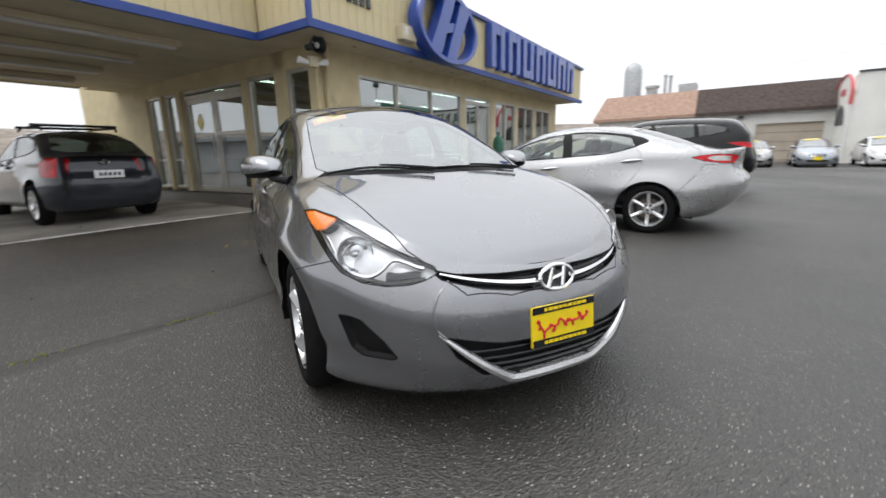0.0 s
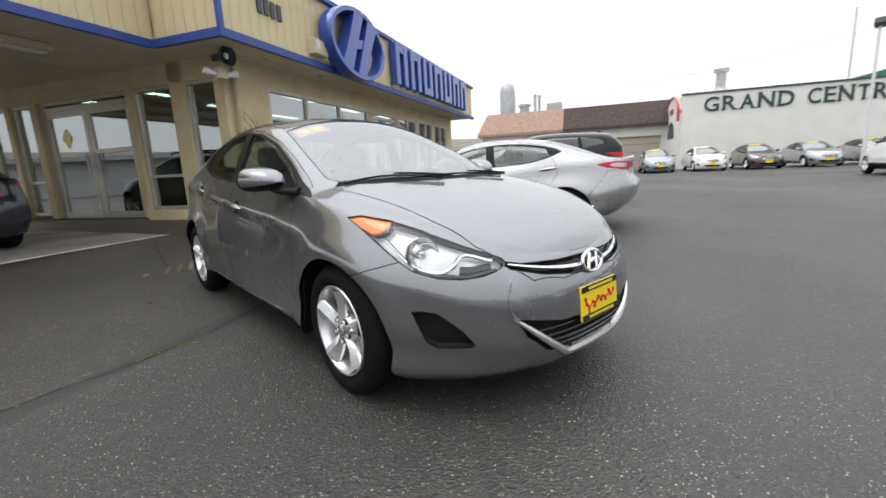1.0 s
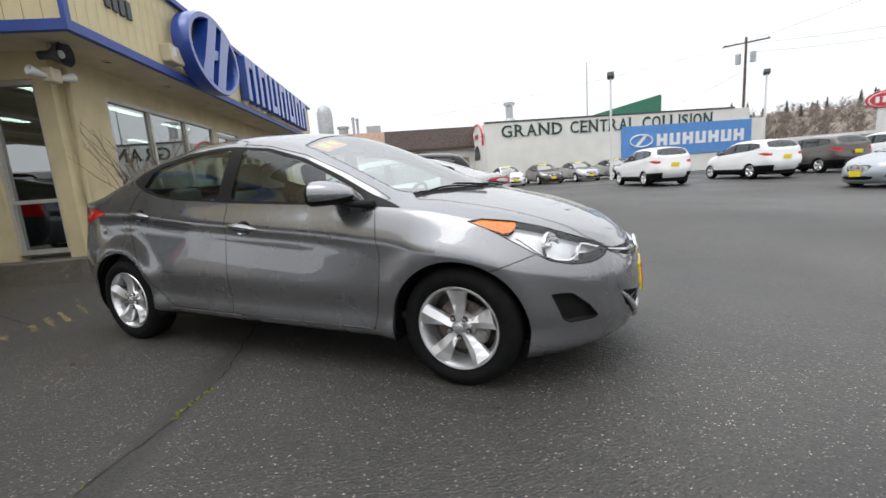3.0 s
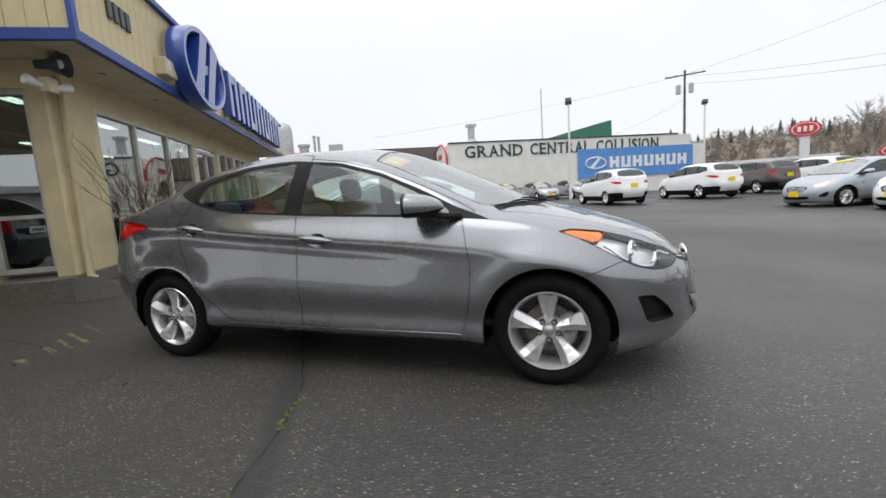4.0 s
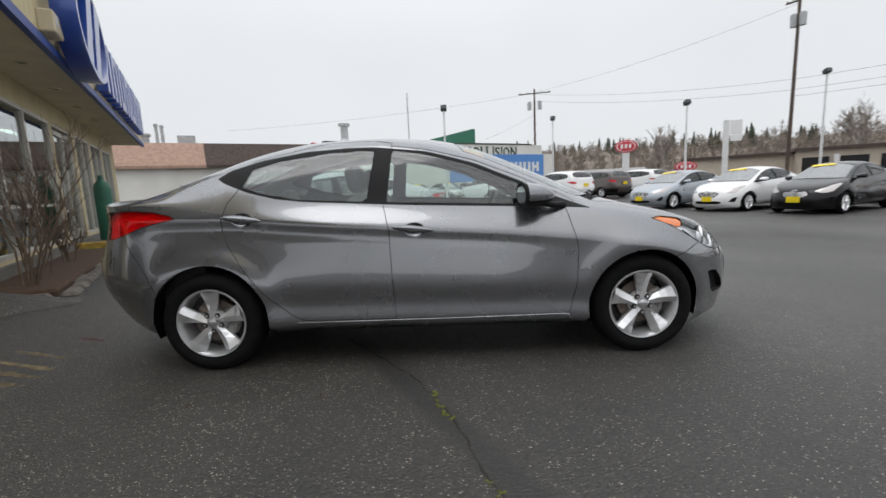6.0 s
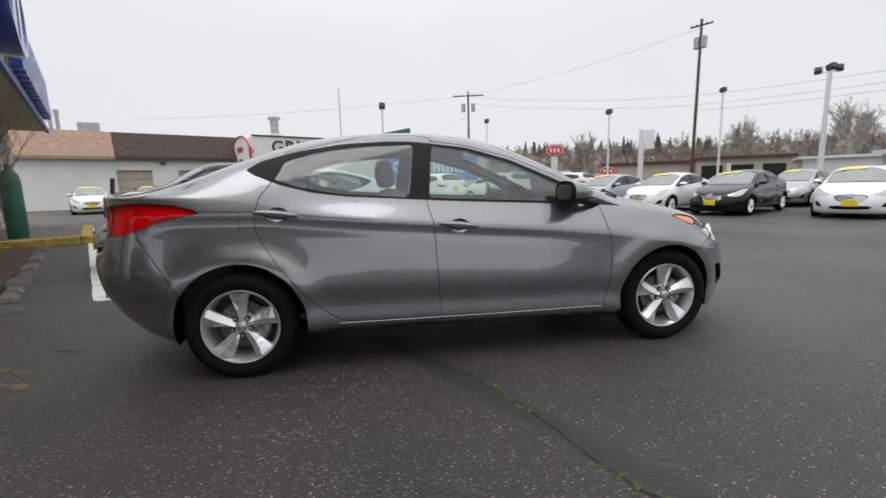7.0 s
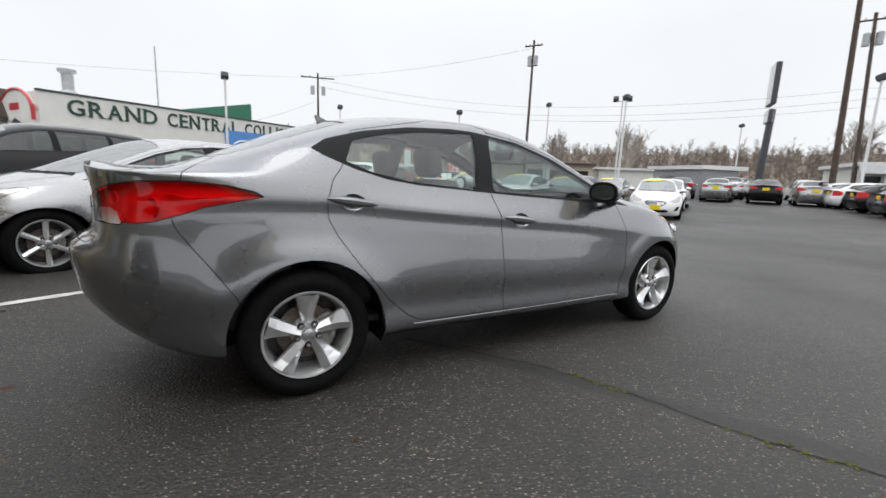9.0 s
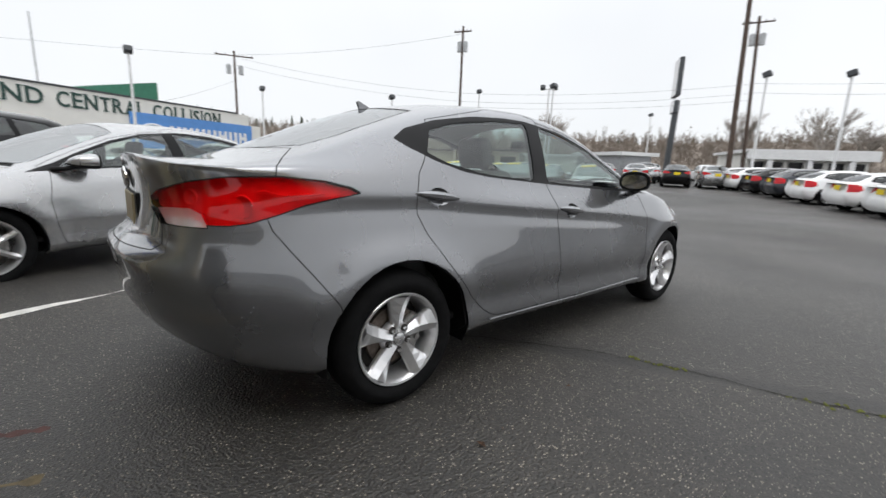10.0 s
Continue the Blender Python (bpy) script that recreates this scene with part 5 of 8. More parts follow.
HATCH = variant(
    SEDAN,
    F=[(0, 1.93), (0.12, 2.0), (0.4, 2.03), (0.7, 2.02), (1, 1.93)],
    R=[(0, -1.86), (0.1, -1.94), (0.3, -2.0), (0.5, -2.0), (0.6, -1.98), (0.66, -1.90), (1, -1.84)],
    W=[(-1.1, 0.835), (0, 0.848), (1.05, 0.835)], xcf=1.05, xcr=-1.15, nr=3.6,
    zs=[(-1.84, 1.0), (-1.2, 1.02), (0, 0.97), (1.0, 0.93), (1.6, 0.80), (1.93, 0.68)],
    zc=[(-1.84, 1.02), (-1.75, 1.10), (-1.6, 1.22), (-1.4, 1.355), (-1.2, 1.425), (-0.5, 1.47), (0, 1.465), (0.3, 1.41), (0.7, 1.24), (1.1, 1.04), (1.25, 0.98), (1.6, 0.88), (1.85, 0.78), (1.93, 0.68)],
    ry=[(-1.84, 0.66), (-1.4, 0.60), (-0.5, 0.57), (0.2, 0.58), (0.7, 0.63), (1.1, 0.68), (1.93, 0.4)],
    rz=[(-1.84, 1.01), (-1.7, 1.12), (-1.4, 1.31), (-1.15, 1.375), (-0.4, 1.415), (0, 1.39), (0.3, 1.32), (0.7, 1.14), (1.05, 0.98), (1.3, 0.94), (1.6, 0.86), (1.93, 0.68)],
    hubs=(-1.25, 1.25), hub_z=0.295, arch=0.33, wheel_y=0.72,
    dlo=[(0.95, 0.95), (0, 1.0), (-1.1, 1.06), (-1.45, 1.12), (-1.3, 1.29), (-0.9, 1.36), (-0.1, 1.37), (0.3, 1.28), (0.7, 1.10)],
    glass=[[(0.80, 0.975), (0, 1.015), (-0.26, 1.03), (-0.22, 1.345), (0, 1.34), (0.28, 1.255), (0.66, 1.085)], [(-0.34, 1.035), (-1.08, 1.08), (-1.35, 1.135), (-1.22, 1.275), (-0.88, 1.335), (-0.30, 1.35)]],
    shield=[(1.12, 0), (1.05, 0.4), (0.92, 0.60), (0.6, 0.57), (0.3, 0.53), (0.26, 0)],
    back=("top", [(-1.30, 0), (-1.29, 0.46), (-1.5, 0.54), (-1.70, 0.57), (-1.76, 0.4), (-1.77, 0)]),
    cowl=None, hood=None, trunk=None, amber=None, tail_clear=None,
    head=[(0.42, 0.80), (0.62, 0.80), (0.86, 0.72), (0.98, 0.64), (0.8, 0.60), (0.55, 0.66)],
    tail=[(-1.00, 0.99), (-0.80, 1.0), (-0.66, 0.93), (-0.62, 0.80), (-0.70, 0.72), (-0.98, 0.71)],
    grille=[(0, 0.60), (0.3, 0.60), (0.28, 0.54), (0, 0.53)], low_grille=[(0, 0.38), (0.42, 0.38), (0.36, 0.27), (0, 0.26)], fog=None,
    doors=[[(0.86, 0.95), (0.90, 0.6), (0.82, 0.28), (-0.30, 0.28), (-0.36, 0.7), (-0.32, 1.03), (-0.26, 1.40), (0.0, 1.40), (0.3, 1.32), (0.9, 1.02)]],
    front_bumper=[(3, 0.62), (1.6, 0.60), (1.42, 0.3), (1.45, 0.1), (3, 0.1)], rear_bumper=[(-3, 0.68), (-1.72, 0.67), (-1.55, 0.30), (-1.58, 0.1), (-3, 0.1)],
    tint=True, handles=((-0.16, 0.87),), mirror=(0.72, 1.03), belt=0.95, cabin=(-0.95, 0.85))

SUV = variant(
    SEDAN,
    F=[(0, 2.12), (0.12, 2.2), (0.4, 2.24), (0.75, 2.22), (1, 2.12)],
    R=[(0, -2.14), (0.12, -2.24), (0.35, -2.28), (0.5, -2.27), (0.6, -2.22), (1, -2.14)],
    W=[(-1.2, 0.91), (0, 0.925), (1.15, 0.91)], xcf=1.2, xcr=-1.3, nr=3.6,
    zb=[(-2.3, 0.34), (-1.7, 0.28), (0.9, 0.26), (2.2, 0.28)],
    zs=[(-2.14, 1.17), (-1.3, 1.19), (0, 1.11), (1.05, 1.06), (1.6, 0.96), (2.12, 0.80)],
    zc=[(-2.14, 1.19), (-2.05, 1.32), (-1.9, 1.52), (-1.75, 1.61), (-1.3, 1.66), (-0.4, 1.69), (0.1, 1.67), (0.4, 1.59), (0.8, 1.37), (1.15, 1.155), (1.3, 1.11), (1.7, 1.02), (2.0, 0.91), (2.12, 0.80)],
    ry=[(-2.14, 0.74), (-1.7, 0.66), (-0.5, 0.63), (0.3, 0.64), (0.8, 0.68), (1.15, 0.73), (2.12, 0.45)],
    rz=[(-2.14, 1.18), (-2.0, 1.36), (-1.85, 1.50), (-1.6, 1.57), (-0.5, 1.62), (0, 1.60), (0.4, 1.50), (0.8, 1.28), (1.1, 1.12), (1.4, 1.06), (1.8, 0.95), (2.12, 0.80)],
    hubs=(-1.35, 1.35), hub_z=0.355, arch=0.405, wheel_y=0.78,
    dlo=[(1.0, 1.08), (0, 1.135), (-1.2, 1.21), (-1.75, 1.30), (-1.62, 1.47), (-1.0, 1.545), (-0.1, 1.56), (0.38, 1.46), (0.75, 1.27)],
    glass=[[(0.85, 1.105), (0, 1.15), (-0.16, 1.16), (-0.13, 1.535), (0.0, 1.525), (0.36, 1.43), (0.7, 1.25)],
           [(-0.27, 1.165), (-1.08, 1.215), (-1.02, 1.52), (-0.23, 1.535)], [(-1.16, 1.225), (-1.66, 1.31), (-1.56, 1.455), (-1.10, 1.51)]],
    shield=[(1.12, 0), (1.07, 0.4), (0.98, 0.62), (0.7, 0.62), (0.42, 0.58), (0.37, 0)],
    back=("top", [(-1.78, 0), (-1.79, 0.5), (-1.9, 0.60), (-2.03, 0.62), (-2.07, 0.4), (-2.08, 0)]),
    cowl=None, hood=None, trunk=None, amber=None, tail_clear=None,
    head=[(0.52, 1.0), (0.75, 0.98), (1.1, 0.86), (1.15, 0.80), (0.95, 0.78), (0.7, 0.86)],
    tail=[(-1.14, 1.04), (-0.88, 1.08), (-0.62, 1.07), (-0.78, 1.0), (-0.95, 0.95), (-1.14, 0.955)],
    grille=[(0, 0.86), (0.42, 0.86), (0.38, 0.70), (0.25, 0.62), (0, 0.60)], low_grille=[(0, 0.50), (0.5, 0.50), (0.42, 0.40), (0, 0.39)], fog=None,
    cladding=[(1.8, 0.60), (1.72, 0.50), (1.0, 0.42), (-1.0, 0.43), (-1.75, 0.57), (-3, 0.56), (-3, 0.1), (3, 0.1), (3, 0.42)],
    doors=[], front_bumper=[(3, 0.72), (1.8, 0.70), (1.62, 0.3), (3, 0.1)], rear_bumper=[(-3, 0.80), (-1.9, 0.78), (-1.7, 0.3), (-3, 0.1)],
    handles=((-0.05, 0.99), (-1.0, 1.03)), mirror=(0.80, 1.18), belt=1.08, cabin=(-1.35, 0.95))


TOURER = variant(SEDAN, tail=[(-1.30, 0.985), (-1.1, 1.01), (-0.93, 1.015), (-0.78, 1.0), (-0.70, 0.975), (-0.82, 0.93), (-1.0, 0.90), (-1.2, 0.90)], tail_clear=[(-1.12, 0.99), (-0.90, 0.995), (-0.84, 0.965), (-0.92, 0.935), (-1.12, 0.93)])
LOT_SEDAN = variant(
    SEDAN, grille=[(0, 0.655), (0.25, 0.655), (0.34, 0.62), (0.30, 0.53), (0.22, 0.48), (0, 0.475)], bars=(0.505, 0.535, 0.565, 0.595, 0.625),
    low_grille=[(0, 0.36), (0.30, 0.362), (0.42, 0.34), (0.40, 0.285), (0.30, 0.265), (0, 0.26)])


def lot_car(name, P, skin, m, label, scale=(1, 1, 1), quality=2, wheels=None, plates="f", group="", sticker=False, category="car"):
    car = thing(name, m, label, category, group)
    make_body(P, quality, car, skin, scale)
    arch_liners(car, P, scale)
    cabin(car, P, scale, detail=quality < 2)
    underbody(car, P, scale, P["R"][0][1] + 0.15, P["F"][0][1] - 0.15)
    door_mirror(car, P, scale, skin)
    if quality < 2:
        door_handles(car, P, scale, M["chrome"] if P is TOURER else skin)
    put_wheels(car, P, wheels or WHEEL_FAR, scale)
    front = max(p[1] for p in P["F"]) * scale[0]
    rear = min(p[1] for p in P["R"]) * scale[0]
    if "f" in plates:
        plate(car, pose(front + 0.012, 0, 0.44 if P in (SEDAN, TOURER) or "bars" in P else 0.52), 0.34, 0.17)
    if "r" in plates:
        plate(car, pose(rear - 0.008, 0, (0.86 if P is not SUV else 0.88) * scale[2], 0, 0, 180), 0.34, 0.17)
    for z in P.get("bars", ()):
        bm = bmesh.new()
        w = 0.25 if z < 0.52 else 0.30
        k = front - 0.022 - 0.10 * max(0, z - 0.56)
        tube(bm, [((k - 0.16 * (y / 0.34) ** 2 * 0.45), y, z * scale[2]) for y in [w * (-1 + q / 4) for q in range(9)]], 0.009, 5)
        part("grille_bar", bm, M["satin"], car, "bright grille bar")
    ring_emblem(car, pose(front - 0.005, 0, (0.61 if P in (SEDAN, TOURER) else 0.655 if "bars" in P else 0.78) * scale[2]), 0.075, 0.045, 0.009, M["chrome"])
    if sticker:
        bm = bmesh.new()
        zc = line_of(P["zc"])
        x0, x1 = P["shield"][-1][0] + 0.06, P["shield"][-1][0] + 0.20
        vs = [bm.verts.new((x * scale[0], y * scale[1], (zc(x) - 0.055 * (abs(y) / 0.57) ** 2.1) * scale[2] + 0.015)) for x, y in ((x0, -0.42), (x1, -0.42), (x1, 0.15), (x0, 0.15))]
        bm.faces.new(vs)
        part("window_sticker", bm, M["yellow_sticker"], car, "yellow price sticker")
    return car


def repaint(car, old, skin, label):
    for o in car.children_recursive:
        for s in o.material_slots:
            if s.material == old:
                s.link = "OBJECT"
                s.material = skin
    car["label"] = label
    return car


def stand(x, y, heading):
    return pose(x, y, ground_z(x, y), 0, 0, heading)


# ---- the lot ----
def ground_z(x, y):
    """The lot's gentle fall: up towards the building, down to a shallow swale, up again beyond."""
    g = GX(x) * (1.0 if y < 14 else max(0.0, 1 - (y - 14) / 8) if x < 14 else 1.0)
    return g


GX = line_of([(-60, 0.22), (-9, 0.20), (-5, 0.13), (-2.6, 0.02), (-2.0, 0.0), (2.4, 0.0), (6, -0.07), (11, -0.16), (16, -0.16), (22, 0.0), (30, 0.18), (60, 0.25), (400, 0.3)])


def build_ground():
    bm = bmesh.new()
    xs = [-900, -300, -120, -60, -30] + [-20 + k for k in range(0, 56)] + [40, 50, 70, 120, 300, 900]
    ys = [-900, -300, -100, -40, -20] + [-12 + k for k in range(0, 48)] + [40, 50, 70, 120, 300, 900]
    grid = [[bm.verts.new((x, y, ground_z(x, y))) for y in ys] for x in xs]
    for i in range(len(xs) - 1):
        for j in range(len(ys) - 1):
            bm.faces.new((grid[i][j], grid[i + 1][j], grid[i + 1][j + 1], grid[i][j + 1]))
    g = part("ground", bm, M["asphalt"], None, smooth=True)
    tagged(g, "dark worn asphalt lot with pale chips of stone", "ground", kind="structure")


build_ground()

# building frame: a runs along the front, b inwards from the front fascia
BC, BE, BN = Vector((-3.5, 0.13, 0)), Vector((-0.495, 0.869, 0)), Vector((-0.869, -0.495, 0))
BM = Matrix(((BE.x, BN.x, 0, BC.x), (BE.y, BN.y, 0, BC.y), (0, 0, 1, 0), (0, 0, 0, 1)))


def bpart(name, blocks, material, parent=None, label="", bevel=0.0):
    """Blocks given in the building frame (a0, a1, b0, b1, z0, z1), joined into one mesh."""
    bm = bmesh.new()
    for q in blocks:
        box(bm, *q, bevel)
    for v in bm.verts:
        v.co = BM @ v.co
    bmesh.ops.recalc_face_normals(bm, faces=bm.faces)
    return part(name, bm, material, parent, label)


# ---- the showroom ----
FL = 0.38
H0, H1 = 0.40, 2.62


def structure(name, blocks, material, label, category, bevel=0.0):
    if name.startswith("wall_"):
        for q in blocks[1:]:
            tagged(bpart(name, [q], material, None, "", bevel), label, category, kind="structure")
        blocks = blocks[:1]
    return tagged(bpart(name, blocks, material, None, "", bevel), label, category, kind="structure")


fascia = structure("fascia", [(0.27, 13.5, 0.05, 0.14, 3.02, 4.2), (0.21, 0.31, 0.14, 1.30, 3.02, 4.2), (-7.5, 0.31, 1.31, 1.40, 3.02, 4.2), (13.48, 13.56, 0.14, 9, 3.02, 4.2)], M["cream"], "cream backing of the roof fascia", "fascia")


def fascia_boards():
    """Grooved vertical boards, one mesh shared by all."""
    bm = bmesh.new()
    box(bm, 0.0, 0.192, -0.03, 0.0, 3.07, 4.2, 0.004)
    me_ob = part("board", bm, M["cream"], fascia)
    me_ob.matrix_basis = BM @ pose(0.20, 0.045, 0)
    for k in range(1, 68):
        again(me_ob, BM @ pose(0.20 + 0.196 * k, 0.045, 0), fascia)
    for k in range(6):
        again(me_ob, BM @ pose(0.20, 1.21 - 0.198 * k, 0, 0, 0, -90), fascia)
    for k in range(38):
        again(me_ob, BM @ pose(-0.03 - 0.196 * k, 1.305, 0), fascia)


fascia_boards()
structure("trim", [(0.115, 13.62, -0.045, 0.03, 2.955, 3.07)], M["blue"], "blue painted band under the fascia", "trim")
structure("trim", [(0.115, 0.19, 0.03, 1.24, 2.955, 3.07)], M["blue"], "blue painted band round the fascia's corner", "trim")
structure("trim", [(-7.5, 0.115, 1.24, 1.31, 2.955, 3.07)], M["blue"], "blue painted band along the canopy", "trim")
structure("trim", [(0.115, 0.195, -0.045, 0.012, 3.07, 4.2)], M["blue"], "blue corner board of the fascia", "trim")
structure("trim", [(0.10, 13.64, -0.06, 0.16, 4.2, 4.28)], M["blue"], "blue cap along the roof edge", "trim")
structure("ceiling", [(0.17, 13.5, 0.03, 9, 2.99, 3.05), (-7.5, 0.17, 1.31, 8.6, 2.99, 3.05)], M["cream_soffit"], "cream boarded soffit under the canopy", "soffit")
structure("roof", [(0.1, 13.5, 0.1, 9, 3.9, 4.0), (-7.5, 0.1, 1.4, 8.6, 3.9, 4.0)], M["concrete"], "flat gray roof", "roof")
structure("trim", [(-7.5, 0.0, 8.62, 8.72, 2.96, 3.9)], M["cream"], "cream rear edge of the canopy", "trim")


def soffit_vents():
    proto = None
    for a in (1.5, 3.1, 4.7, 6.3, 7.9):
        m = BM @ pose(a, 0.42, 2.99)
        if proto is None:
            proto = thing("soffit_vent", m, "small round dark vent set in the cream soffit", "vent", "soffit vents")
            bm = bmesh.new()
            lathe(bm, [(0.075, 0.0), (0.075, -0.012), (0.055, -0.014), (0.050, -0.004)], 20, "z")
            part("rim", bm, M["cream_soffit"], proto, smooth=True)
            bm = bmesh.new()
            lathe(bm, [(0.052, -0.005), (0.001, -0.005)], 20, "z")
            part("grille", bm, M["dark_steel"], proto)
        else:
            copy_thing(proto, m)


soffit_vents()
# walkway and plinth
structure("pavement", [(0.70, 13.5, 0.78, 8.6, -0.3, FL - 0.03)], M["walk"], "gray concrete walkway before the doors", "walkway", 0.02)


def ramp():
    bm = bmesh.new()
    vs = []
    for a, b, h in ((0.30, 0.5, None), (0.30, 8.4, None), (0.72, 8.4, FL - 0.04), (0.72, 0.76, FL - 0.04)):
        p = BM @ Vector((a, b, h or 0))
        if h is None:
            p.z = ground_z(p.x, p.y) + 0.004
        vs.append(bm.verts.new(p))
    lo = [bm.verts.new(v.co - Vector((0, 0, 0.5))) for v in vs]
    bm.faces.new(vs)
    hip = []  # the slope runs out beside the entrance
    for a, b, h in ((0.72, -0.25, None), (0.95, -0.2, None), (0.95, 0.77, FL - 0.04)):
        p = BM @ Vector((a, b, h or 0))
        if h is None:
            p.z = ground_z(p.x, p.y) + 0.004
        hip.append(p)
    side = bmesh.new()
    p0, p3 = side.verts.new(vs[0].co), side.verts.new(vs[3].co)
    hip = [side.verts.new(p) for p in hip]
    side.faces.new((p0, p3, hip[0]))
    side.faces.new((hip[0], p3, hip[2], hip[1]))
    bmesh.ops.recalc_face_normals(side, faces=side.faces)
    tagged(part("pavement", side, M["asphalt"]), "asphalt slope running out beside the entrance", "walkway", kind="structure")
    for i in range(4):
        bm.faces.new((vs[i], lo[i], lo[(i + 1) % 4], vs[(i + 1) % 4]))
    bmesh.ops.recalc_face_normals(bm, faces=bm.faces)
    tagged(part("pavement", bm, M["asphalt"]), "sloped asphalt apron up to the entrance", "walkway", kind="structure")


ramp()
# front wall, with its window band
structure("wall_front", [(0.9, 1.92, 0.8, 1.0, 0.0, 3.0), (1.92, 5.72, 0.8, 1.0, 0.0, H0), (1.92, 12.3, 0.8, 1.0, H1, 3.0), (5.72, 5.92, 0.8, 1.0, 0.0, H1), (7.42, 7.66, 0.8, 1.0, 0.0, H1), (7.66, 12.3, 0.8, 1.0, 0.0, H0), (12.3, 13.0, 0.8, 1.0, 0.0, 3.0), (10.7, 10.9, 0.8, 1.0, H0, H1), (9.1, 9.3, 0.8, 1.0, H0, H1)], M["cream"], "cream painted front wall with a band of windows", "wall")
structure("wall_entrance", [(0.9, 1.1, 1.66, 1.98, 0.0, 3.0), (0.9, 1.1, 1.0, 7.3, 2.66, 3.0), (0.9, 1.1, 7.3, 11.6, 0.0, 3.4), (0.88, 1.12, 6.42, 6.56, FL, 2.66), (0.86, 1.14, 5.5, 5.7, FL, 2.66), (0.88, 1.12, 2.9, 3.04, FL, 2.66)], M["cream"], "cream painted entrance wall", "wall")
structure("wall_entrance", [(0.78, 1.0, 1.95, 2.85, 0.0, 0.52)], M["cream"], "low cream plinth under the entrance glazing", "plinth", 0.02)
structure("wall_back", [(1.0, 13.2, 8.4, 8.6, 0, 3.0), (12.9, 13.1, 1.0, 8.4, 0, 3.0)], M["interior_wall"], "plain back wall of the showroom", "wall")
structure("floor", [(1.1, 12.9, 1.0, 8.4, 0.2, FL)], M["dark_floor"], "dark showroom floor", "floor")


def window_unit(name, frame_blocks, panes, label):
    w = thing(name, Matrix(), label, "window", kind="structure")
    for q in frame_blocks:
        bpart("window_frame", [q], M["alu"], w)
    for q in panes:
        o = bpart("pane", [q], M["shop_glass"], w)
        o.visible_shadow = False
    return w


# front windows, three lights with a low rail
cuts = [1.92, 3.08, 4.36, 5.72]
fr = [(a - 0.03, a + 0.03, 0.80, 0.90, H0, H1) for a in cuts[1:-1]] + [(1.92, 1.97, 0.80, 0.9, H0, H1), (5.67, 5.72, 0.8, 0.9, H0, H1), (1.97, 5.67, 0.8, 0.9, H0, H0 + 0.06), (1.97, 5.67, 0.8, 0.9, H1 - 0.06, H1), (1.97, 5.67, 0.82, 0.88, 1.06, 1.11)]
window_unit("window_1", fr, [(a + 0.03, b - 0.03, 0.845, 0.853, H0 + 0.06, H1 - 0.06) for a, b in zip(cuts, cuts[1:])], "aluminium shop window with a low rail")
# the side door in the front wall
fr = [(5.92, 5.98, 0.82, 0.92, FL, H1), (7.36, 7.42, 0.82, 0.92, FL, H1), (5.98, 7.36, 0.82, 0.92, 2.42, 2.50), (5.98, 7.36, 0.82, 0.92, H1 - 0.05, H1), (6.64, 6.70, 0.82, 0.92, FL, 2.42), (5.98, 6.64, 0.83, 0.9, FL, FL + 0.18), (6.70, 7.36, 0.83, 0.9, FL, FL + 0.18), (5.98, 6.05, 0.83, 0.9, FL, 2.42), (7.29, 7.36, 0.83, 0.9, FL, 2.42)]
d = window_unit("door_1", fr, [(6.05, 6.64, 0.86, 0.868, FL + 0.18, 2.42), (6.70, 7.29, 0.86, 0.868, FL + 0.18, 2.42), (5.98, 7.36, 0.86, 0.868, 2.50, H1 - 0.05)], "glazed aluminium double door")
for k, (a0, a1) in enumerate(((7.66, 9.1), (9.3, 10.7), (10.9, 12.3))):
    fr = [(a0, a0 + 0.05, 0.8, 0.9, H0, H1), (a1 - 0.05, a1, 0.8, 0.9, H0, H1), (a0 + 0.05, a1 - 0.05, 0.8, 0.9, H0, H0 + 0.06), (a0 + 0.05, a1 - 0.05, 0.8, 0.9, H1 - 0.06, H1), ((a0 + a1) / 2 - 0.03, (a0 + a1) / 2 + 0.03, 0.8, 0.9, H0 + 0.06, H1 - 0.06)]
    window_unit("window_%d" % (k + 2), fr, [(a0 + 0.05, (a0 + a1) / 2 - 0.03, 0.845, 0.853, H0 + 0.06, H1 - 0.06), ((a0 + a1) / 2 + 0.03, a1 - 0.05, 0.845, 0.853, H0 + 0.06, H1 - 0.06)], "aluminium shop window")
# entrance glazing
for k, (b0, b1, zlow) in enumerate(((1.0, 1.66, 0.42), (1.98, 2.9, 0.52), (5.7, 6.42, 0.44), (6.56, 7.3, 0.44))):
    fr = [(0.94, 1.06, b0, b0 + 0.05, zlow, 2.66), (0.94, 1.06, b1 - 0.05, b1, zlow, 2.66), (0.94, 1.06, b0 + 0.05, b1 - 0.05, zlow, zlow + 0.06), (0.94, 1.06, b0 + 0.05, b1 - 0.05, 2.6, 2.66), (0.96, 1.04, b0 + 0.05, b1 - 0.05, 1.10, 1.15)]
    window_unit("window_%d" % (k + 5), fr, [(0.995, 1.003, b0 + 0.05, b1 - 0.05, zlow + 0.06, 2.6)], "tall aluminium glazing beside the entrance")
fr = [(0.94, 1.06, 3.04, 3.10, FL, 2.66), (0.94, 1.06, 5.44, 5.5, FL, 2.66), (0.94, 1.06, 3.10, 5.44, 2.46, 2.54), (0.94, 1.06, 3.10, 5.44, 2.6, 2.66)]
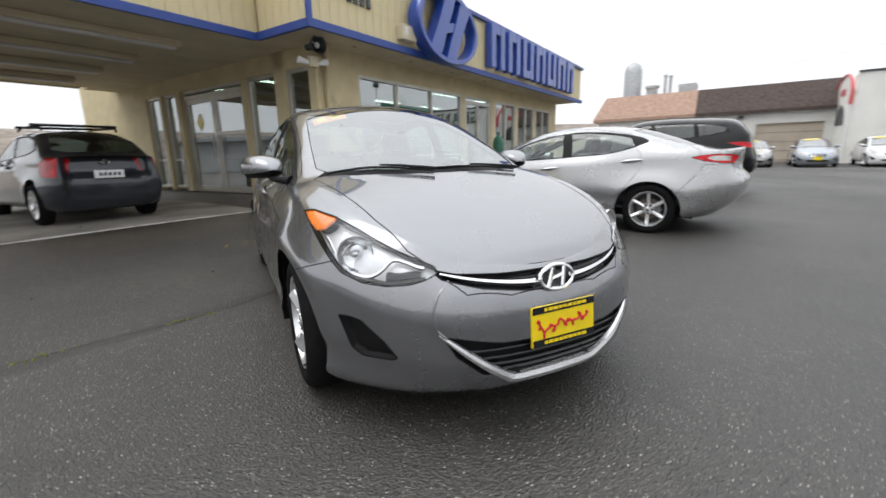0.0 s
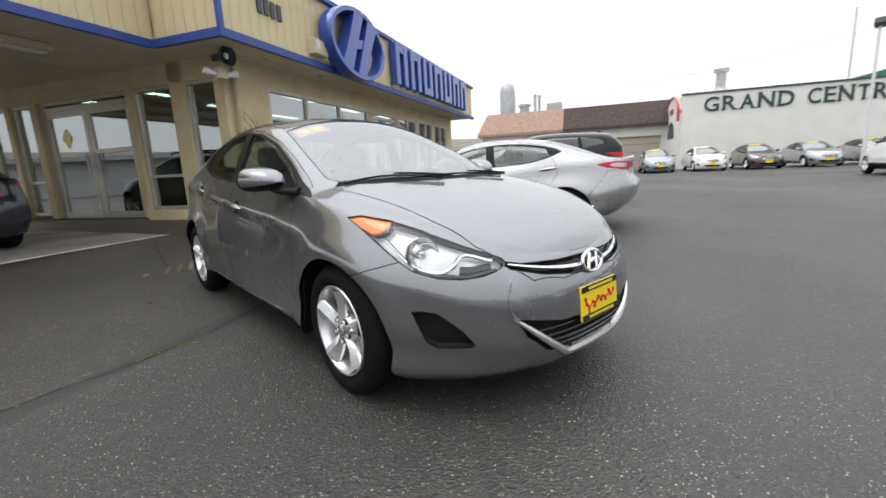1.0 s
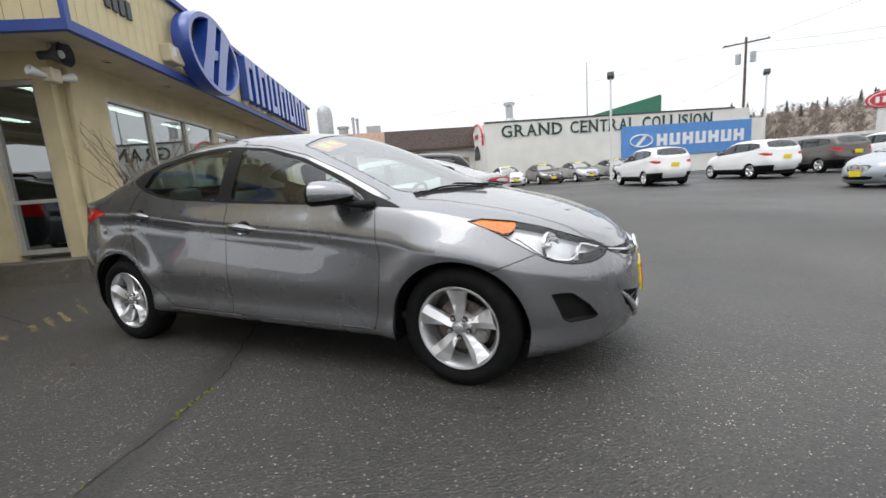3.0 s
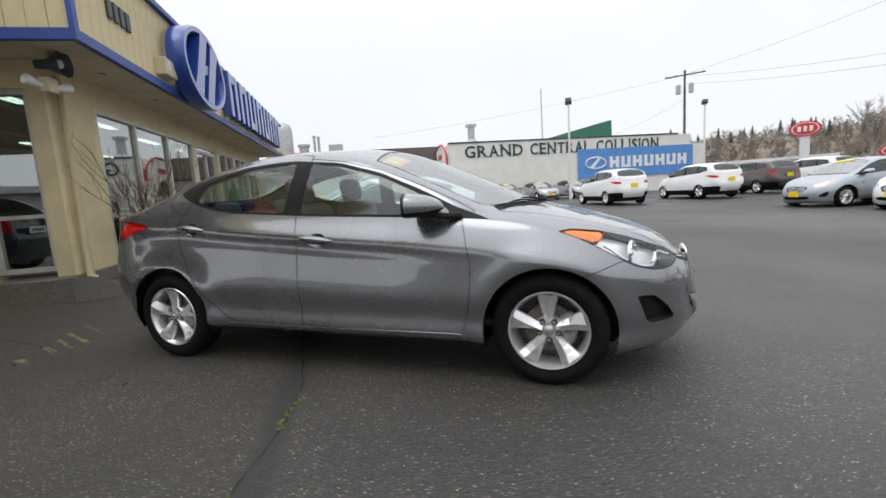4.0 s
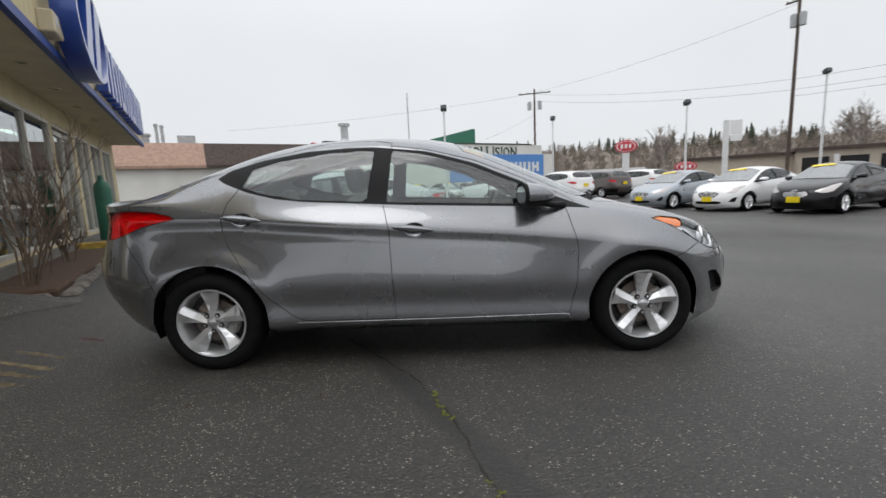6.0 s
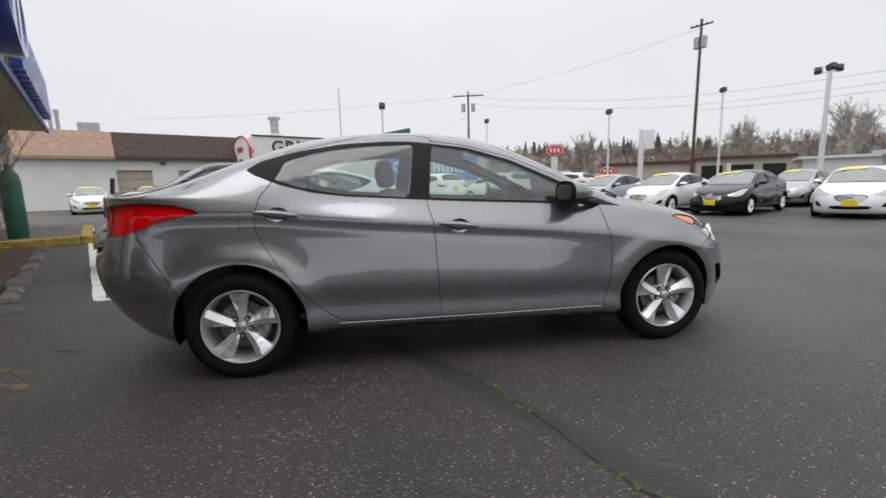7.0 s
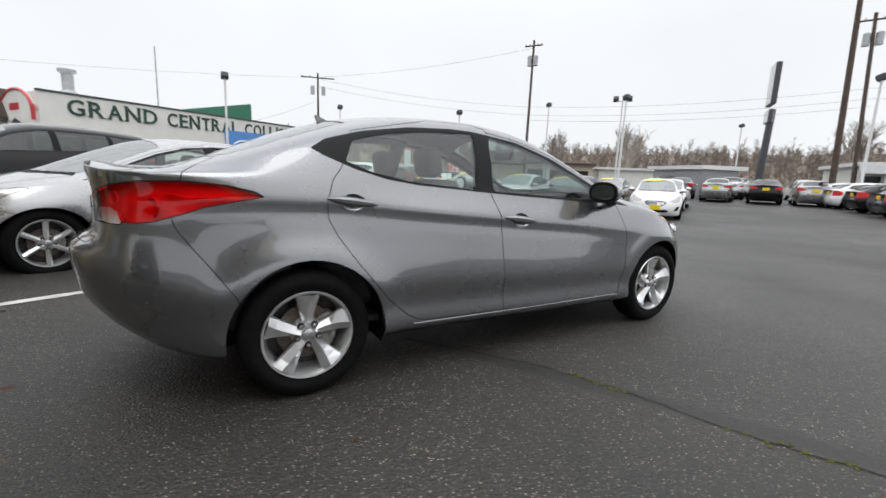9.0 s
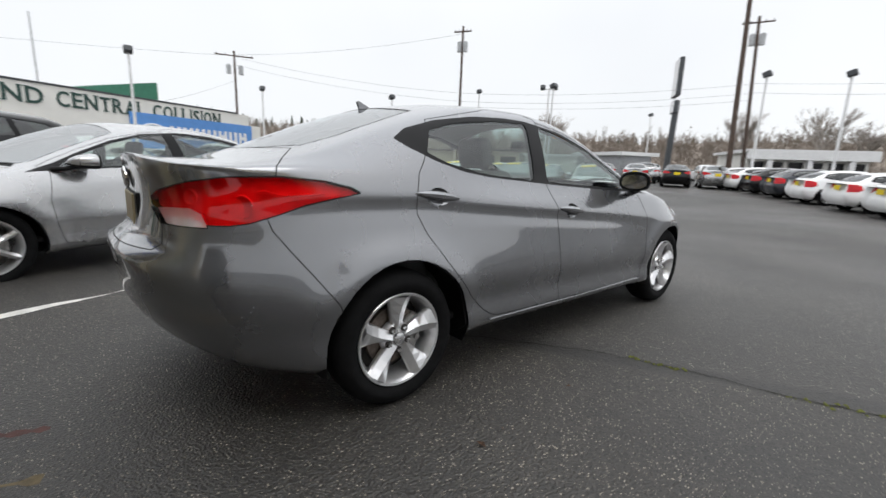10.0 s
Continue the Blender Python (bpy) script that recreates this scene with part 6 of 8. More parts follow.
for b0, b1 in ((3.10, 4.26), (4.28, 5.44)):
    fr += [(0.96, 1.02, b0, b0 + 0.09, FL, 2.46), (0.96, 1.02, b1 - 0.09, b1, FL, 2.46), (0.96, 1.02, b0 + 0.09, b1 - 0.09, FL, FL + 0.12), (0.96, 1.02, b0 + 0.09, b1 - 0.09, 2.36, 2.46)]
dr = window_unit("door_2", fr, [(0.986, 0.994, 3.19, 4.17, FL + 0.12, 2.36), (0.986, 0.994, 4.37, 5.35, FL + 0.12, 2.36), (0.986, 0.994, 3.10, 5.44, 2.54, 2.6)], "glazed aluminium double entrance doors")
for q in ((0.90, 0.93, 4.14, 4.17, 1.2, 1.65), (0.90, 0.93, 4.37, 4.40, 1.2, 1.65)):
    bpart("door_handle", [q], M["steel"], dr, "", 0.006)
bpart("frame_rail", [(0.955, 1.025, 3.19, 4.17, 1.62, 1.70)], M["alu"], dr)


def flat_sign(name, m, outline, material, label, thick=0.01):
    t = thing(name, m, label, "sign")
    bm = bmesh.new()
    prism(bm, outline, (0, 1, 0), (0, 0, 1), 0, thick, (1, 0, 0))
    bmesh.ops.recalc_face_normals(bm, faces=bm.faces)
    part("panel", bm, material, t)
    return t


flat_sign("door_notice", BM @ pose(0.975, 4.95, 1.95, 0, 0, 0), [(-0.14, 0), (0, -0.20), (0.14, 0), (0, 0.20)], M["yellow"], "yellow diamond notice stuck on the door glass", 0.004)
flat_sign("window_poster", BM @ pose(2.15, 0.90, 0.6, 0, 0, -90), [(-0.85, 0), (-0.15, 0), (-0.12, 1.1), (-0.3, 1.55), (-0.6, 1.6), (-0.82, 1.2)], M["banner"], "pale blue painted poster inside the window", 0.004)
# ceiling lights inside
light_proto = None
for a, b in ((2.2, 2.2), (2.2, 4.2), (2.2, 6.2), (4.8, 2.2), (4.8, 4.6), (7.4, 2.4), (7.4, 4.8), (10.0, 2.4), (10.0, 4.8)):
    if light_proto is None:
        light_proto = thing("ceiling_light", BM @ pose(a, b, 2.93), "white fluorescent ceiling light, lit", "light", "showroom lights")
        bm = bmesh.new()
        box(bm, -0.65, 0.65, -0.10, 0.10, 0.0, 0.05, 0.01)
        part("frame", bm, M["white_metal"], light_proto)
        bm = bmesh.new()
        box(bm, -0.6, 0.6, -0.08, 0.08, -0.03, -0.002, 0.008)
        part("diffuser", bm, M["lamp_glow"], light_proto)
    else:
        copy_thing(light_proto, BM @ pose(a, b, 2.93))
# unlit battens under the canopy
proto = None
for b in (2.4, 4.0, 5.6, 7.2):
    m = BM @ pose(-3.95, b, 2.99)
    if proto is None:
        proto = thing("canopy_batten", m, "long unlit light fitting fixed under the canopy", "light", "canopy fittings")
        bm = bmesh.new()
        box(bm, -3.4, 3.4, -0.14, 0.14, -0.10, 0.0, 0.02)
        part("housing", bm, M["cream_soffit"], proto)
        bm = bmesh.new()
        box(bm, -3.35, 3.35, -0.07, 0.07, -0.13, -0.10, 0.012)
        part("tube_cover", bm, M["white_metal"], proto)
    else:
        copy_thing(proto, m)


def desk(a, b, turn):
    d = thing("desk", BM @ pose(a, b, FL, 0, 0, turn), "dark wooden sales desk on the showroom floor", "desk")
    bm = bmesh.new()
    box(bm, -0.8, 0.8, -0.4, 0.4, 0.70, 0.74, 0.01)
    part("desktop", bm, M["interior"], d)
    for s in (-1, 1):
        bm = bmesh.new()
        box(bm, s * 0.55 - 0.2, s * 0.55 + 0.2, -0.36, 0.36, 0.0, 0.70, 0.01)
        part("pedestal", bm, M["interior_dark"], d)


desk(2.6, 3.0, 20)
desk(2.4, 5.6, 95)
desk(5.4, 2.6, 0)
desk(9.0, 3.0, 10)


# the raised sign: a ring with a slanted double bar, and seven plain blocks
def wall_sign():
    s = thing("emblem_sign", BM @ pose(3.50, -0.02, 3.57), "large glossy blue oval emblem standing off the fascia", "sign")
    bm = bmesh.new()
    n, rows = 56, []
    for k in range(n):
        t = 2 * math.pi * k / n
        c, sn = math.cos(t), math.sin(t)
        rows.append([bm.verts.new((0.88 * w * c, d, 0.90 * h * sn)) for w, h, d in ((1.24, 0.74, -0.06), (1.26, 0.76, -0.28), (1.23, 0.74, -0.33), (1.13, 0.655, -0.33), (1.10, 0.63, -0.29), (1.10, 0.63, -0.06))])
    for i in range(n):
        a, b = rows[i], rows[(i + 1) % n]
        for j in range(6):
            bm.faces.new((a[j], b[j], b[(j + 1) % 6], a[(j + 1) % 6]))
    bmesh.ops.recalc_face_normals(bm, faces=bm.faces)
    part("ring", bm, M["blue_sign"], s, smooth=True)
    for sgn in (-1, 1):
        bm = bmesh.new()
        # a bar that leans over to the far side and sweeps out at its foot
        left = [(-0.84, -0.48), (-0.66, -0.22), (-0.50, 0.06), (-0.34, 0.36), (-0.20, 0.65)]
        right = [(0.20, 0.64), (0.06, 0.36), (-0.10, 0.06), (-0.24, -0.22), (-0.42, -0.60)]
        prism(bm, [(sgn * 0.88 * x, sgn * 0.90 * z) for x, z in left + right], (1, 0, 0), (0, 0, 1), 0.10, 0.33, (0, -1, 0))
        bmesh.ops.recalc_face_normals(bm, faces=bm.faces)
        part("slanted_bar", bm, M["blue_sign"], s)
    bm = bmesh.new()
    prism(bm, [(-0.34, -0.14), (0.0, -0.08), (0.30, 0.0), (0.36, 0.16), (0.02, 0.10), (-0.30, 0.02)], (1, 0, 0), (0, 0, 1), 0.12, 0.31, (0, -1, 0))
    bmesh.ops.recalc_face_normals(bm, faces=bm.faces)
    part("cross_bar", bm, M["blue_sign"], s)
    proto = None
    for k in range(7):
        m = BM @ pose(5.55 + 0.955 * k, 0.0, 3.16)
        if proto is None:
            proto = thing("sign_block", m, "blue raised block of the wall sign, two uprights and a bar", "sign", "sign blocks")
            for x0, x1, z0, z1 in ((0.0, 0.24, 0.0, 1.0), (0.50, 0.74, 0.0, 1.0)):
                bm = bmesh.new()
                box(bm, x0, x1, -0.20, -0.02, z0, z1, 0.012)
                part("upright", bm, M["blue_sign"], proto)
            bm = bmesh.new()
            box(bm, 0.24, 0.50, -0.195, -0.02, 0.78, 0.985, 0.01)
            part("bar", bm, M["blue_sign"], proto)
        else:
            c = copy_thing(proto, m)
            if k in (2, 4):
                c.matrix_basis = m @ pose(0.74, 0, 1.0, 0, 180, 0)


wall_sign()


def number_bars():
    s = thing("number_plate_bars", BM @ pose(0.95, 0.012, 3.50), "four dark bars on the cream fascia", "sign")
    for k in range(4):
        bm = bmesh.new()
        box(bm, 0.15 * k, 0.15 * k + 0.10, -0.03, 0.0, 0.0, 0.24, 0.006)
        part("bar", bm, M["dark_steel"], s)


number_bars()


def junction_box():
    s = thing("junction_box", BM @ pose(2.18, 0.0, 3.16), "cream metal box fixed to the fascia beside the emblem", "box")
    bm = bmesh.new()
    box(bm, 0, 0.40, -0.15, 0.02, 0, 0.26, 0.015)
    part("casing", bm, M["cream_soffit"], s)
    bm = bmesh.new()
    box(bm, 0.05, 0.14, -0.160, -0.15, 0.08, 0.22, 0.005)
    part("cover", bm, M["white_metal"], s)


junction_box()


def corner_lamps():
    s = thing("horn_speaker", BM @ pose(0.66, 0.55, 2.86), "gray horn speaker fixed under the soffit at the corner", "speaker")
    bm = bmesh.new()
    lathe(bm, [(0.15, -0.16), (0.145, -0.15), (0.10, -0.06), (0.055, 0.02), (0.05, 0.14), (0.001, 0.15)], 24, "y")
    part("horn", bm, M["dark_steel"], s, smooth=True)
    bm = bmesh.new()
    lathe(bm, [(0.05, -0.10), (0.045, -0.12), (0.001, -0.13)], 16, "y")
    part("driver", bm, M["white_metal"], s, smooth=True)
    bm = bmesh.new()
    box(bm, -0.02, 0.02, -0.02, 0.02, 0.04, 0.14, 0.004)
    part("bracket", bm, M["alu"], s)
    f = thing("floodlight", BM @ pose(0.70, 0.62, 2.60), "pair of white spotlights on a bracket below the speaker", "light")
    bm = bmesh.new()
    box(bm, -0.08, 0.08, -0.06, 0.06, -0.05, 0.12, 0.01)
    part("junction", bm, M["cream_soffit"], f)
    for sgn in (-1, 1):
        bm = bmesh.new()
        lathe(bm, [(0.001, 0.07), (0.028, 0.07), (0.036, 0.11), (0.060, 0.25), (0.056, 0.26), (0.001, 0.22)], 16, "x", pose(0, 0, 0, 0, -12, 90 + sgn * 90 - 20))
        part("lamp_head", bm, M["white_metal"], f, smooth=True)
    p = thing("downpipe", BM @ pose(1.06, 0.72, 0.25), "cream painted downpipe on the corner of the wall", "pipe")
    bm = bmesh.new()
    tube(bm, [(0, 0, 0.05), (0, 0, 2.55), (0, -0.08, 2.72)], 0.045, 10)
    part("pipe", bm, M["cream"], p, smooth=True)
    bm = bmesh.new()
    box(bm, -0.07, 0.07, -0.05, 0.09, 0.0, 0.06, 0.01)
    part("shoe", bm, M["cream"], p)


corner_lamps()


# planting bed with its stone edging and a bare shrub
def planter():
    t = thing("planter_bed", Matrix(), "mulched planting bed along the wall with a stone edging", "planter")
    bpart("soil", [(1.15, 5.7, 0.02, 0.8, -0.1, 0.19)], M["mulch"], t, "brown bark mulch", 0.03)
    a = 1.1
    rnd = random.Random(4)
    while a < 5.7:
        w = rnd.uniform(0.34, 0.5)
        bpart("edging_stone", [(a, a + w - 0.015, -0.16, 0.03 + rnd.uniform(-0.02, 0.02), -0.2, 0.15 + rnd.uniform(-0.03, 0.03))], M["edging_rock"], t, "", 0.04)
        a += w
    b = 0.05
    while b < 0.75:
        w = rnd.uniform(0.24, 0.34)
        bpart("edging_stone", [(0.98, 1.14, b, b + w - 0.015, -0.2, 0.16 + rnd.uniform(-0.03, 0.03))], M["edging_rock"], t, "", 0.04)
        b += w


planter()


def twigs(bm, p, d, length, r, depth, rnd, sides=5, thin=0.64):
    q = p + d * length
    mid = (p + q) / 2 + Vector((rnd.uniform(-1, 1), rnd.uniform(-1, 1), rnd.uniform(-0.3, 0.6))) * length * 0.06
    tube(bm, [p, mid, q], [r, r * 0.85, r * 0.65], sides, caps=False)
    if depth == 0:
        return
    for k in range(rnd.choice((2, 3, 3))):
        s = rnd.uniform(0.45, 1.0)
        nd = (d + Vector((rnd.uniform(-1, 1), rnd.uniform(-1, 1), rnd.uniform(-0.15, 0.75))) * 0.62).normalized()
        twigs(bm, p + (q - p) * s, nd, length * rnd.uniform(0.55, 0.82), r * thin, depth - 1, rnd, max(3, sides - 1), thin)


def shrub(a, b, h, seed, name="bare_shrub", label="leafless shrub with thin brown twigs in the planting bed"):
    s = thing(name, BM @ pose(a, b, 0.16), label, "shrub")
    rnd = random.Random(seed)
    for k in range(6):
        bm = bmesh.new()
        twigs(bm, Vector((rnd.uniform(-0.08, 0.08), rnd.uniform(-0.08, 0.08), 0)), Vector((rnd.uniform(-0.45, 0.45), rnd.uniform(-0.45, 0.3), 1)).normalized(), h * rnd.uniform(0.36, 0.5), 0.013, 4, rnd, 4)
        part("stem", bm, M["twig"], s)


shrub(1.62, 0.35, 1.95, 3)
shrub(2.3, 0.4, 1.25, 8)
shrub(3.9, 0.45, 0.7, 9)


# yellow kerb, dark post and a green bottle by the far end of the wall
structure("kerb", [(6.1, 9.8, -0.75, -0.55, -0.1, 0.30)], M["kerb_yellow"], "worn yellow painted kerb", "kerb", 0.02)
structure("kerb", [(6.1, 6.28, -0.55, 0.8, -0.1, 0.30)], M["kerb_yellow"], "worn yellow painted kerb", "kerb", 0.02)
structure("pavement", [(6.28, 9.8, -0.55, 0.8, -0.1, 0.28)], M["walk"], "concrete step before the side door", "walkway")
p = thing("bollard", BM @ pose(6.55, -1.05, ground_z(-5.8, 6.3)) @ pose(0, 0, 0, 6, -8, 0), "thin dark leaning metal post with a square plate", "post")
bm = bmesh.new()
tube(bm, [(0, 0, 0), (0, 0, 1.25)], 0.04, 8)
part("pole", bm, M["dark_steel"], p)
bm = bmesh.new()
box(bm, -0.02, 0.02, -0.14, 0.14, 0.45, 0.75, 0.01)
part("plate", bm, M["dark_steel"], p)
p = thing("gas_bottle", BM @ pose(7.0, 0.35, 0.28), "tall green gas bottle by the wall", "bottle")
bm = bmesh.new()
lathe(bm, [(0.001, 0.0), (0.15, 0.0), (0.16, 0.03), (0.16, 1.1), (0.13, 1.22), (0.05, 1.3), (0.04, 1.4), (0.001, 1.4)], 20, "z")
part("cylinder", bm, M["green_metal"], p, smooth=True)


# ---- marks on the asphalt ----
def strip(name, pts, width, material, label, kind="structure", seed=1, ragged=0.0, z=0.004, category="marking"):
    rnd = random.Random(seed)
    bm = bmesh.new()
    prev = None
    for i, (x, y) in enumerate(pts):
        a, b = pts[max(0, i - 1)], pts[min(len(pts) - 1, i + 1)]
        d = Vector((b[0] - a[0], b[1] - a[1], 0)).normalized()
        s = Vector((-d.y, d.x, 0))
        w = width * (1 + rnd.uniform(-ragged, ragged)) / 2
        pair = [bm.verts.new((x + s.x * w * k, y + s.y * w * k, ground_z(x, y) + z)) for k in (-1, 1)]
        if prev:
            bm.faces.new((prev[0], pair[0], pair[1], prev[1]))
        prev = pair
    return tagged(part(name, bm, material), label, category, kind=kind)


def run(p, q, n):
    return [(p[0] + (q[0] - p[0]) * k / n, p[1] + (q[1] - p[1]) * k / n) for k in range(n + 1)]


strip("parking_line", run((-3.45, -5.0), (-5.42, -0.48), 28), 0.14, M["white_paintmark"], "worn white parking line", ragged=0.15)
strip("parking_line", run((-3.27, 1.20), (-1.0, 2.62), 30), 0.10, M["white_paintmark"], "worn white parking line", ragged=0.15)
strip("parking_line", run((-3.25, 1.22), (-6.0, 5.95), 24), 0.10, M["white_paintmark"], "worn white parking line", ragged=0.15)
for k, (x, y, w) in enumerate(((-2.36, -1.22, 0.07), (-2.47, -0.99, 0.05), (-2.58, -0.84, 0.045), (-2.66, -0.70, 0.05), (-2.76, -0.50, 0.04))):
    strip("faded_marking", run((x - 0.27, y + 0.07), (x + 0.18, y - 0.05), 16), w * 0.85, M["yellow_paintmark"], "faded remnant of a yellow marking", seed=k, ragged=0.8)
strip("faded_marking", run((-2.78, -0.16), (-2.57, -0.21), 8), 0.05, M["red_stain"], "faded remnant of a red marking", seed=7, ragged=0.7)


def drive_slab():
    """Stained concrete under the canopy, beyond the white line."""
    bm = bmesh.new()
    p, q = Vector((-3.40, -5.2)), Vector((-5.62, -0.08))
    d = (q - p).normalized()
    out = Vector((-d.y, d.x))
    rows = []
    for i in range(15):
        row = []
        for j in range(11):
            w = p + (q - p) * (i / 14 * 1.0) + out * (0.06 + 6.5 * j / 10)
            row.append(bm.verts.new((w.x, w.y, ground_z(w.x, w.y) + 0.003)))
        rows.append(row)
    for a, b in zip(rows, rows[1:]):
        for j in range(10):
            bm.faces.new((a[j], b[j], b[j + 1], a[j + 1]))
    bmesh.ops.recalc_face_normals(bm, faces=bm.faces)
    if sum(f.normal.z for f in bm.faces) < 0:
        bmesh.ops.reverse_faces(bm, faces=bm.faces)
    tagged(part("pavement", bm, M["drive"]), "stained brown-gray concrete under the canopy", "pavement", kind="structure")


drive_slab()


def crack(pts, width, seed, mossy):
    rnd = random.Random(seed)
    line = []
    for (x0, y0), (x1, y1) in zip(pts, pts[1:]):
        n = max(2, int(math.hypot(x1 - x0, y1 - y0) / 0.06))
        for k in range(n):
            t = k / n
            line.append((x0 + (x1 - x0) * t + rnd.gauss(0, 0.008), y0 + (y1 - y0) * t + rnd.gauss(0, 0.008)))
    strip("pavement_crack", line, width, M["crack"], "dark crack across the asphalt", seed=seed, ragged=0.6, z=0.003, category="crack")
    if mossy:
        bm = bmesh.new()
        for x, y in line:
            k = noise.noise(Vector((x * 2.2, y * 2.2, 3.0)))
            if y > -1.25 or k < -0.35 or rnd.random() < 0.12:
                continue
            for _ in range(4 + int(12 * max(0, k))):
                px, py = x + rnd.gauss(0, 0.013), y + rnd.gauss(0, 0.018)
                r = rnd.uniform(0.006, 0.016)
                vs = [bm.verts.new((px + r * math.cos(a), py + r * math.sin(a), ground_z(px, py) + 0.002)) for a in (0, 1.57, 3.14, 4.71)]
                top = bm.verts.new((px, py, ground_z(px, py) + r * 0.9))
                for i in range(4):
                    bm.faces.new((vs[i], vs[(i + 1) % 4], top))
        tagged(part("moss_tufts", bm, M["moss"]), "yellow-green moss growing in the crack", "moss", kind="stuff")


crack([(-0.62, -0.35), (-0.13, -1.02), (0.03, -1.30), (0.12, -1.52), (0.23, -1.92), (0.33, -2.17), (0.43, -2.38), (0.75, -3.1), (1.2, -4.3)], 0.008, 5, True)
crack([(-4.6, -0.8), (-2.4, -0.95)], 0.008, 6, False)


def loose_leaves():
    rnd = random.Random(21)
    bm = bmesh.new()
    for _ in range(40):
        x, y = rnd.uniform(-5, 0), rnd.uniform(-3.6, 1.2)
        a, r = rnd.uniform(0, 6.3), rnd.uniform(0.008, 0.018)
        z = ground_z(x, y)
        vs = [bm.verts.new((x + r * k * math.cos(a + o), y + r * k * math.sin(a + o), z + h)) for o, k, h in ((0, 1.6, 0.004), (1.4, 0.7, 0.012), (3.14, 1.3, 0.006), (4.7, 0.7, 0.014))]
        bm.faces.new(vs)
    tagged(part("fallen_leaves", bm, M["mulch"]), "scattered small brown leaves on the asphalt", "leaves", kind="stuff")


loose_leaves()

# ---- the cars ----
hero = hero_car()
lot_car("sedan", TOURER, M["paint_silver"], pose(-2.08, 3.89, ground_z(-2.08, 3.89) + 0.015, 0, 0, 206.6), "silver four-door sedan with six-spoke wheels, parked beside the gray sedan", (1.064, 1.034, 0.965), 1, WHEEL_SIX, "f")
acc = lot_car("hatchback", HATCH, M["paint_navy"], pose(-6.9, -3.72, ground_z(-6.9, -3.7), 0, 0, 209.7), "dark blue-gray three-door hatchback with a roof rack, parked under the canopy", (1, 1, 1), 1, WHEEL_SIX, "")


def hatch_extras(car):
    bm = bmesh.new()
    box(bm, -2.012, -1.995, -0.20, 0.20, 0.68, 0.80, 0.004)
    part("licence_plate", bm, M["white_sign"], car, "white licence plate")
    for k in range(5):
        bm = bmesh.new()
        box(bm, -2.016, -2.012, -0.15 + 0.062 * k, -0.15 + 0.062 * k + 0.042, 0.715, 0.765)
        part("plate_bar", bm, M["dark_steel"], car)
    for s in (-1, 1):
        bm = bmesh.new()
        tube(bm, [(-1.15, s * 0.50, 1.44), (-1.1, s * 0.50, 1.50), (0.0, s * 0.50, 1.525), (0.05, s * 0.50, 1.47)], 0.02, 8)
        part("roof_rail", bm, M["black_plastic"], car, smooth=True)
    for x in (-0.95, -0.15):
        bm = bmesh.new()
        tube(bm, [(x, -0.58, 1.53), (x, 0.58, 1.53)], 0.022, 8)
        part("rack_bar", bm, M["black_plastic"], car, smooth=True)
    ring_emblem(car, pose(-1.90, 0, 0.93, 0, 8, 180), 0.06, 0.036, 0.007, M["chrome"])


hatch_extras(acc)
FAR = (1.064, 1.034, 1.025)
proto = lot_car("sedan", LOT_SEDAN, M["paint_lightgray"], stand(10.0, 14.5, 206), "blue-gray sedan with a yellow dealer plate, in the front row", FAR, 2, WHEEL_FAR, "fr", "lot sedans", sticker=True)
LIGHTGRAY, SILVER, WHITE, BLACK, RED, NAVY, BROWN = (M["paint_" + k] for k in ("lightgray", "silver", "white", "black", "red", "navy", "brown"))


def more(p, skin, x, y, heading, label):
    c = copy_thing(p, stand(x, y, heading))
    return repaint(c, LIGHTGRAY, skin, label)


more(proto, WHITE, 11.25, 12.2, 206, "white sedan with a yellow dealer plate and window sticker")
more(proto, BLACK, 12.4, 10.0, 206, "black sedan with a yellow dealer plate and window sticker")
more(proto, WHITE, 14.4, 7.7, 213, "white sedan with a dark grille and a yellow plate")
for k, (skin, x, y, lab) in enumerate(((SILVER, 15.0, 17.0, "silver sedan in the second row"), (WHITE, 16.4, 14.7, "white sedan in the second row"), (SILVER, 17.6, 12.4, "silver sedan in the second row"), (WHITE, 18.9, 10.0, "white sedan in the second row"))):
    more(proto, skin, x, y, 206, lab)
row = [(-16.0, 23.7, WHITE), (-13.6, 25.0, BLACK), (-11.3, 26.3, SILVER), (-9.0, 27.6, LIGHTGRAY), (-6.6, 28.9, WHITE), (-4.2, 30.2, BROWN), (-1.8, 31.6, SILVER), (0.7, 33.0, SILVER), (3.1, 34.4, WHITE)]
for x, y, skin in row:
    c = copy_thing(proto, stand(x, y, 299.7))
    names = {WHITE: "white", BLACK: "black", SILVER: "silver", LIGHTGRAY: "blue-gray", BROWN: "brown-gray"}
    repaint(c, LIGHTGRAY, skin, "small %s sedan parked before the white wall" % names[skin])
suv = lot_car("suv", SUV, M["paint_white"], stand(2.75, 19.9, 113), "white crossover with black lower cladding and yellow plate", (1.03, 1.0, 1.0), 2, WHEEL_SUV, "r", "lot crossovers")
copy_thing(suv, stand(6.95, 21.75, 114))
for x, y, skin, lab in ((10.0, 24.0, BROWN, "dark brown crossover parked beside a white one"), (13.2, 25.6, WHITE, "white crossover parked in the far row"), (16.2, 27.4, RED, "dark red crossover parked in the far row")):
    repaint(copy_thing(suv, stand(x, y, 114)), M["paint_white"], skin, lab)
repaint(copy_thing(suv, stand(-4.5, 8.9, 206.6)), M["paint_white"], BLACK, "black crossover parked beside the silver sedan")
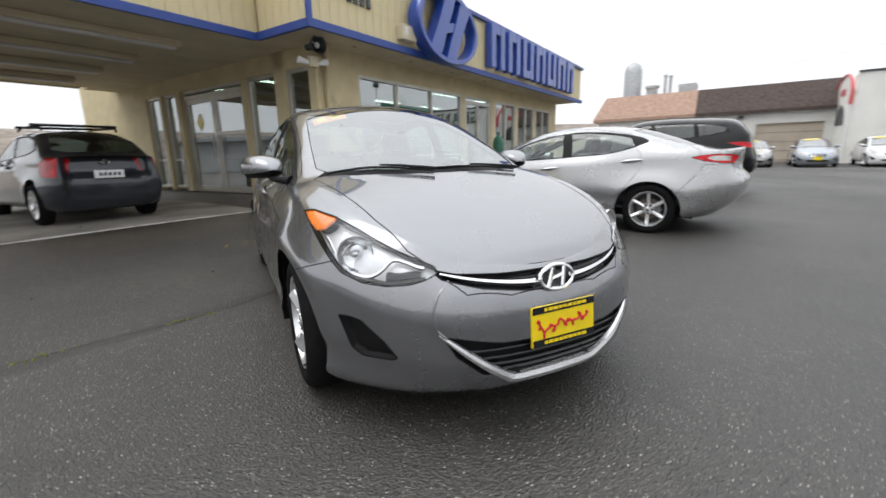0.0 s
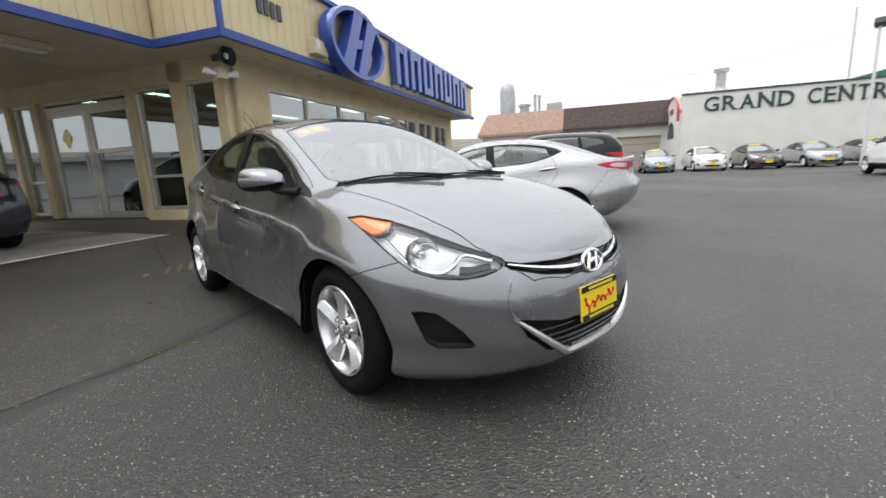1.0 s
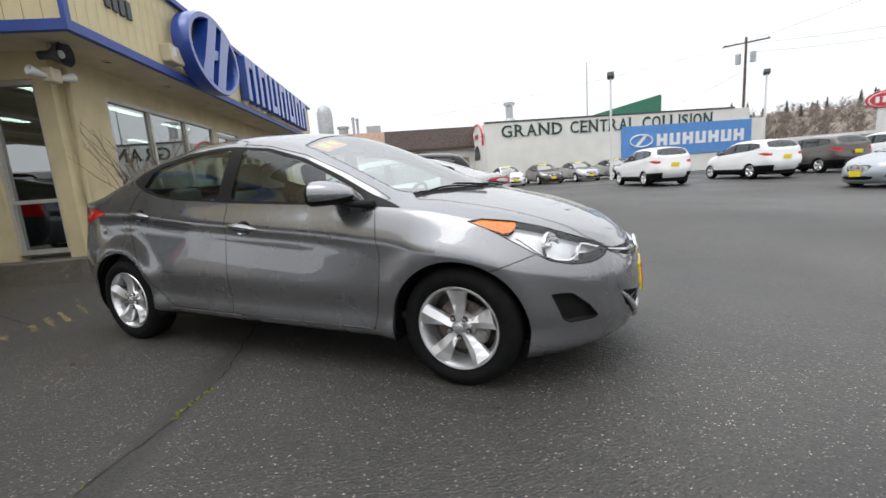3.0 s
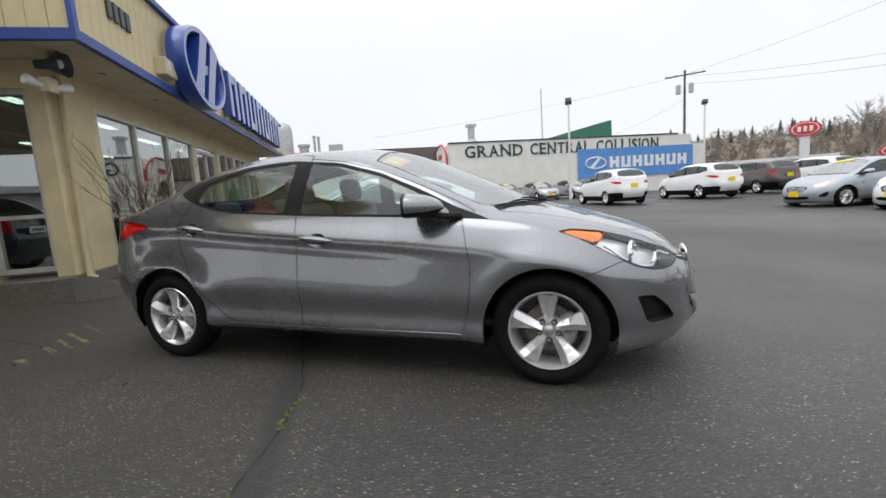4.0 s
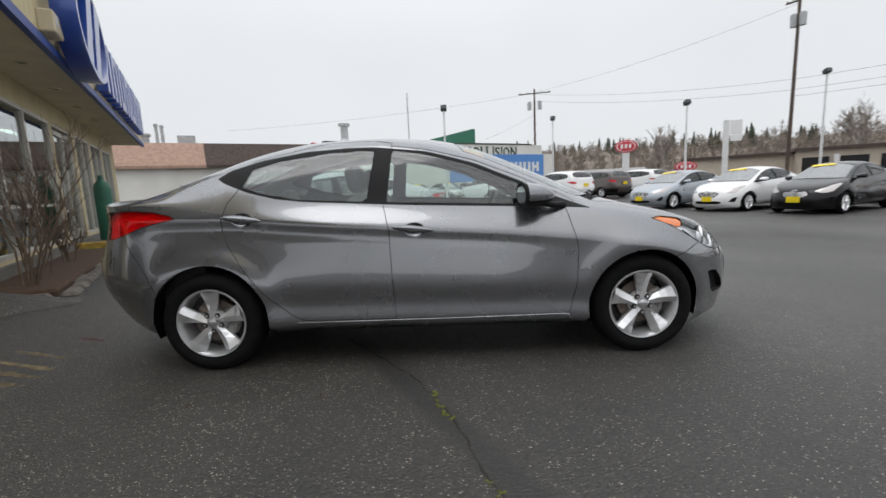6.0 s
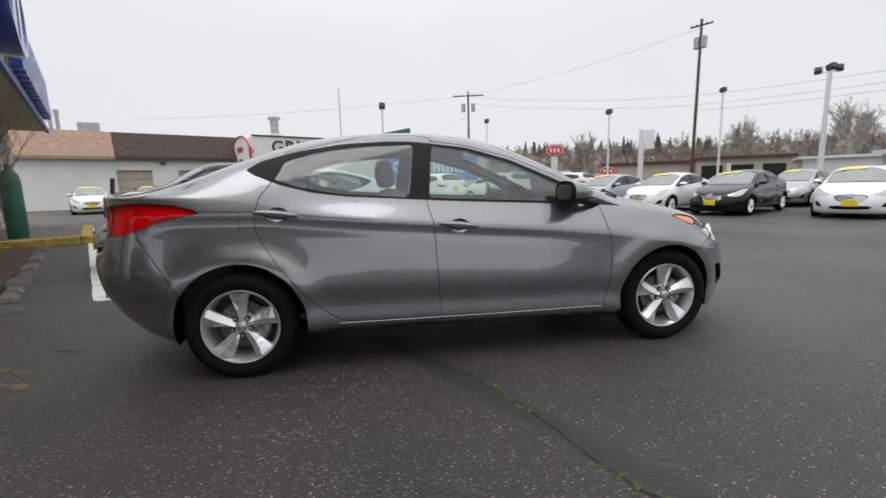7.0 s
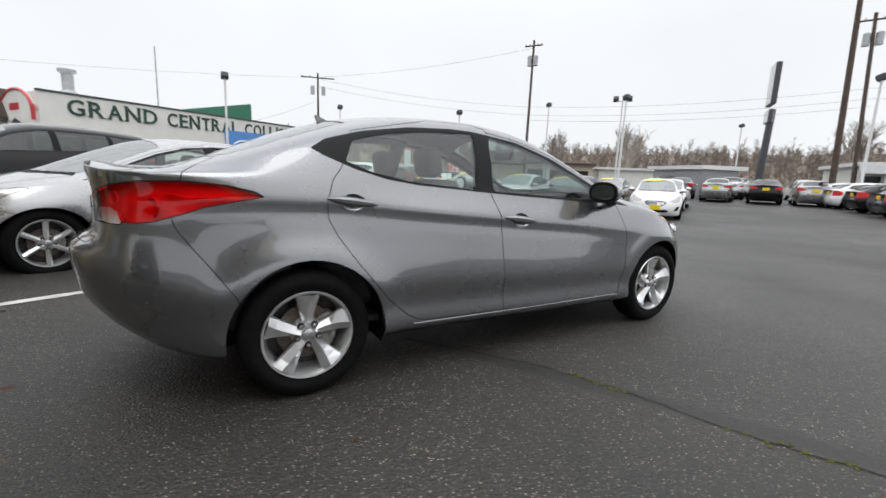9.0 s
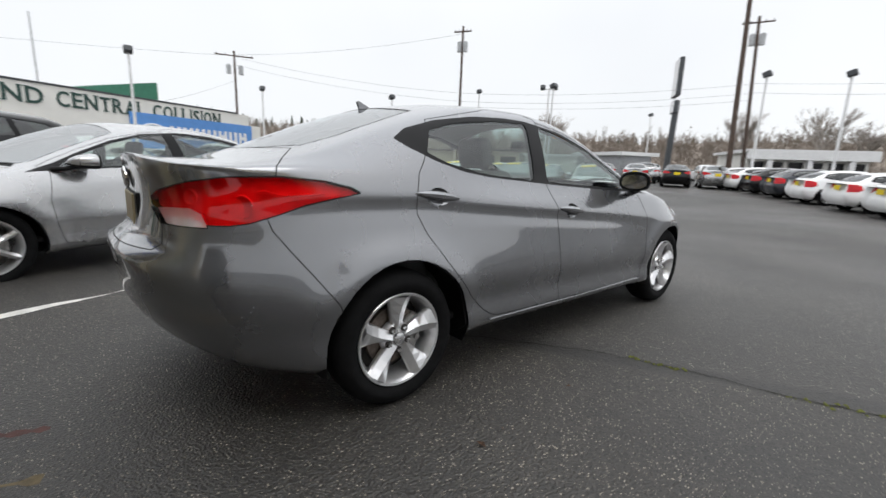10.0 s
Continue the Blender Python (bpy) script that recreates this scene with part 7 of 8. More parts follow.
for x, y, h, skin, lab in ((29.5, 15.6, 28, BROWN, "dark gray sedan with its tail to the lane"), (28.6, 12.6, 24, SILVER, "silver-gray sedan with its tail to the lane"), (29.6, 10.3, 24, BLACK, "black sedan with its tail to the lane"), (30.4, 8.2, 24, SILVER, "silver sedan with its tail to the lane")):
    repaint(copy_thing(proto, stand(x, y, h)), LIGHTGRAY, skin, lab)
coupe = lot_car("hatchback", HATCH, M["paint_white"], stand(22.6, 0.3, -55), "white hatchback coupe with a yellow plate, in an angled row", (1.05, 1.05, 0.97), 2, WHEEL_FAR, "r", "angled row")
for x, y, skin, lab in ((20.4, -1.3, WHITE, "white hatchback coupe in an angled row"), (18.6, -2.6, WHITE, "white hatchback in an angled row"), (24.8, 1.8, NAVY, "dark hatchback in an angled row"), (27.0, 3.3, BLACK, "black hatchback in an angled row"), (29.2, 4.9, WHITE, "white hatchback in an angled row"), (31.5, 6.4, WHITE, "white hatchback in an angled row")):
    repaint(copy_thing(coupe, stand(x, y, -55)), M["paint_white"], skin, lab)
for x, y, h, skin in ((34.0, 14.6, 30, SILVER), (36, 18.5, 30, WHITE), (38, 16, 30, SILVER), (34.5, 19.8, 30, BLACK), (40, 12, 30, WHITE)):
    names = {WHITE: "white", BLACK: "black", SILVER: "silver", RED: "dark red"}
    repaint(copy_thing(suv, stand(x, y, h)), M["paint_white"], skin, "%s crossover at the far end of the lot" % names[skin])


# ---- beyond the lot ----
WE, WN = Vector((0.869, 0.495, 0)), Vector((-0.495, 0.869, 0))  # along the white wall, and away from the lot
WM = Matrix(((WE.x, WN.x, 0, -9.15), (WE.y, WN.y, 0, 32.0), (0, 0, 1, 0), (0, 0, 0, 1)))


def wblock(name, blocks, material, parent, bevel=0.0, label=""):
    bm = bmesh.new()
    for q in blocks:
        box(bm, *q, bevel)
    return part(name, bm, material, parent, label)


def text(s, size, material, parent, m, name="lettering", depth=0.03, align="LEFT", width=None, bold=0.0):
    """Raised letters in the built-in font, as a mesh standing on the plane x-z of m."""
    cu = bpy.data.curves.new(name, "FONT")
    cu.body, cu.size, cu.extrude, cu.resolution_u, cu.offset = s, size, depth, 3, bold
    cu.align_x = align
    tmp = bpy.data.objects.new(name, cu)
    scene.collection.objects.link(tmp)
    bpy.context.view_layer.update()
    me = bpy.data.meshes.new_from_object(tmp.evaluated_get(bpy.context.evaluated_depsgraph_get()))
    bpy.data.objects.remove(tmp)
    xs = [v.co.x for v in me.vertices]
    k = width / (max(xs) - min(xs)) if width else 1.0
    for v in me.vertices:
        v.co = Vector(((v.co.x - min(xs)) * k, -v.co.z, v.co.y))
    me.materials.append(material)
    ob = new(name, me)
    ob.parent = parent
    ob.matrix_basis = m
    return ob


def collision_shop():
    b = thing("workshop_building", WM, "long white stucco workshop with dark green raised letters", "building")
    wblock("wall", [(0, 23.4, 0, 12, -0.5, 5.1)], M["white_wall"], b)
    wblock("wall", [(23.4, 25.2, 0.3, 12, -0.5, 4.2)], M["white_wall"], b)
    wblock("coping", [(-0.05, 22.0, -0.06, 0.25, 5.1, 5.22)], M["dark_steel"], b, label="dark metal coping")
    wide = {"I": 0.42, "L": 0.80, "S": 0.78, "T": 0.92, "E": 0.84, "G": 1.08, "O": 1.10, "N": 1.10, "D": 1.06}
    stems = {"R": "lLr", "A": "lr", "N": "lLR", "D": "lL", "E": "lL", "T": "c", "L": "lL", "I": "cC"}
    for word, s0, s1 in (("GRAND", 1.35, 6.75), ("CENTRAL", 7.25, 13.1), ("COLLISION", 13.6, 20.1)):
        x = s0
        unit = (s1 - s0) / sum(wide.get(ch, 1.0) for ch in word)
        for ch in word:
            w = unit * wide.get(ch, 1.0) * (0.30 if ch == "I" else 0.80)
            x1 = x + (unit * 0.10 if ch == "I" else 0.0)
            letter = text(ch, 1.36, M["dark_green"], b, pose(x1, -0.04, 3.90), "letter", 0.03, width=w, bold=0.014)
            for k in stems.get(ch, ""):  # short feet at the ends of the strokes
                c = {"l": 0.06, "r": w - 0.06, "c": w / 2}[k.lower()]
                z = 0.92 if k.isupper() else 0.0
                wblock("serif", [(c - 0.13, c + 0.13, -0.034, 0.026, z, z + 0.055)], M["dark_green"], letter)
            x += unit * wide.get(ch, 1.0)
    # the end wall: a white arched front with red edging and a dark arched doorway
    wblock("end_wall", [(-0.14, 0.0, 0.15, 6.0, -0.5, 3.9)], M["white_wall"], b)
    bm = bmesh.new()
    prism(bm, [(3.1 + 2.6 * math.cos(q), 3.9 + 1.45 * math.sin(q)) for q in [math.pi * k / 20 for k in range(21)]], (0, 1, 0), (0, 0, 1), -0.14, 0.05, (1, 0, 0))
    bmesh.ops.recalc_face_normals(bm, faces=bm.faces)
    part("gable", bm, M["white_wall"], b)
    bm = bmesh.new()
    tube(bm, [(-0.15, 3.1 + 2.6 * math.cos(q), 3.9 + 1.45 * math.sin(q)) for q in [math.pi * k / 18 for k in range(19)]], 0.09, 6)
    part("red_edging", bm, M["red_sign"], b, "red edging of the arch")
    bm = bmesh.new()
    prism(bm, [(2.0, 2.3), (4.6, 2.3), (4.6, 2.7), (4.2, 3.3), (3.3, 3.6), (2.4, 3.3), (2.0, 2.7)], (0, 1, 0), (0, 0, 1), -0.17, -0.14, (1, 0, 0))
    bmesh.ops.recalc_face_normals(bm, faces=bm.faces)
    part("doorway", bm, M["dark_steel"], b, "dark arched doorway")
    wblock("emblem_panel", [(-0.17, -0.14, 2.5, 4.0, 4.1, 4.5)], M["red_sign"], b)
    for y in (0.25, 5.85):
        wblock("post", [(-0.24, -0.14, y - 0.12, y + 0.12, 1.0, 3.4)], M["white_metal"], b, 0.01)
        wblock("post_cap", [(-0.27, -0.14, y - 0.16, y + 0.16, 3.4, 4.3)], M["red_sign"], b, 0.01)
    # roof vent
    bm = bmesh.new()
    lathe(bm, [(0.9, 5.0), (0.85, 5.5), (0.35, 6.1), (0.35, 7.2), (0.55, 7.3), (0.55, 7.5), (0.001, 7.6)], 16, "z", pose(3.6, 5.7, 0))
    part("roof_vent", bm, M["steel"], b, "galvanised roof vent", smooth=True)
    # green gable behind
    g = thing("green_shed", WM @ pose(16.2, 9, 0), "dark green metal shed with a single-pitch roof behind the wall", "building")
    bm = bmesh.new()
    prism(bm, [(-7.2, 0), (4.8, 0), (4.8, 7.9), (4.6, 7.98), (-7.2, 5.3)], (1, 0, 0), (0, 0, 1), 0, 9, (0, 1, 0))
    bmesh.ops.recalc_face_normals(bm, faces=bm.faces)
    part("wall", bm, M["green_metal"], g)
    # blue banner with plain white shapes
    n = thing("wall_banner", WM @ pose(11.7, -0.06, 1.5), "blue banner with white emblem and blocks on the white wall", "banner")
    bm = bmesh.new()
    box(bm, 0, 11.9, -0.03, 0.0, 0, 2.62, 0.01)
    part("sheet", bm, M["banner"], n)
    bm = bmesh.new()
    tube(bm, [(1.75 + 1.0 * math.cos(a), -0.05, 1.35 + 0.5 * math.sin(a)) for a in [2 * math.pi * k / 28 for k in range(28)]], 0.07, 6, True)
    part("emblem_ring", bm, M["white_sign"], n)
    bm = bmesh.new()
    prism(bm, [(1.2, 0.95), (1.55, 0.95), (2.3, 1.75), (1.95, 1.75)], (1, 0, 0), (0, 0, 1), -0.06, -0.035, (0, 1, 0))
    part("emblem_bar", bm, M["white_sign"], n)
    for k in range(7):
        x = 3.15 + 1.18 * k
        for q in ((x, x + 0.32, 0.85, 1.85), (x + 0.62, x + 0.94, 0.85, 1.85), (x + 0.32, x + 0.62, 1.20, 1.5) if k % 2 == 0 else (x + 0.32, x + 0.62, 0.85, 1.08)):
            bm = bmesh.new()
            box(bm, q[0], q[1], -0.055, -0.031, q[2], q[3])
            part("white_block", bm, M["white_sign"], n)


collision_shop()


def brown_shop():
    b = thing("garage_building", Matrix.Translation((1.5, -2.2, 1.05)) @ Matrix.Scale(1.16, 4) @ Matrix.Translation((-1.5, 2.2, -1.05)) @ WM, "low white garage building with a brown shingled mansard roof", "building")
    holes = ((-8.3, -6.4), (-4.9, -1.6))
    x = -14.6
    for h0, h1 in holes:
        wblock("wall", [(x, h0, -0.6, 8, -0.5, 3.4)], M["white_wall"], b)
        wblock("wall", [(h0, h1, -0.6, 8, 2.5, 3.4)], M["white_wall"], b)
        wblock("garage_door", [(h0, h1, -0.4, -0.3, -0.3, 2.5)], M["tan_wall"], b, label="tan sectional garage door")
        for k in range(1, 5):
            wblock("door_rib", [(h0, h1, -0.42, -0.4, -0.3 + 0.56 * k - 0.02, -0.3 + 0.56 * k + 0.02)], M["concrete"], b)
        x = h1
    wblock("wall", [(x, -0.75, -0.6, 8, -0.5, 3.4)], M["white_wall"], b)
    for x0, x1, mm, lab in ((-8.3, -0.7, "brown_roof", "dark brown shingled mansard"), (-14.9, -8.3, "rust_roof", "faded red-brown mansard")):
        bm = bmesh.new()
        lean = 0.6 if mm == "rust_roof" else 0.0
        vs = [bm.verts.new(p) for p in ((x0, -1.0, 3.35), (x1, -1.0, 3.35), (x1, 0.2, 4.95), (x0 + lean, 0.2, 4.95), (x0, -1.0, 3.15), (x1, -1.0, 3.15), (x1, 8, 4.95), (x0 + lean, 8, 4.95), (x1, 8, 3.15), (x0, 8, 3.15))]
        for f in ((0, 1, 2, 3), (4, 5, 1, 0), (3, 2, 6, 7), (1, 5, 8, 6, 2), (0, 3, 7, 9, 4), (6, 8, 9, 7)):
            bm.faces.new([vs[i] for i in f])
        bmesh.ops.recalc_face_normals(bm, faces=bm.faces)
        part("roof", bm, M[mm], b, lab)
    wblock("wall_lamp", [(-5.9, -5.6, -0.78, -0.6, 2.85, 3.05)], M["dark_steel"], b, 0.02)
    bm = bmesh.new()
    lathe(bm, [(0.75, 4.6), (0.75, 8.0), (0.6, 8.5), (0.25, 8.75), (0.001, 8.8)], 18, "z", pose(-14.2, 9, 0))
    part("silo", bm, M["steel"], b, "galvanised ventilation silo", smooth=True)
    for x, r, h in ((-12.4, 0.45, 6.3), (-11.4, 0.12, 7.1), (-11.0, 0.12, 7.0)):
        bm = bmesh.new()
        lathe(bm, [(r, 4.6), (r, h), (r * 1.3, h), (r * 1.3, h + 0.2), (0.001, h + 0.3)], 12, "z", pose(x, 8, 0))
        part("flue", bm, M["steel"], b, smooth=True)
    wblock("roof_unit", [(-9.9, -8.7, 3.5, 5.0, 4.9, 5.9)], M["steel"], b, 0.03, "gray rooftop unit")


brown_shop()


def utility_pole(x, y, h, lean=(0, 0), arm=1.2, az=30, r=0.15, transformer=True, name="utility_pole", material="wood_pole"):
    p = thing(name, pose(x, y, ground_z(x, y) - 0.2), "tall weathered wooden utility pole with a crossarm", "pole", "utility poles")
    bm = bmesh.new()
    tube(bm, [(0, 0, 0), (lean[0] * h, lean[1] * h, h)], [r, r * 0.7], 10)
    part("pole", bm, M[material], p, smooth=True)
    c, s = math.cos(radians(az)) * arm, math.sin(radians(az)) * arm
    tx, ty = lean[0] * h, lean[1] * h
    if arm:
        bm = bmesh.new()
        tube(bm, [(tx - c, ty - s, h - 0.5), (tx + c, ty + s, h - 0.5)], 0.07, 6)
        part("crossarm", bm, M[material], p)
        for k in (-0.9, -0.45, 0.45, 0.9):
            bm = bmesh.new()
            lathe(bm, [(0.04, 0), (0.07, 0.06), (0.05, 0.14), (0.001, 0.2)], 8, "z", pose(tx + c * k, ty + s * k, h - 0.45))
            part("insulator", bm, M["steel"], p)
    if transformer:
        for k in (-1, 1):
            bm = bmesh.new()
            lathe(bm, [(0.001, 0), (0.24, 0), (0.25, 0.9), (0.12, 1.0), (0.001, 1.05)], 12, "z", pose(tx * 0.85 + c * 0.32 * k, ty * 0.85 + s * 0.32 * k, h - 2.4))
            part("transformer", bm, M["steel"], p, "gray transformer drum", smooth=True)
    return p


utility_pole(11.95, 50.2, 12.5, az=-15, arm=1.9)
utility_pole(28.35, 31.75, 14.7, (0.012, 0.004), az=-60, arm=0.9)
utility_pole(34.62, 8.58, 15.5, (-0.008, 0.026), az=-60, arm=0.5, r=0.2, transformer=False)
utility_pole(44.9, 10.45, 14.8, (-0.0135, 0.043), az=-70, arm=1.2, r=0.18, transformer=True)
utility_pole(-4.7, 69.5, 16.8, az=20, arm=0.0, r=0.11, transformer=False, name="radio_mast", material="steel")["label"] = "thin gray metal mast behind the white wall"


def lamp_post(x, y, h, heads=1, az=0.0):
    p = thing("lot_lamp", pose(x, y, ground_z(x, y)), "white steel lot lamp with dark floodlight heads", "street lamp", "lot lamps")
    bm = bmesh.new()
    tube(bm, [(0, 0, 0), (0, 0, h)], [0.10, 0.06], 10)
    part("pole", bm, M["white_metal"], p, smooth=True)
    for k in range(heads):
        off = (k - (heads - 1) / 2) * 1.1
        c, s = math.cos(radians(az)), math.sin(radians(az))
        bm = bmesh.new()
        box(bm, -0.24, 0.24, -0.22, 0.22, -0.16, 0.20, 0.05, pose(c * off, s * off, h, 0, 20, az + 90))
        part("lamp_head", bm, M["dark_steel"], p)
    if heads > 1:
        bm = bmesh.new()
        tube(bm, [(-c * 0.55, -s * 0.55, h - 0.15), (c * 0.55, s * 0.55, h - 0.15)], 0.04, 6)
        part("arm", bm, M["white_metal"], p)


for x, y, h, n, az in ((0.61, 29.6, 6.9, 1, 0), (19.5, 30.8, 6.8, 1, 0), (30.2, 30.8, 8.4, 1, 0), (31.25, 22.85, 8.1, 2, -55), (28.0, 20.0, 7.5, 1, 0), (11.66, 40.7, 7.4, 1, 0), (52.2, 23.0, 7.7, 1, 0), (32.6, 6.65, 7.4, 1, 0), (33.0, 2.55, 7.0, 1, 0)):
    lamp_post(x, y, h, n, az)


def wires():
    ends = [((11.95, 50.2, 11.7), (28.35, 31.75, 8.3)), ((28.35, 31.75, 8.3), (44.9, 10.45, 9.2)), ((11.95, 50.2, 10.9), (28.35, 31.75, 7.5)), ((28.35, 31.75, 7.5), (44.9, 10.45, 8.4)), ((28.35, 31.75, 7.0), (44.9, 10.45, 7.8)),
            ((44.9, 10.45, 9.2), (60.0, -14.0, 10.0)), ((44.9, 10.45, 8.4), (60.0, -14.0, 9.0)), ((11.95, 50.2, 9.3), (0.0, 47.0, 4.8)), ((28.35, 31.75, 13.9), (11.95, 50.2, 11.9)), ((-30, 60, 10.5), (11.95, 50.2, 11.8))]
    for p, q in ends:
        t = thing("overhead_cable", Matrix(), "thin dark overhead cable sagging between poles", "cable", "overhead cables")
        bm = bmesh.new()
        p, q = Vector(p), Vector(q)
        tube(bm, [p.lerp(q, k / 12) - Vector((0, 0, 0.5 * 4 * (k / 12) * (1 - k / 12))) for k in range(13)], 0.011, 4, caps=False)
        part("strand", bm, M["rubber_wire"], t)


wires()


def oval_sign(x, y, z, w, h, az, stem_w, label):
    s = thing("oval_sign", pose(x, y, ground_z(x, y), 0, 0, az), label, "sign")
    bm = bmesh.new()
    box(bm, -0.15, 0.15, -stem_w / 2, stem_w / 2, 0, z, 0.02)
    part("stem", bm, M["white_metal"], s)
    for k, mm, f in ((0, "red_sign", 1.0), (1, "white_sign", 0.84), (2, "red_sign", 0.76)):
        bm = bmesh.new()
        prism(bm, [(w * f * math.cos(2 * math.pi * i / 32), z + h * f * math.sin(2 * math.pi * i / 32)) for i in range(32)], (0, 1, 0), (0, 0, 1), -0.2 - 0.03 * k, 0.2 + 0.03 * k, (1, 0, 0))
        bmesh.ops.recalc_face_normals(bm, faces=bm.faces)
        part(("casing", "rim", "face")[k], bm, M[mm], s)
    for k in (-1, 0, 1):
        for sd in (-1, 1):
            bm = bmesh.new()
            box(bm, sd * 0.275 - 0.01, sd * 0.275 + 0.01, k * w * 0.36 - w * 0.10, k * w * 0.36 + w * 0.10, z - h * 0.34, z + h * 0.34)
            part("white_bar", bm, M["white_sign"], s)


oval_sign(17.7, 37.55, 4.25, 0.98, 0.58, -112, 0.62, "red oval sign with white bars on a pale pillar")
oval_sign(21.3, 33.9, 1.95, 0.85, 0.42, -112, 0.5, "small red oval sign with white bars above the parked cars")


def pylon(x, y, h, az):
    s = thing("pylon_sign", pose(x, y, ground_z(x, y), 0, 0, az), "white double pylon sign with blank panels", "sign")
    bm = bmesh.new()
    box(bm, -0.12, 0.12, -0.22, 0.22, 0, h, 0.02)
    part("post", bm, M["white_metal"], s)
    for z0, z1 in ((h - 1.25, h - 0.05), (h - 1.85, h - 1.30)):
        bm = bmesh.new()
        box(bm, -0.08, 0.08, 0.30, 1.15, z0, z1, 0.02)
        part("panel", bm, M["white_sign"], s)
        for k in range(2):
            bm = bmesh.new()
            box(bm, -0.09, -0.081, 0.42, 1.02, z0 + (z1 - z0) * (0.3 + 0.32 * k), z0 + (z1 - z0) * (0.42 + 0.32 * k))
            part("gray_bar", bm, M["steel"], s)


pylon(25.3, 34.85, 5.7, -118)


def tall_sign():
    s = thing("roadside_sign", pose(44.35, 17.2, 0), "tall dark steel roadside sign seen almost edge-on", "sign")
    bm = bmesh.new()
    tube(bm, [(-0.4, -0.2, 0), (0.0, -0.3, 8.2)], [0.32, 0.28], 8)
    part("column", bm, M["dark_steel"], s)
    bm = bmesh.new()
    box(bm, -1.1, 1.1, -0.22, 0.22, 8.6, 12.2, 0.05, pose(0.2, 0, 0, 0, 0, 33))
    part("cabinet", bm, M["dark_steel"], s)
    for sd in (-1, 1):
        bm = bmesh.new()
        box(bm, -1.02, 1.02, sd * 0.23 - 0.012, sd * 0.23 + 0.012, 8.7, 12.1, 0.0, pose(0.2, 0, 0, 0, 0, 33))
        part("face", bm, M["white_sign"], s)
    bm = bmesh.new()
    box(bm, -0.9, 0.9, -0.18, 0.18, 7.0, 8.2, 0.04, pose(0.15, 0, 0, 0, 0, 33))
    lower = part("lower_cabinet", bm, M["dark_steel"], s)
    for sd in (-1, 1):
        bm = bmesh.new()
        box(bm, -0.84, 0.84, sd * 0.19 - 0.012, sd * 0.19 + 0.012, 7.08, 8.12, 0.0, pose(0.15, 0, 0, 0, 0, 33))
        part("face", bm, M["white_sign"], lower)


tall_sign()


def low_building(name, x0, y0, x1, y1, depth, z0, z1, wall, label, roof=None, windows=0, band=None):
    """A long low building whose front runs from one point to another."""
    d = Vector((x1 - x0, y1 - y0, 0))
    L = d.length
    d.normalize()
    n = Vector((-d.y, d.x, 0))
    if n.dot(Vector((x0, y0, 0))) < 0:
        n = -n
    m = Matrix(((d.x, n.x, 0, x0), (d.y, n.y, 0, y0), (0, 0, 1, 0), (0, 0, 0, 1)))
    b = thing(name, m, label, "building")
    wblock("wall", [(0, L, 0, depth, z0 - 1, z1)], M[wall], b)
    wblock("roof", [(-0.4, L + 0.4, -0.5, depth + 0.4, z1, z1 + 0.3)], M[roof or wall], b)
    if band:
        wblock("fascia_band", [(-0.3, L + 0.3, -0.9, -0.5, z1 - 0.6, z1 + 0.25)], M[band], b)
    for k in range(windows):
        a = L * (k + 0.12) / windows
        wblock("window", [(a, a + L * 0.72 / windows, -0.05, 0.02, z0 + 0.5, z1 - 0.8)], M["gloss_black"], b)
    for k in range(windows and windows // 2):
        wblock("column", [(L * (2 * k + 1) / windows - 0.2, L * (2 * k + 1) / windows + 0.2, -0.85, -0.5, z0 - 0.5, z1 - 0.6)], M["white_metal"], b)
    return b


low_building("shop_building", 34.0, 56.5, 44.5, 49.0, 12, 0.3, 3.2, "tan_wall", "long low tan shop with a dark roof edge", "brown_roof")
low_building("shop_building", 41.8, 47.0, 50.0, 41.5, 12, 0.3, 3.4, "tan_wall", "tan shop with a shaded front", "brown_roof", 3)
low_building("warehouse", 52.0, 42.0, 62.0, 32.0, 14, 0.3, 3.0, "white_wall", "long low white warehouse", "white_metal")
low_building("storage_shed", 33.0, 16.2, 36.0, 15.0, 6, 0.3, 2.4, "steel", "small pale storage building at the edge of the lot", "white_metal")
low_building("showroom_far", 45.3, 10.3, 50.0, 2.6, 10, 0.3, 3.2, "white_wall", "low modern showroom with a white fascia and dark glass", "white_metal", 6, "white_metal")
low_building("boundary_wall", 12.5, 57.0, 26.0, 52.0, 1, 0.2, 2.2, "white_wall", "long low white boundary wall", "white_metal")


# unseen behind the camera, added to be reflected in paint and glass
low_building("street_building", -26.0, -25.0, 24.0, -27.0, 10, 0.0, 2.6, "gray_wall", "long plain gray building across the street", "steel")
low_building("street_building", 30.0, -26.0, 60.0, -18.0, 10, 0.0, 3.0, "gray_wall", "plain gray building across the street", "steel")


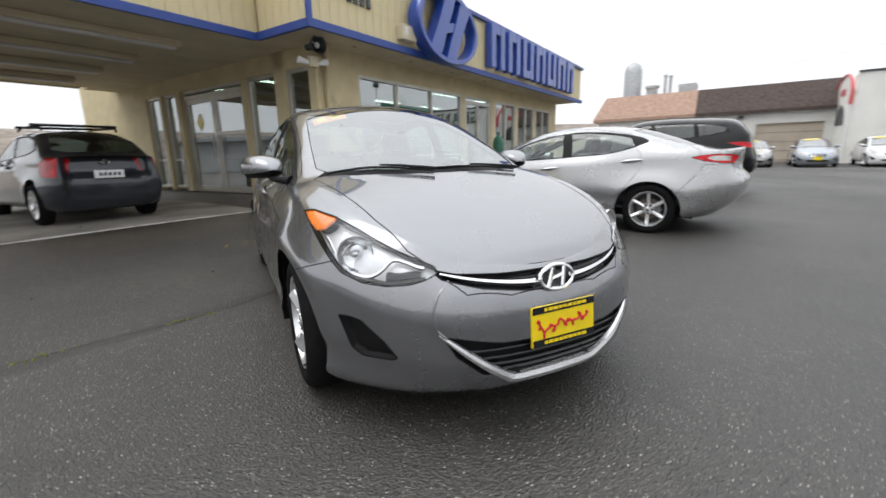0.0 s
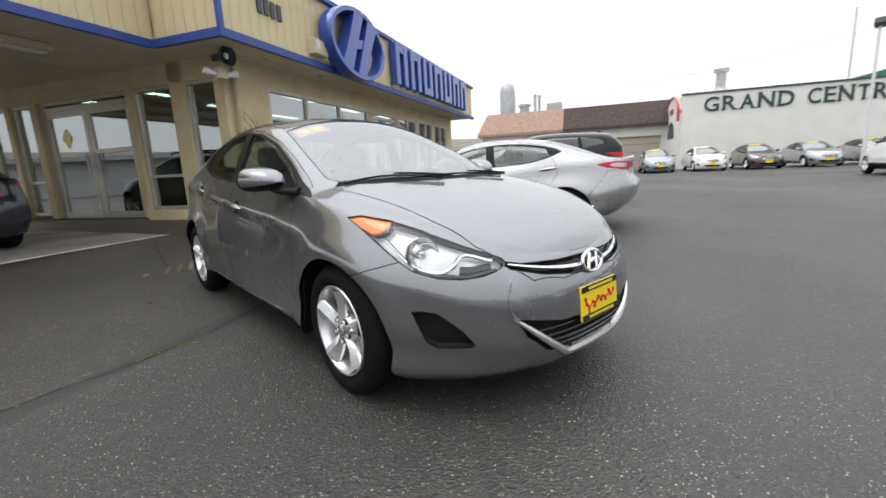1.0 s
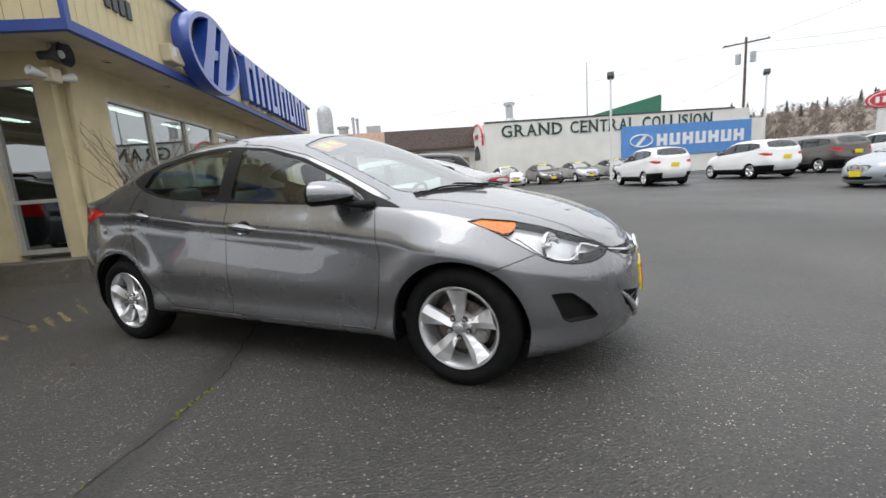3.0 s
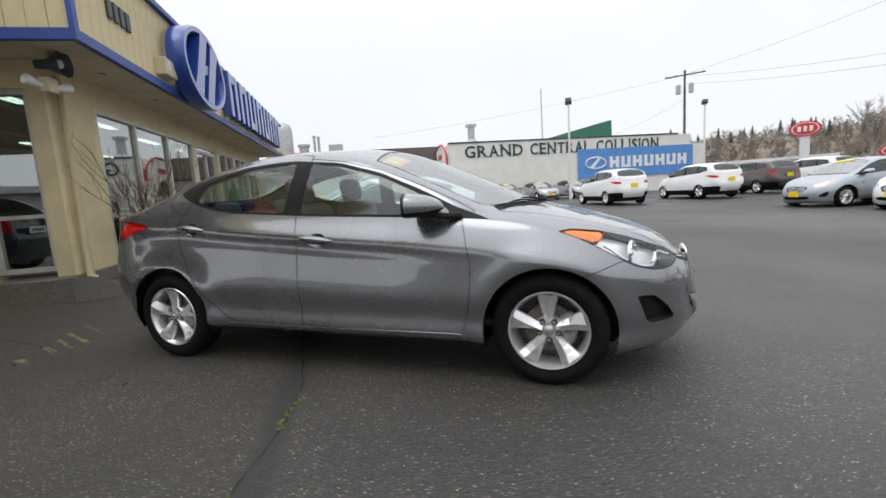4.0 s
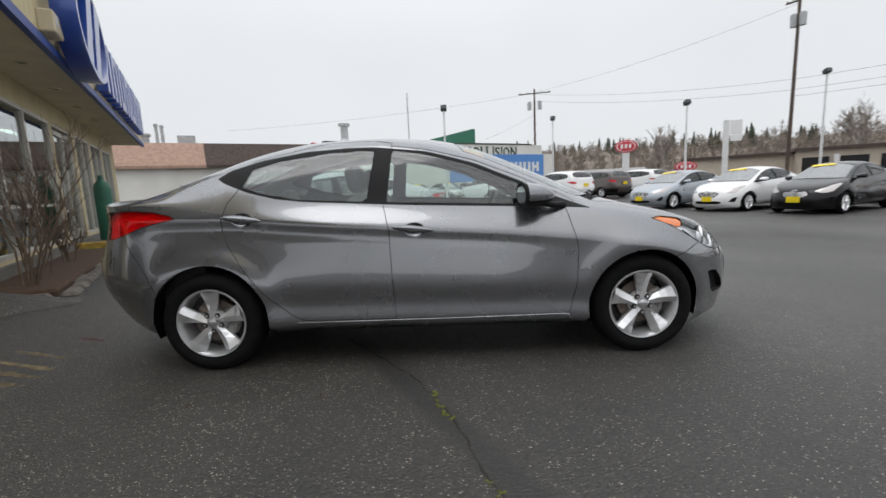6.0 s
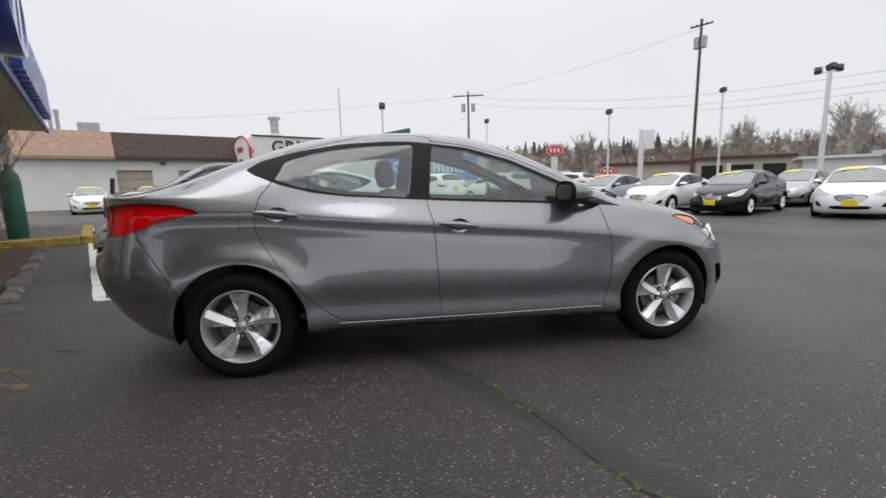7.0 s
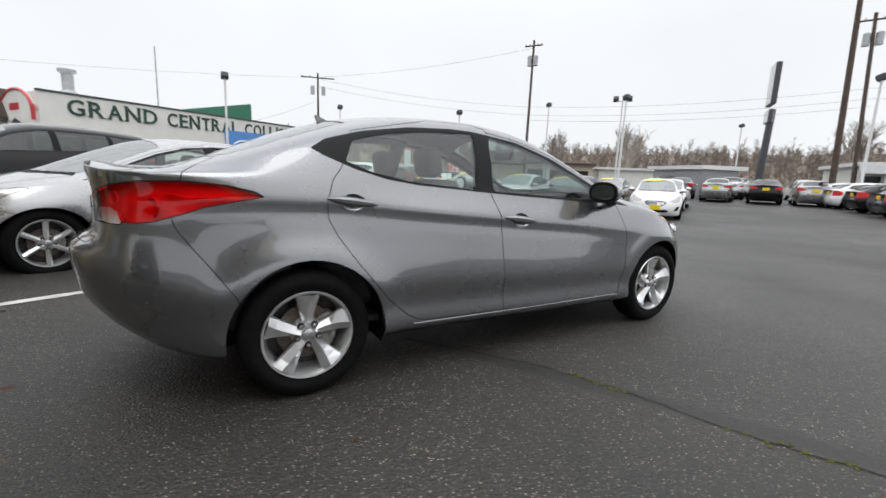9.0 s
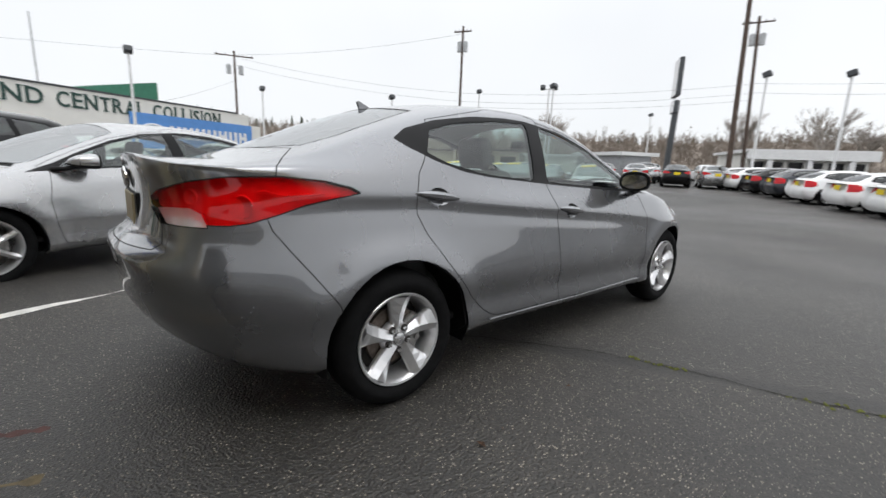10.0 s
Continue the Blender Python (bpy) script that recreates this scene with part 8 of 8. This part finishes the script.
# ---- the wooded bank ----
def bank():
    bm = bmesh.new()
    rows = []
    # the bank goes on unseen behind the camera, added for reflections
    for k in range(0, 193):
        az = radians(-25 + 112 * k / 60)
        c, s = math.cos(az), math.sin(az)
        h = 8.6 + 0.9 * noise.noise(Vector((k * 0.21, 0, 5)))
        if radians(60) < az < radians(90):
            h += 1.4 * (math.degrees(az) - 60) / 20
        rows.append([bm.verts.new((c * d, s * d, z)) for d, z in ((92, 0.0), (97, 2.0), (108, h * 0.62), (128, h + 0.2), (150, h + 1.2), (180, h - 2))])
    for a, b in zip(rows, rows[1:]):
        for j in range(5):
            bm.faces.new((a[j], b[j], b[j + 1], a[j + 1]))
    bmesh.ops.recalc_face_normals(bm, faces=bm.faces)
    tagged(part("hill", bm, M["wood_trees"], smooth=True), "brown wooded bank on the horizon", "hill", kind="structure")


bank()


def woods():
    rnd = random.Random(17)
    co, fs = [], []

    def sliver(p, q, w):
        d = (q - p).normalized()
        s = d.cross(Vector((p.x, p.y, 0)).normalized()).normalized() * w
        k = len(co)
        co.extend([tuple(p - s), tuple(p + s), tuple(q)])
        fs.append((k, k + 1, k + 2))

    for _ in range(2300):
        az, d = radians(rnd.uniform(-22, 86)), rnd.uniform(94, 132)
        base = Vector((math.cos(az) * d, math.sin(az) * d, (d - 94) * 0.16))
        h = rnd.uniform(3.6, 6.2) * (1.3 if rnd.random() < 0.08 else 1)
        top = base + Vector((rnd.uniform(-0.5, 0.5), rnd.uniform(-0.5, 0.5), h))
        sliver(base, top, 0.09)
        for _ in range(17):
            t = rnd.uniform(0.25, 0.98)
            p = base.lerp(top, t)
            q = p + Vector((rnd.uniform(-1, 1), rnd.uniform(-1, 1), rnd.uniform(0.3, 1.3))) * (1.9 * (1.15 - t))
            sliver(p, q, 0.05)
            for _ in range(2):
                p2 = p.lerp(q, rnd.uniform(0.3, 0.9))
                sliver(p2, p2 + Vector((rnd.uniform(-1, 1), rnd.uniform(-1, 1), rnd.uniform(0.2, 1))) * 0.9, 0.035)
    me = bpy.data.meshes.new("bare_woods")
    me.from_pydata(co, [], fs)
    me.materials.append(M["wood_trees"])
    tagged(new("bare_woods", me), "leafless brown woods along the bank", "woods", kind="stuff")
    co, fs = [], []
    for _ in range(80):
        azd = rnd.choice((rnd.uniform(46, 82), rnd.uniform(56, 80), rnd.uniform(46, 66), rnd.uniform(-10, 50)))
        az, d = radians(azd), rnd.uniform(112, 145)
        h = rnd.uniform(4.0, 7.0) * (1.1 if azd > 48 else 0.7)
        bx, by, bz = math.cos(az) * d, math.sin(az) * d, (d - 94) * 0.16
        for lay in range(9):
            z = bz + h * (0.12 + 0.098 * lay)
            r = (1.0 - lay / 9.5) * h * 0.24
            for k in range(9):
                a = 2 * math.pi * (k + rnd.random()) / 9
                q = rnd.uniform(0.7, 1.15) * r
                j = len(co)
                co.extend([(bx, by, z + h * 0.12), (bx + q * math.cos(a - 0.38), by + q * math.sin(a - 0.38), z - rnd.uniform(0, 0.3)), (bx + q * math.cos(a + 0.38), by + q * math.sin(a + 0.38), z - rnd.uniform(0, 0.3))])
                fs.append((j, j + 1, j + 2))
    me = bpy.data.meshes.new("evergreens")
    me.from_pydata(co, [], fs)
    me.materials.append(M["evergreen"])
    tagged(new("evergreens", me), "dark evergreens among the bare woods", "woods", kind="stuff")


woods()


def bare_tree(x, y, h, seed):
    t = thing("bare_tree", pose(x, y, 1.0), "tall leafless tree with a fine spreading crown", "tree", "bare trees")
    rnd = random.Random(seed)
    bm = bmesh.new()
    tube(bm, [(0, 0, -1), (0.1, 0, h * 0.25), (0.15, 0.1, h * 0.45)], [0.26, 0.2, 0.15], 8)
    part("trunk", bm, M["tree_bark"], t, smooth=True)
    bm = bmesh.new()
    for k in range(9):
        a = rnd.uniform(0, 6.3)
        twigs(bm, Vector((0.1, 0.05, h * rnd.uniform(0.22, 0.45))), Vector((math.cos(a) * 0.5, math.sin(a) * 0.5, 1)).normalized(), h * rnd.uniform(0.20, 0.28), 0.11, 5, rnd, 3, 0.64)
    part("crown", bm, M["tree_bark"], t)


for x, y, h, sd in ((55.0, 53.5, 9.3, 1), (62.0, 44.5, 9.6, 2), (66.0, 47.0, 9.0, 3), (36.0, 66.0, 8.2, 4), (70.0, 18.0, 8.6, 5), (72.0, 9.5, 9.4, 6), (80.0, 6.0, 8.0, 7)):
    bare_tree(x, y, h, sd)
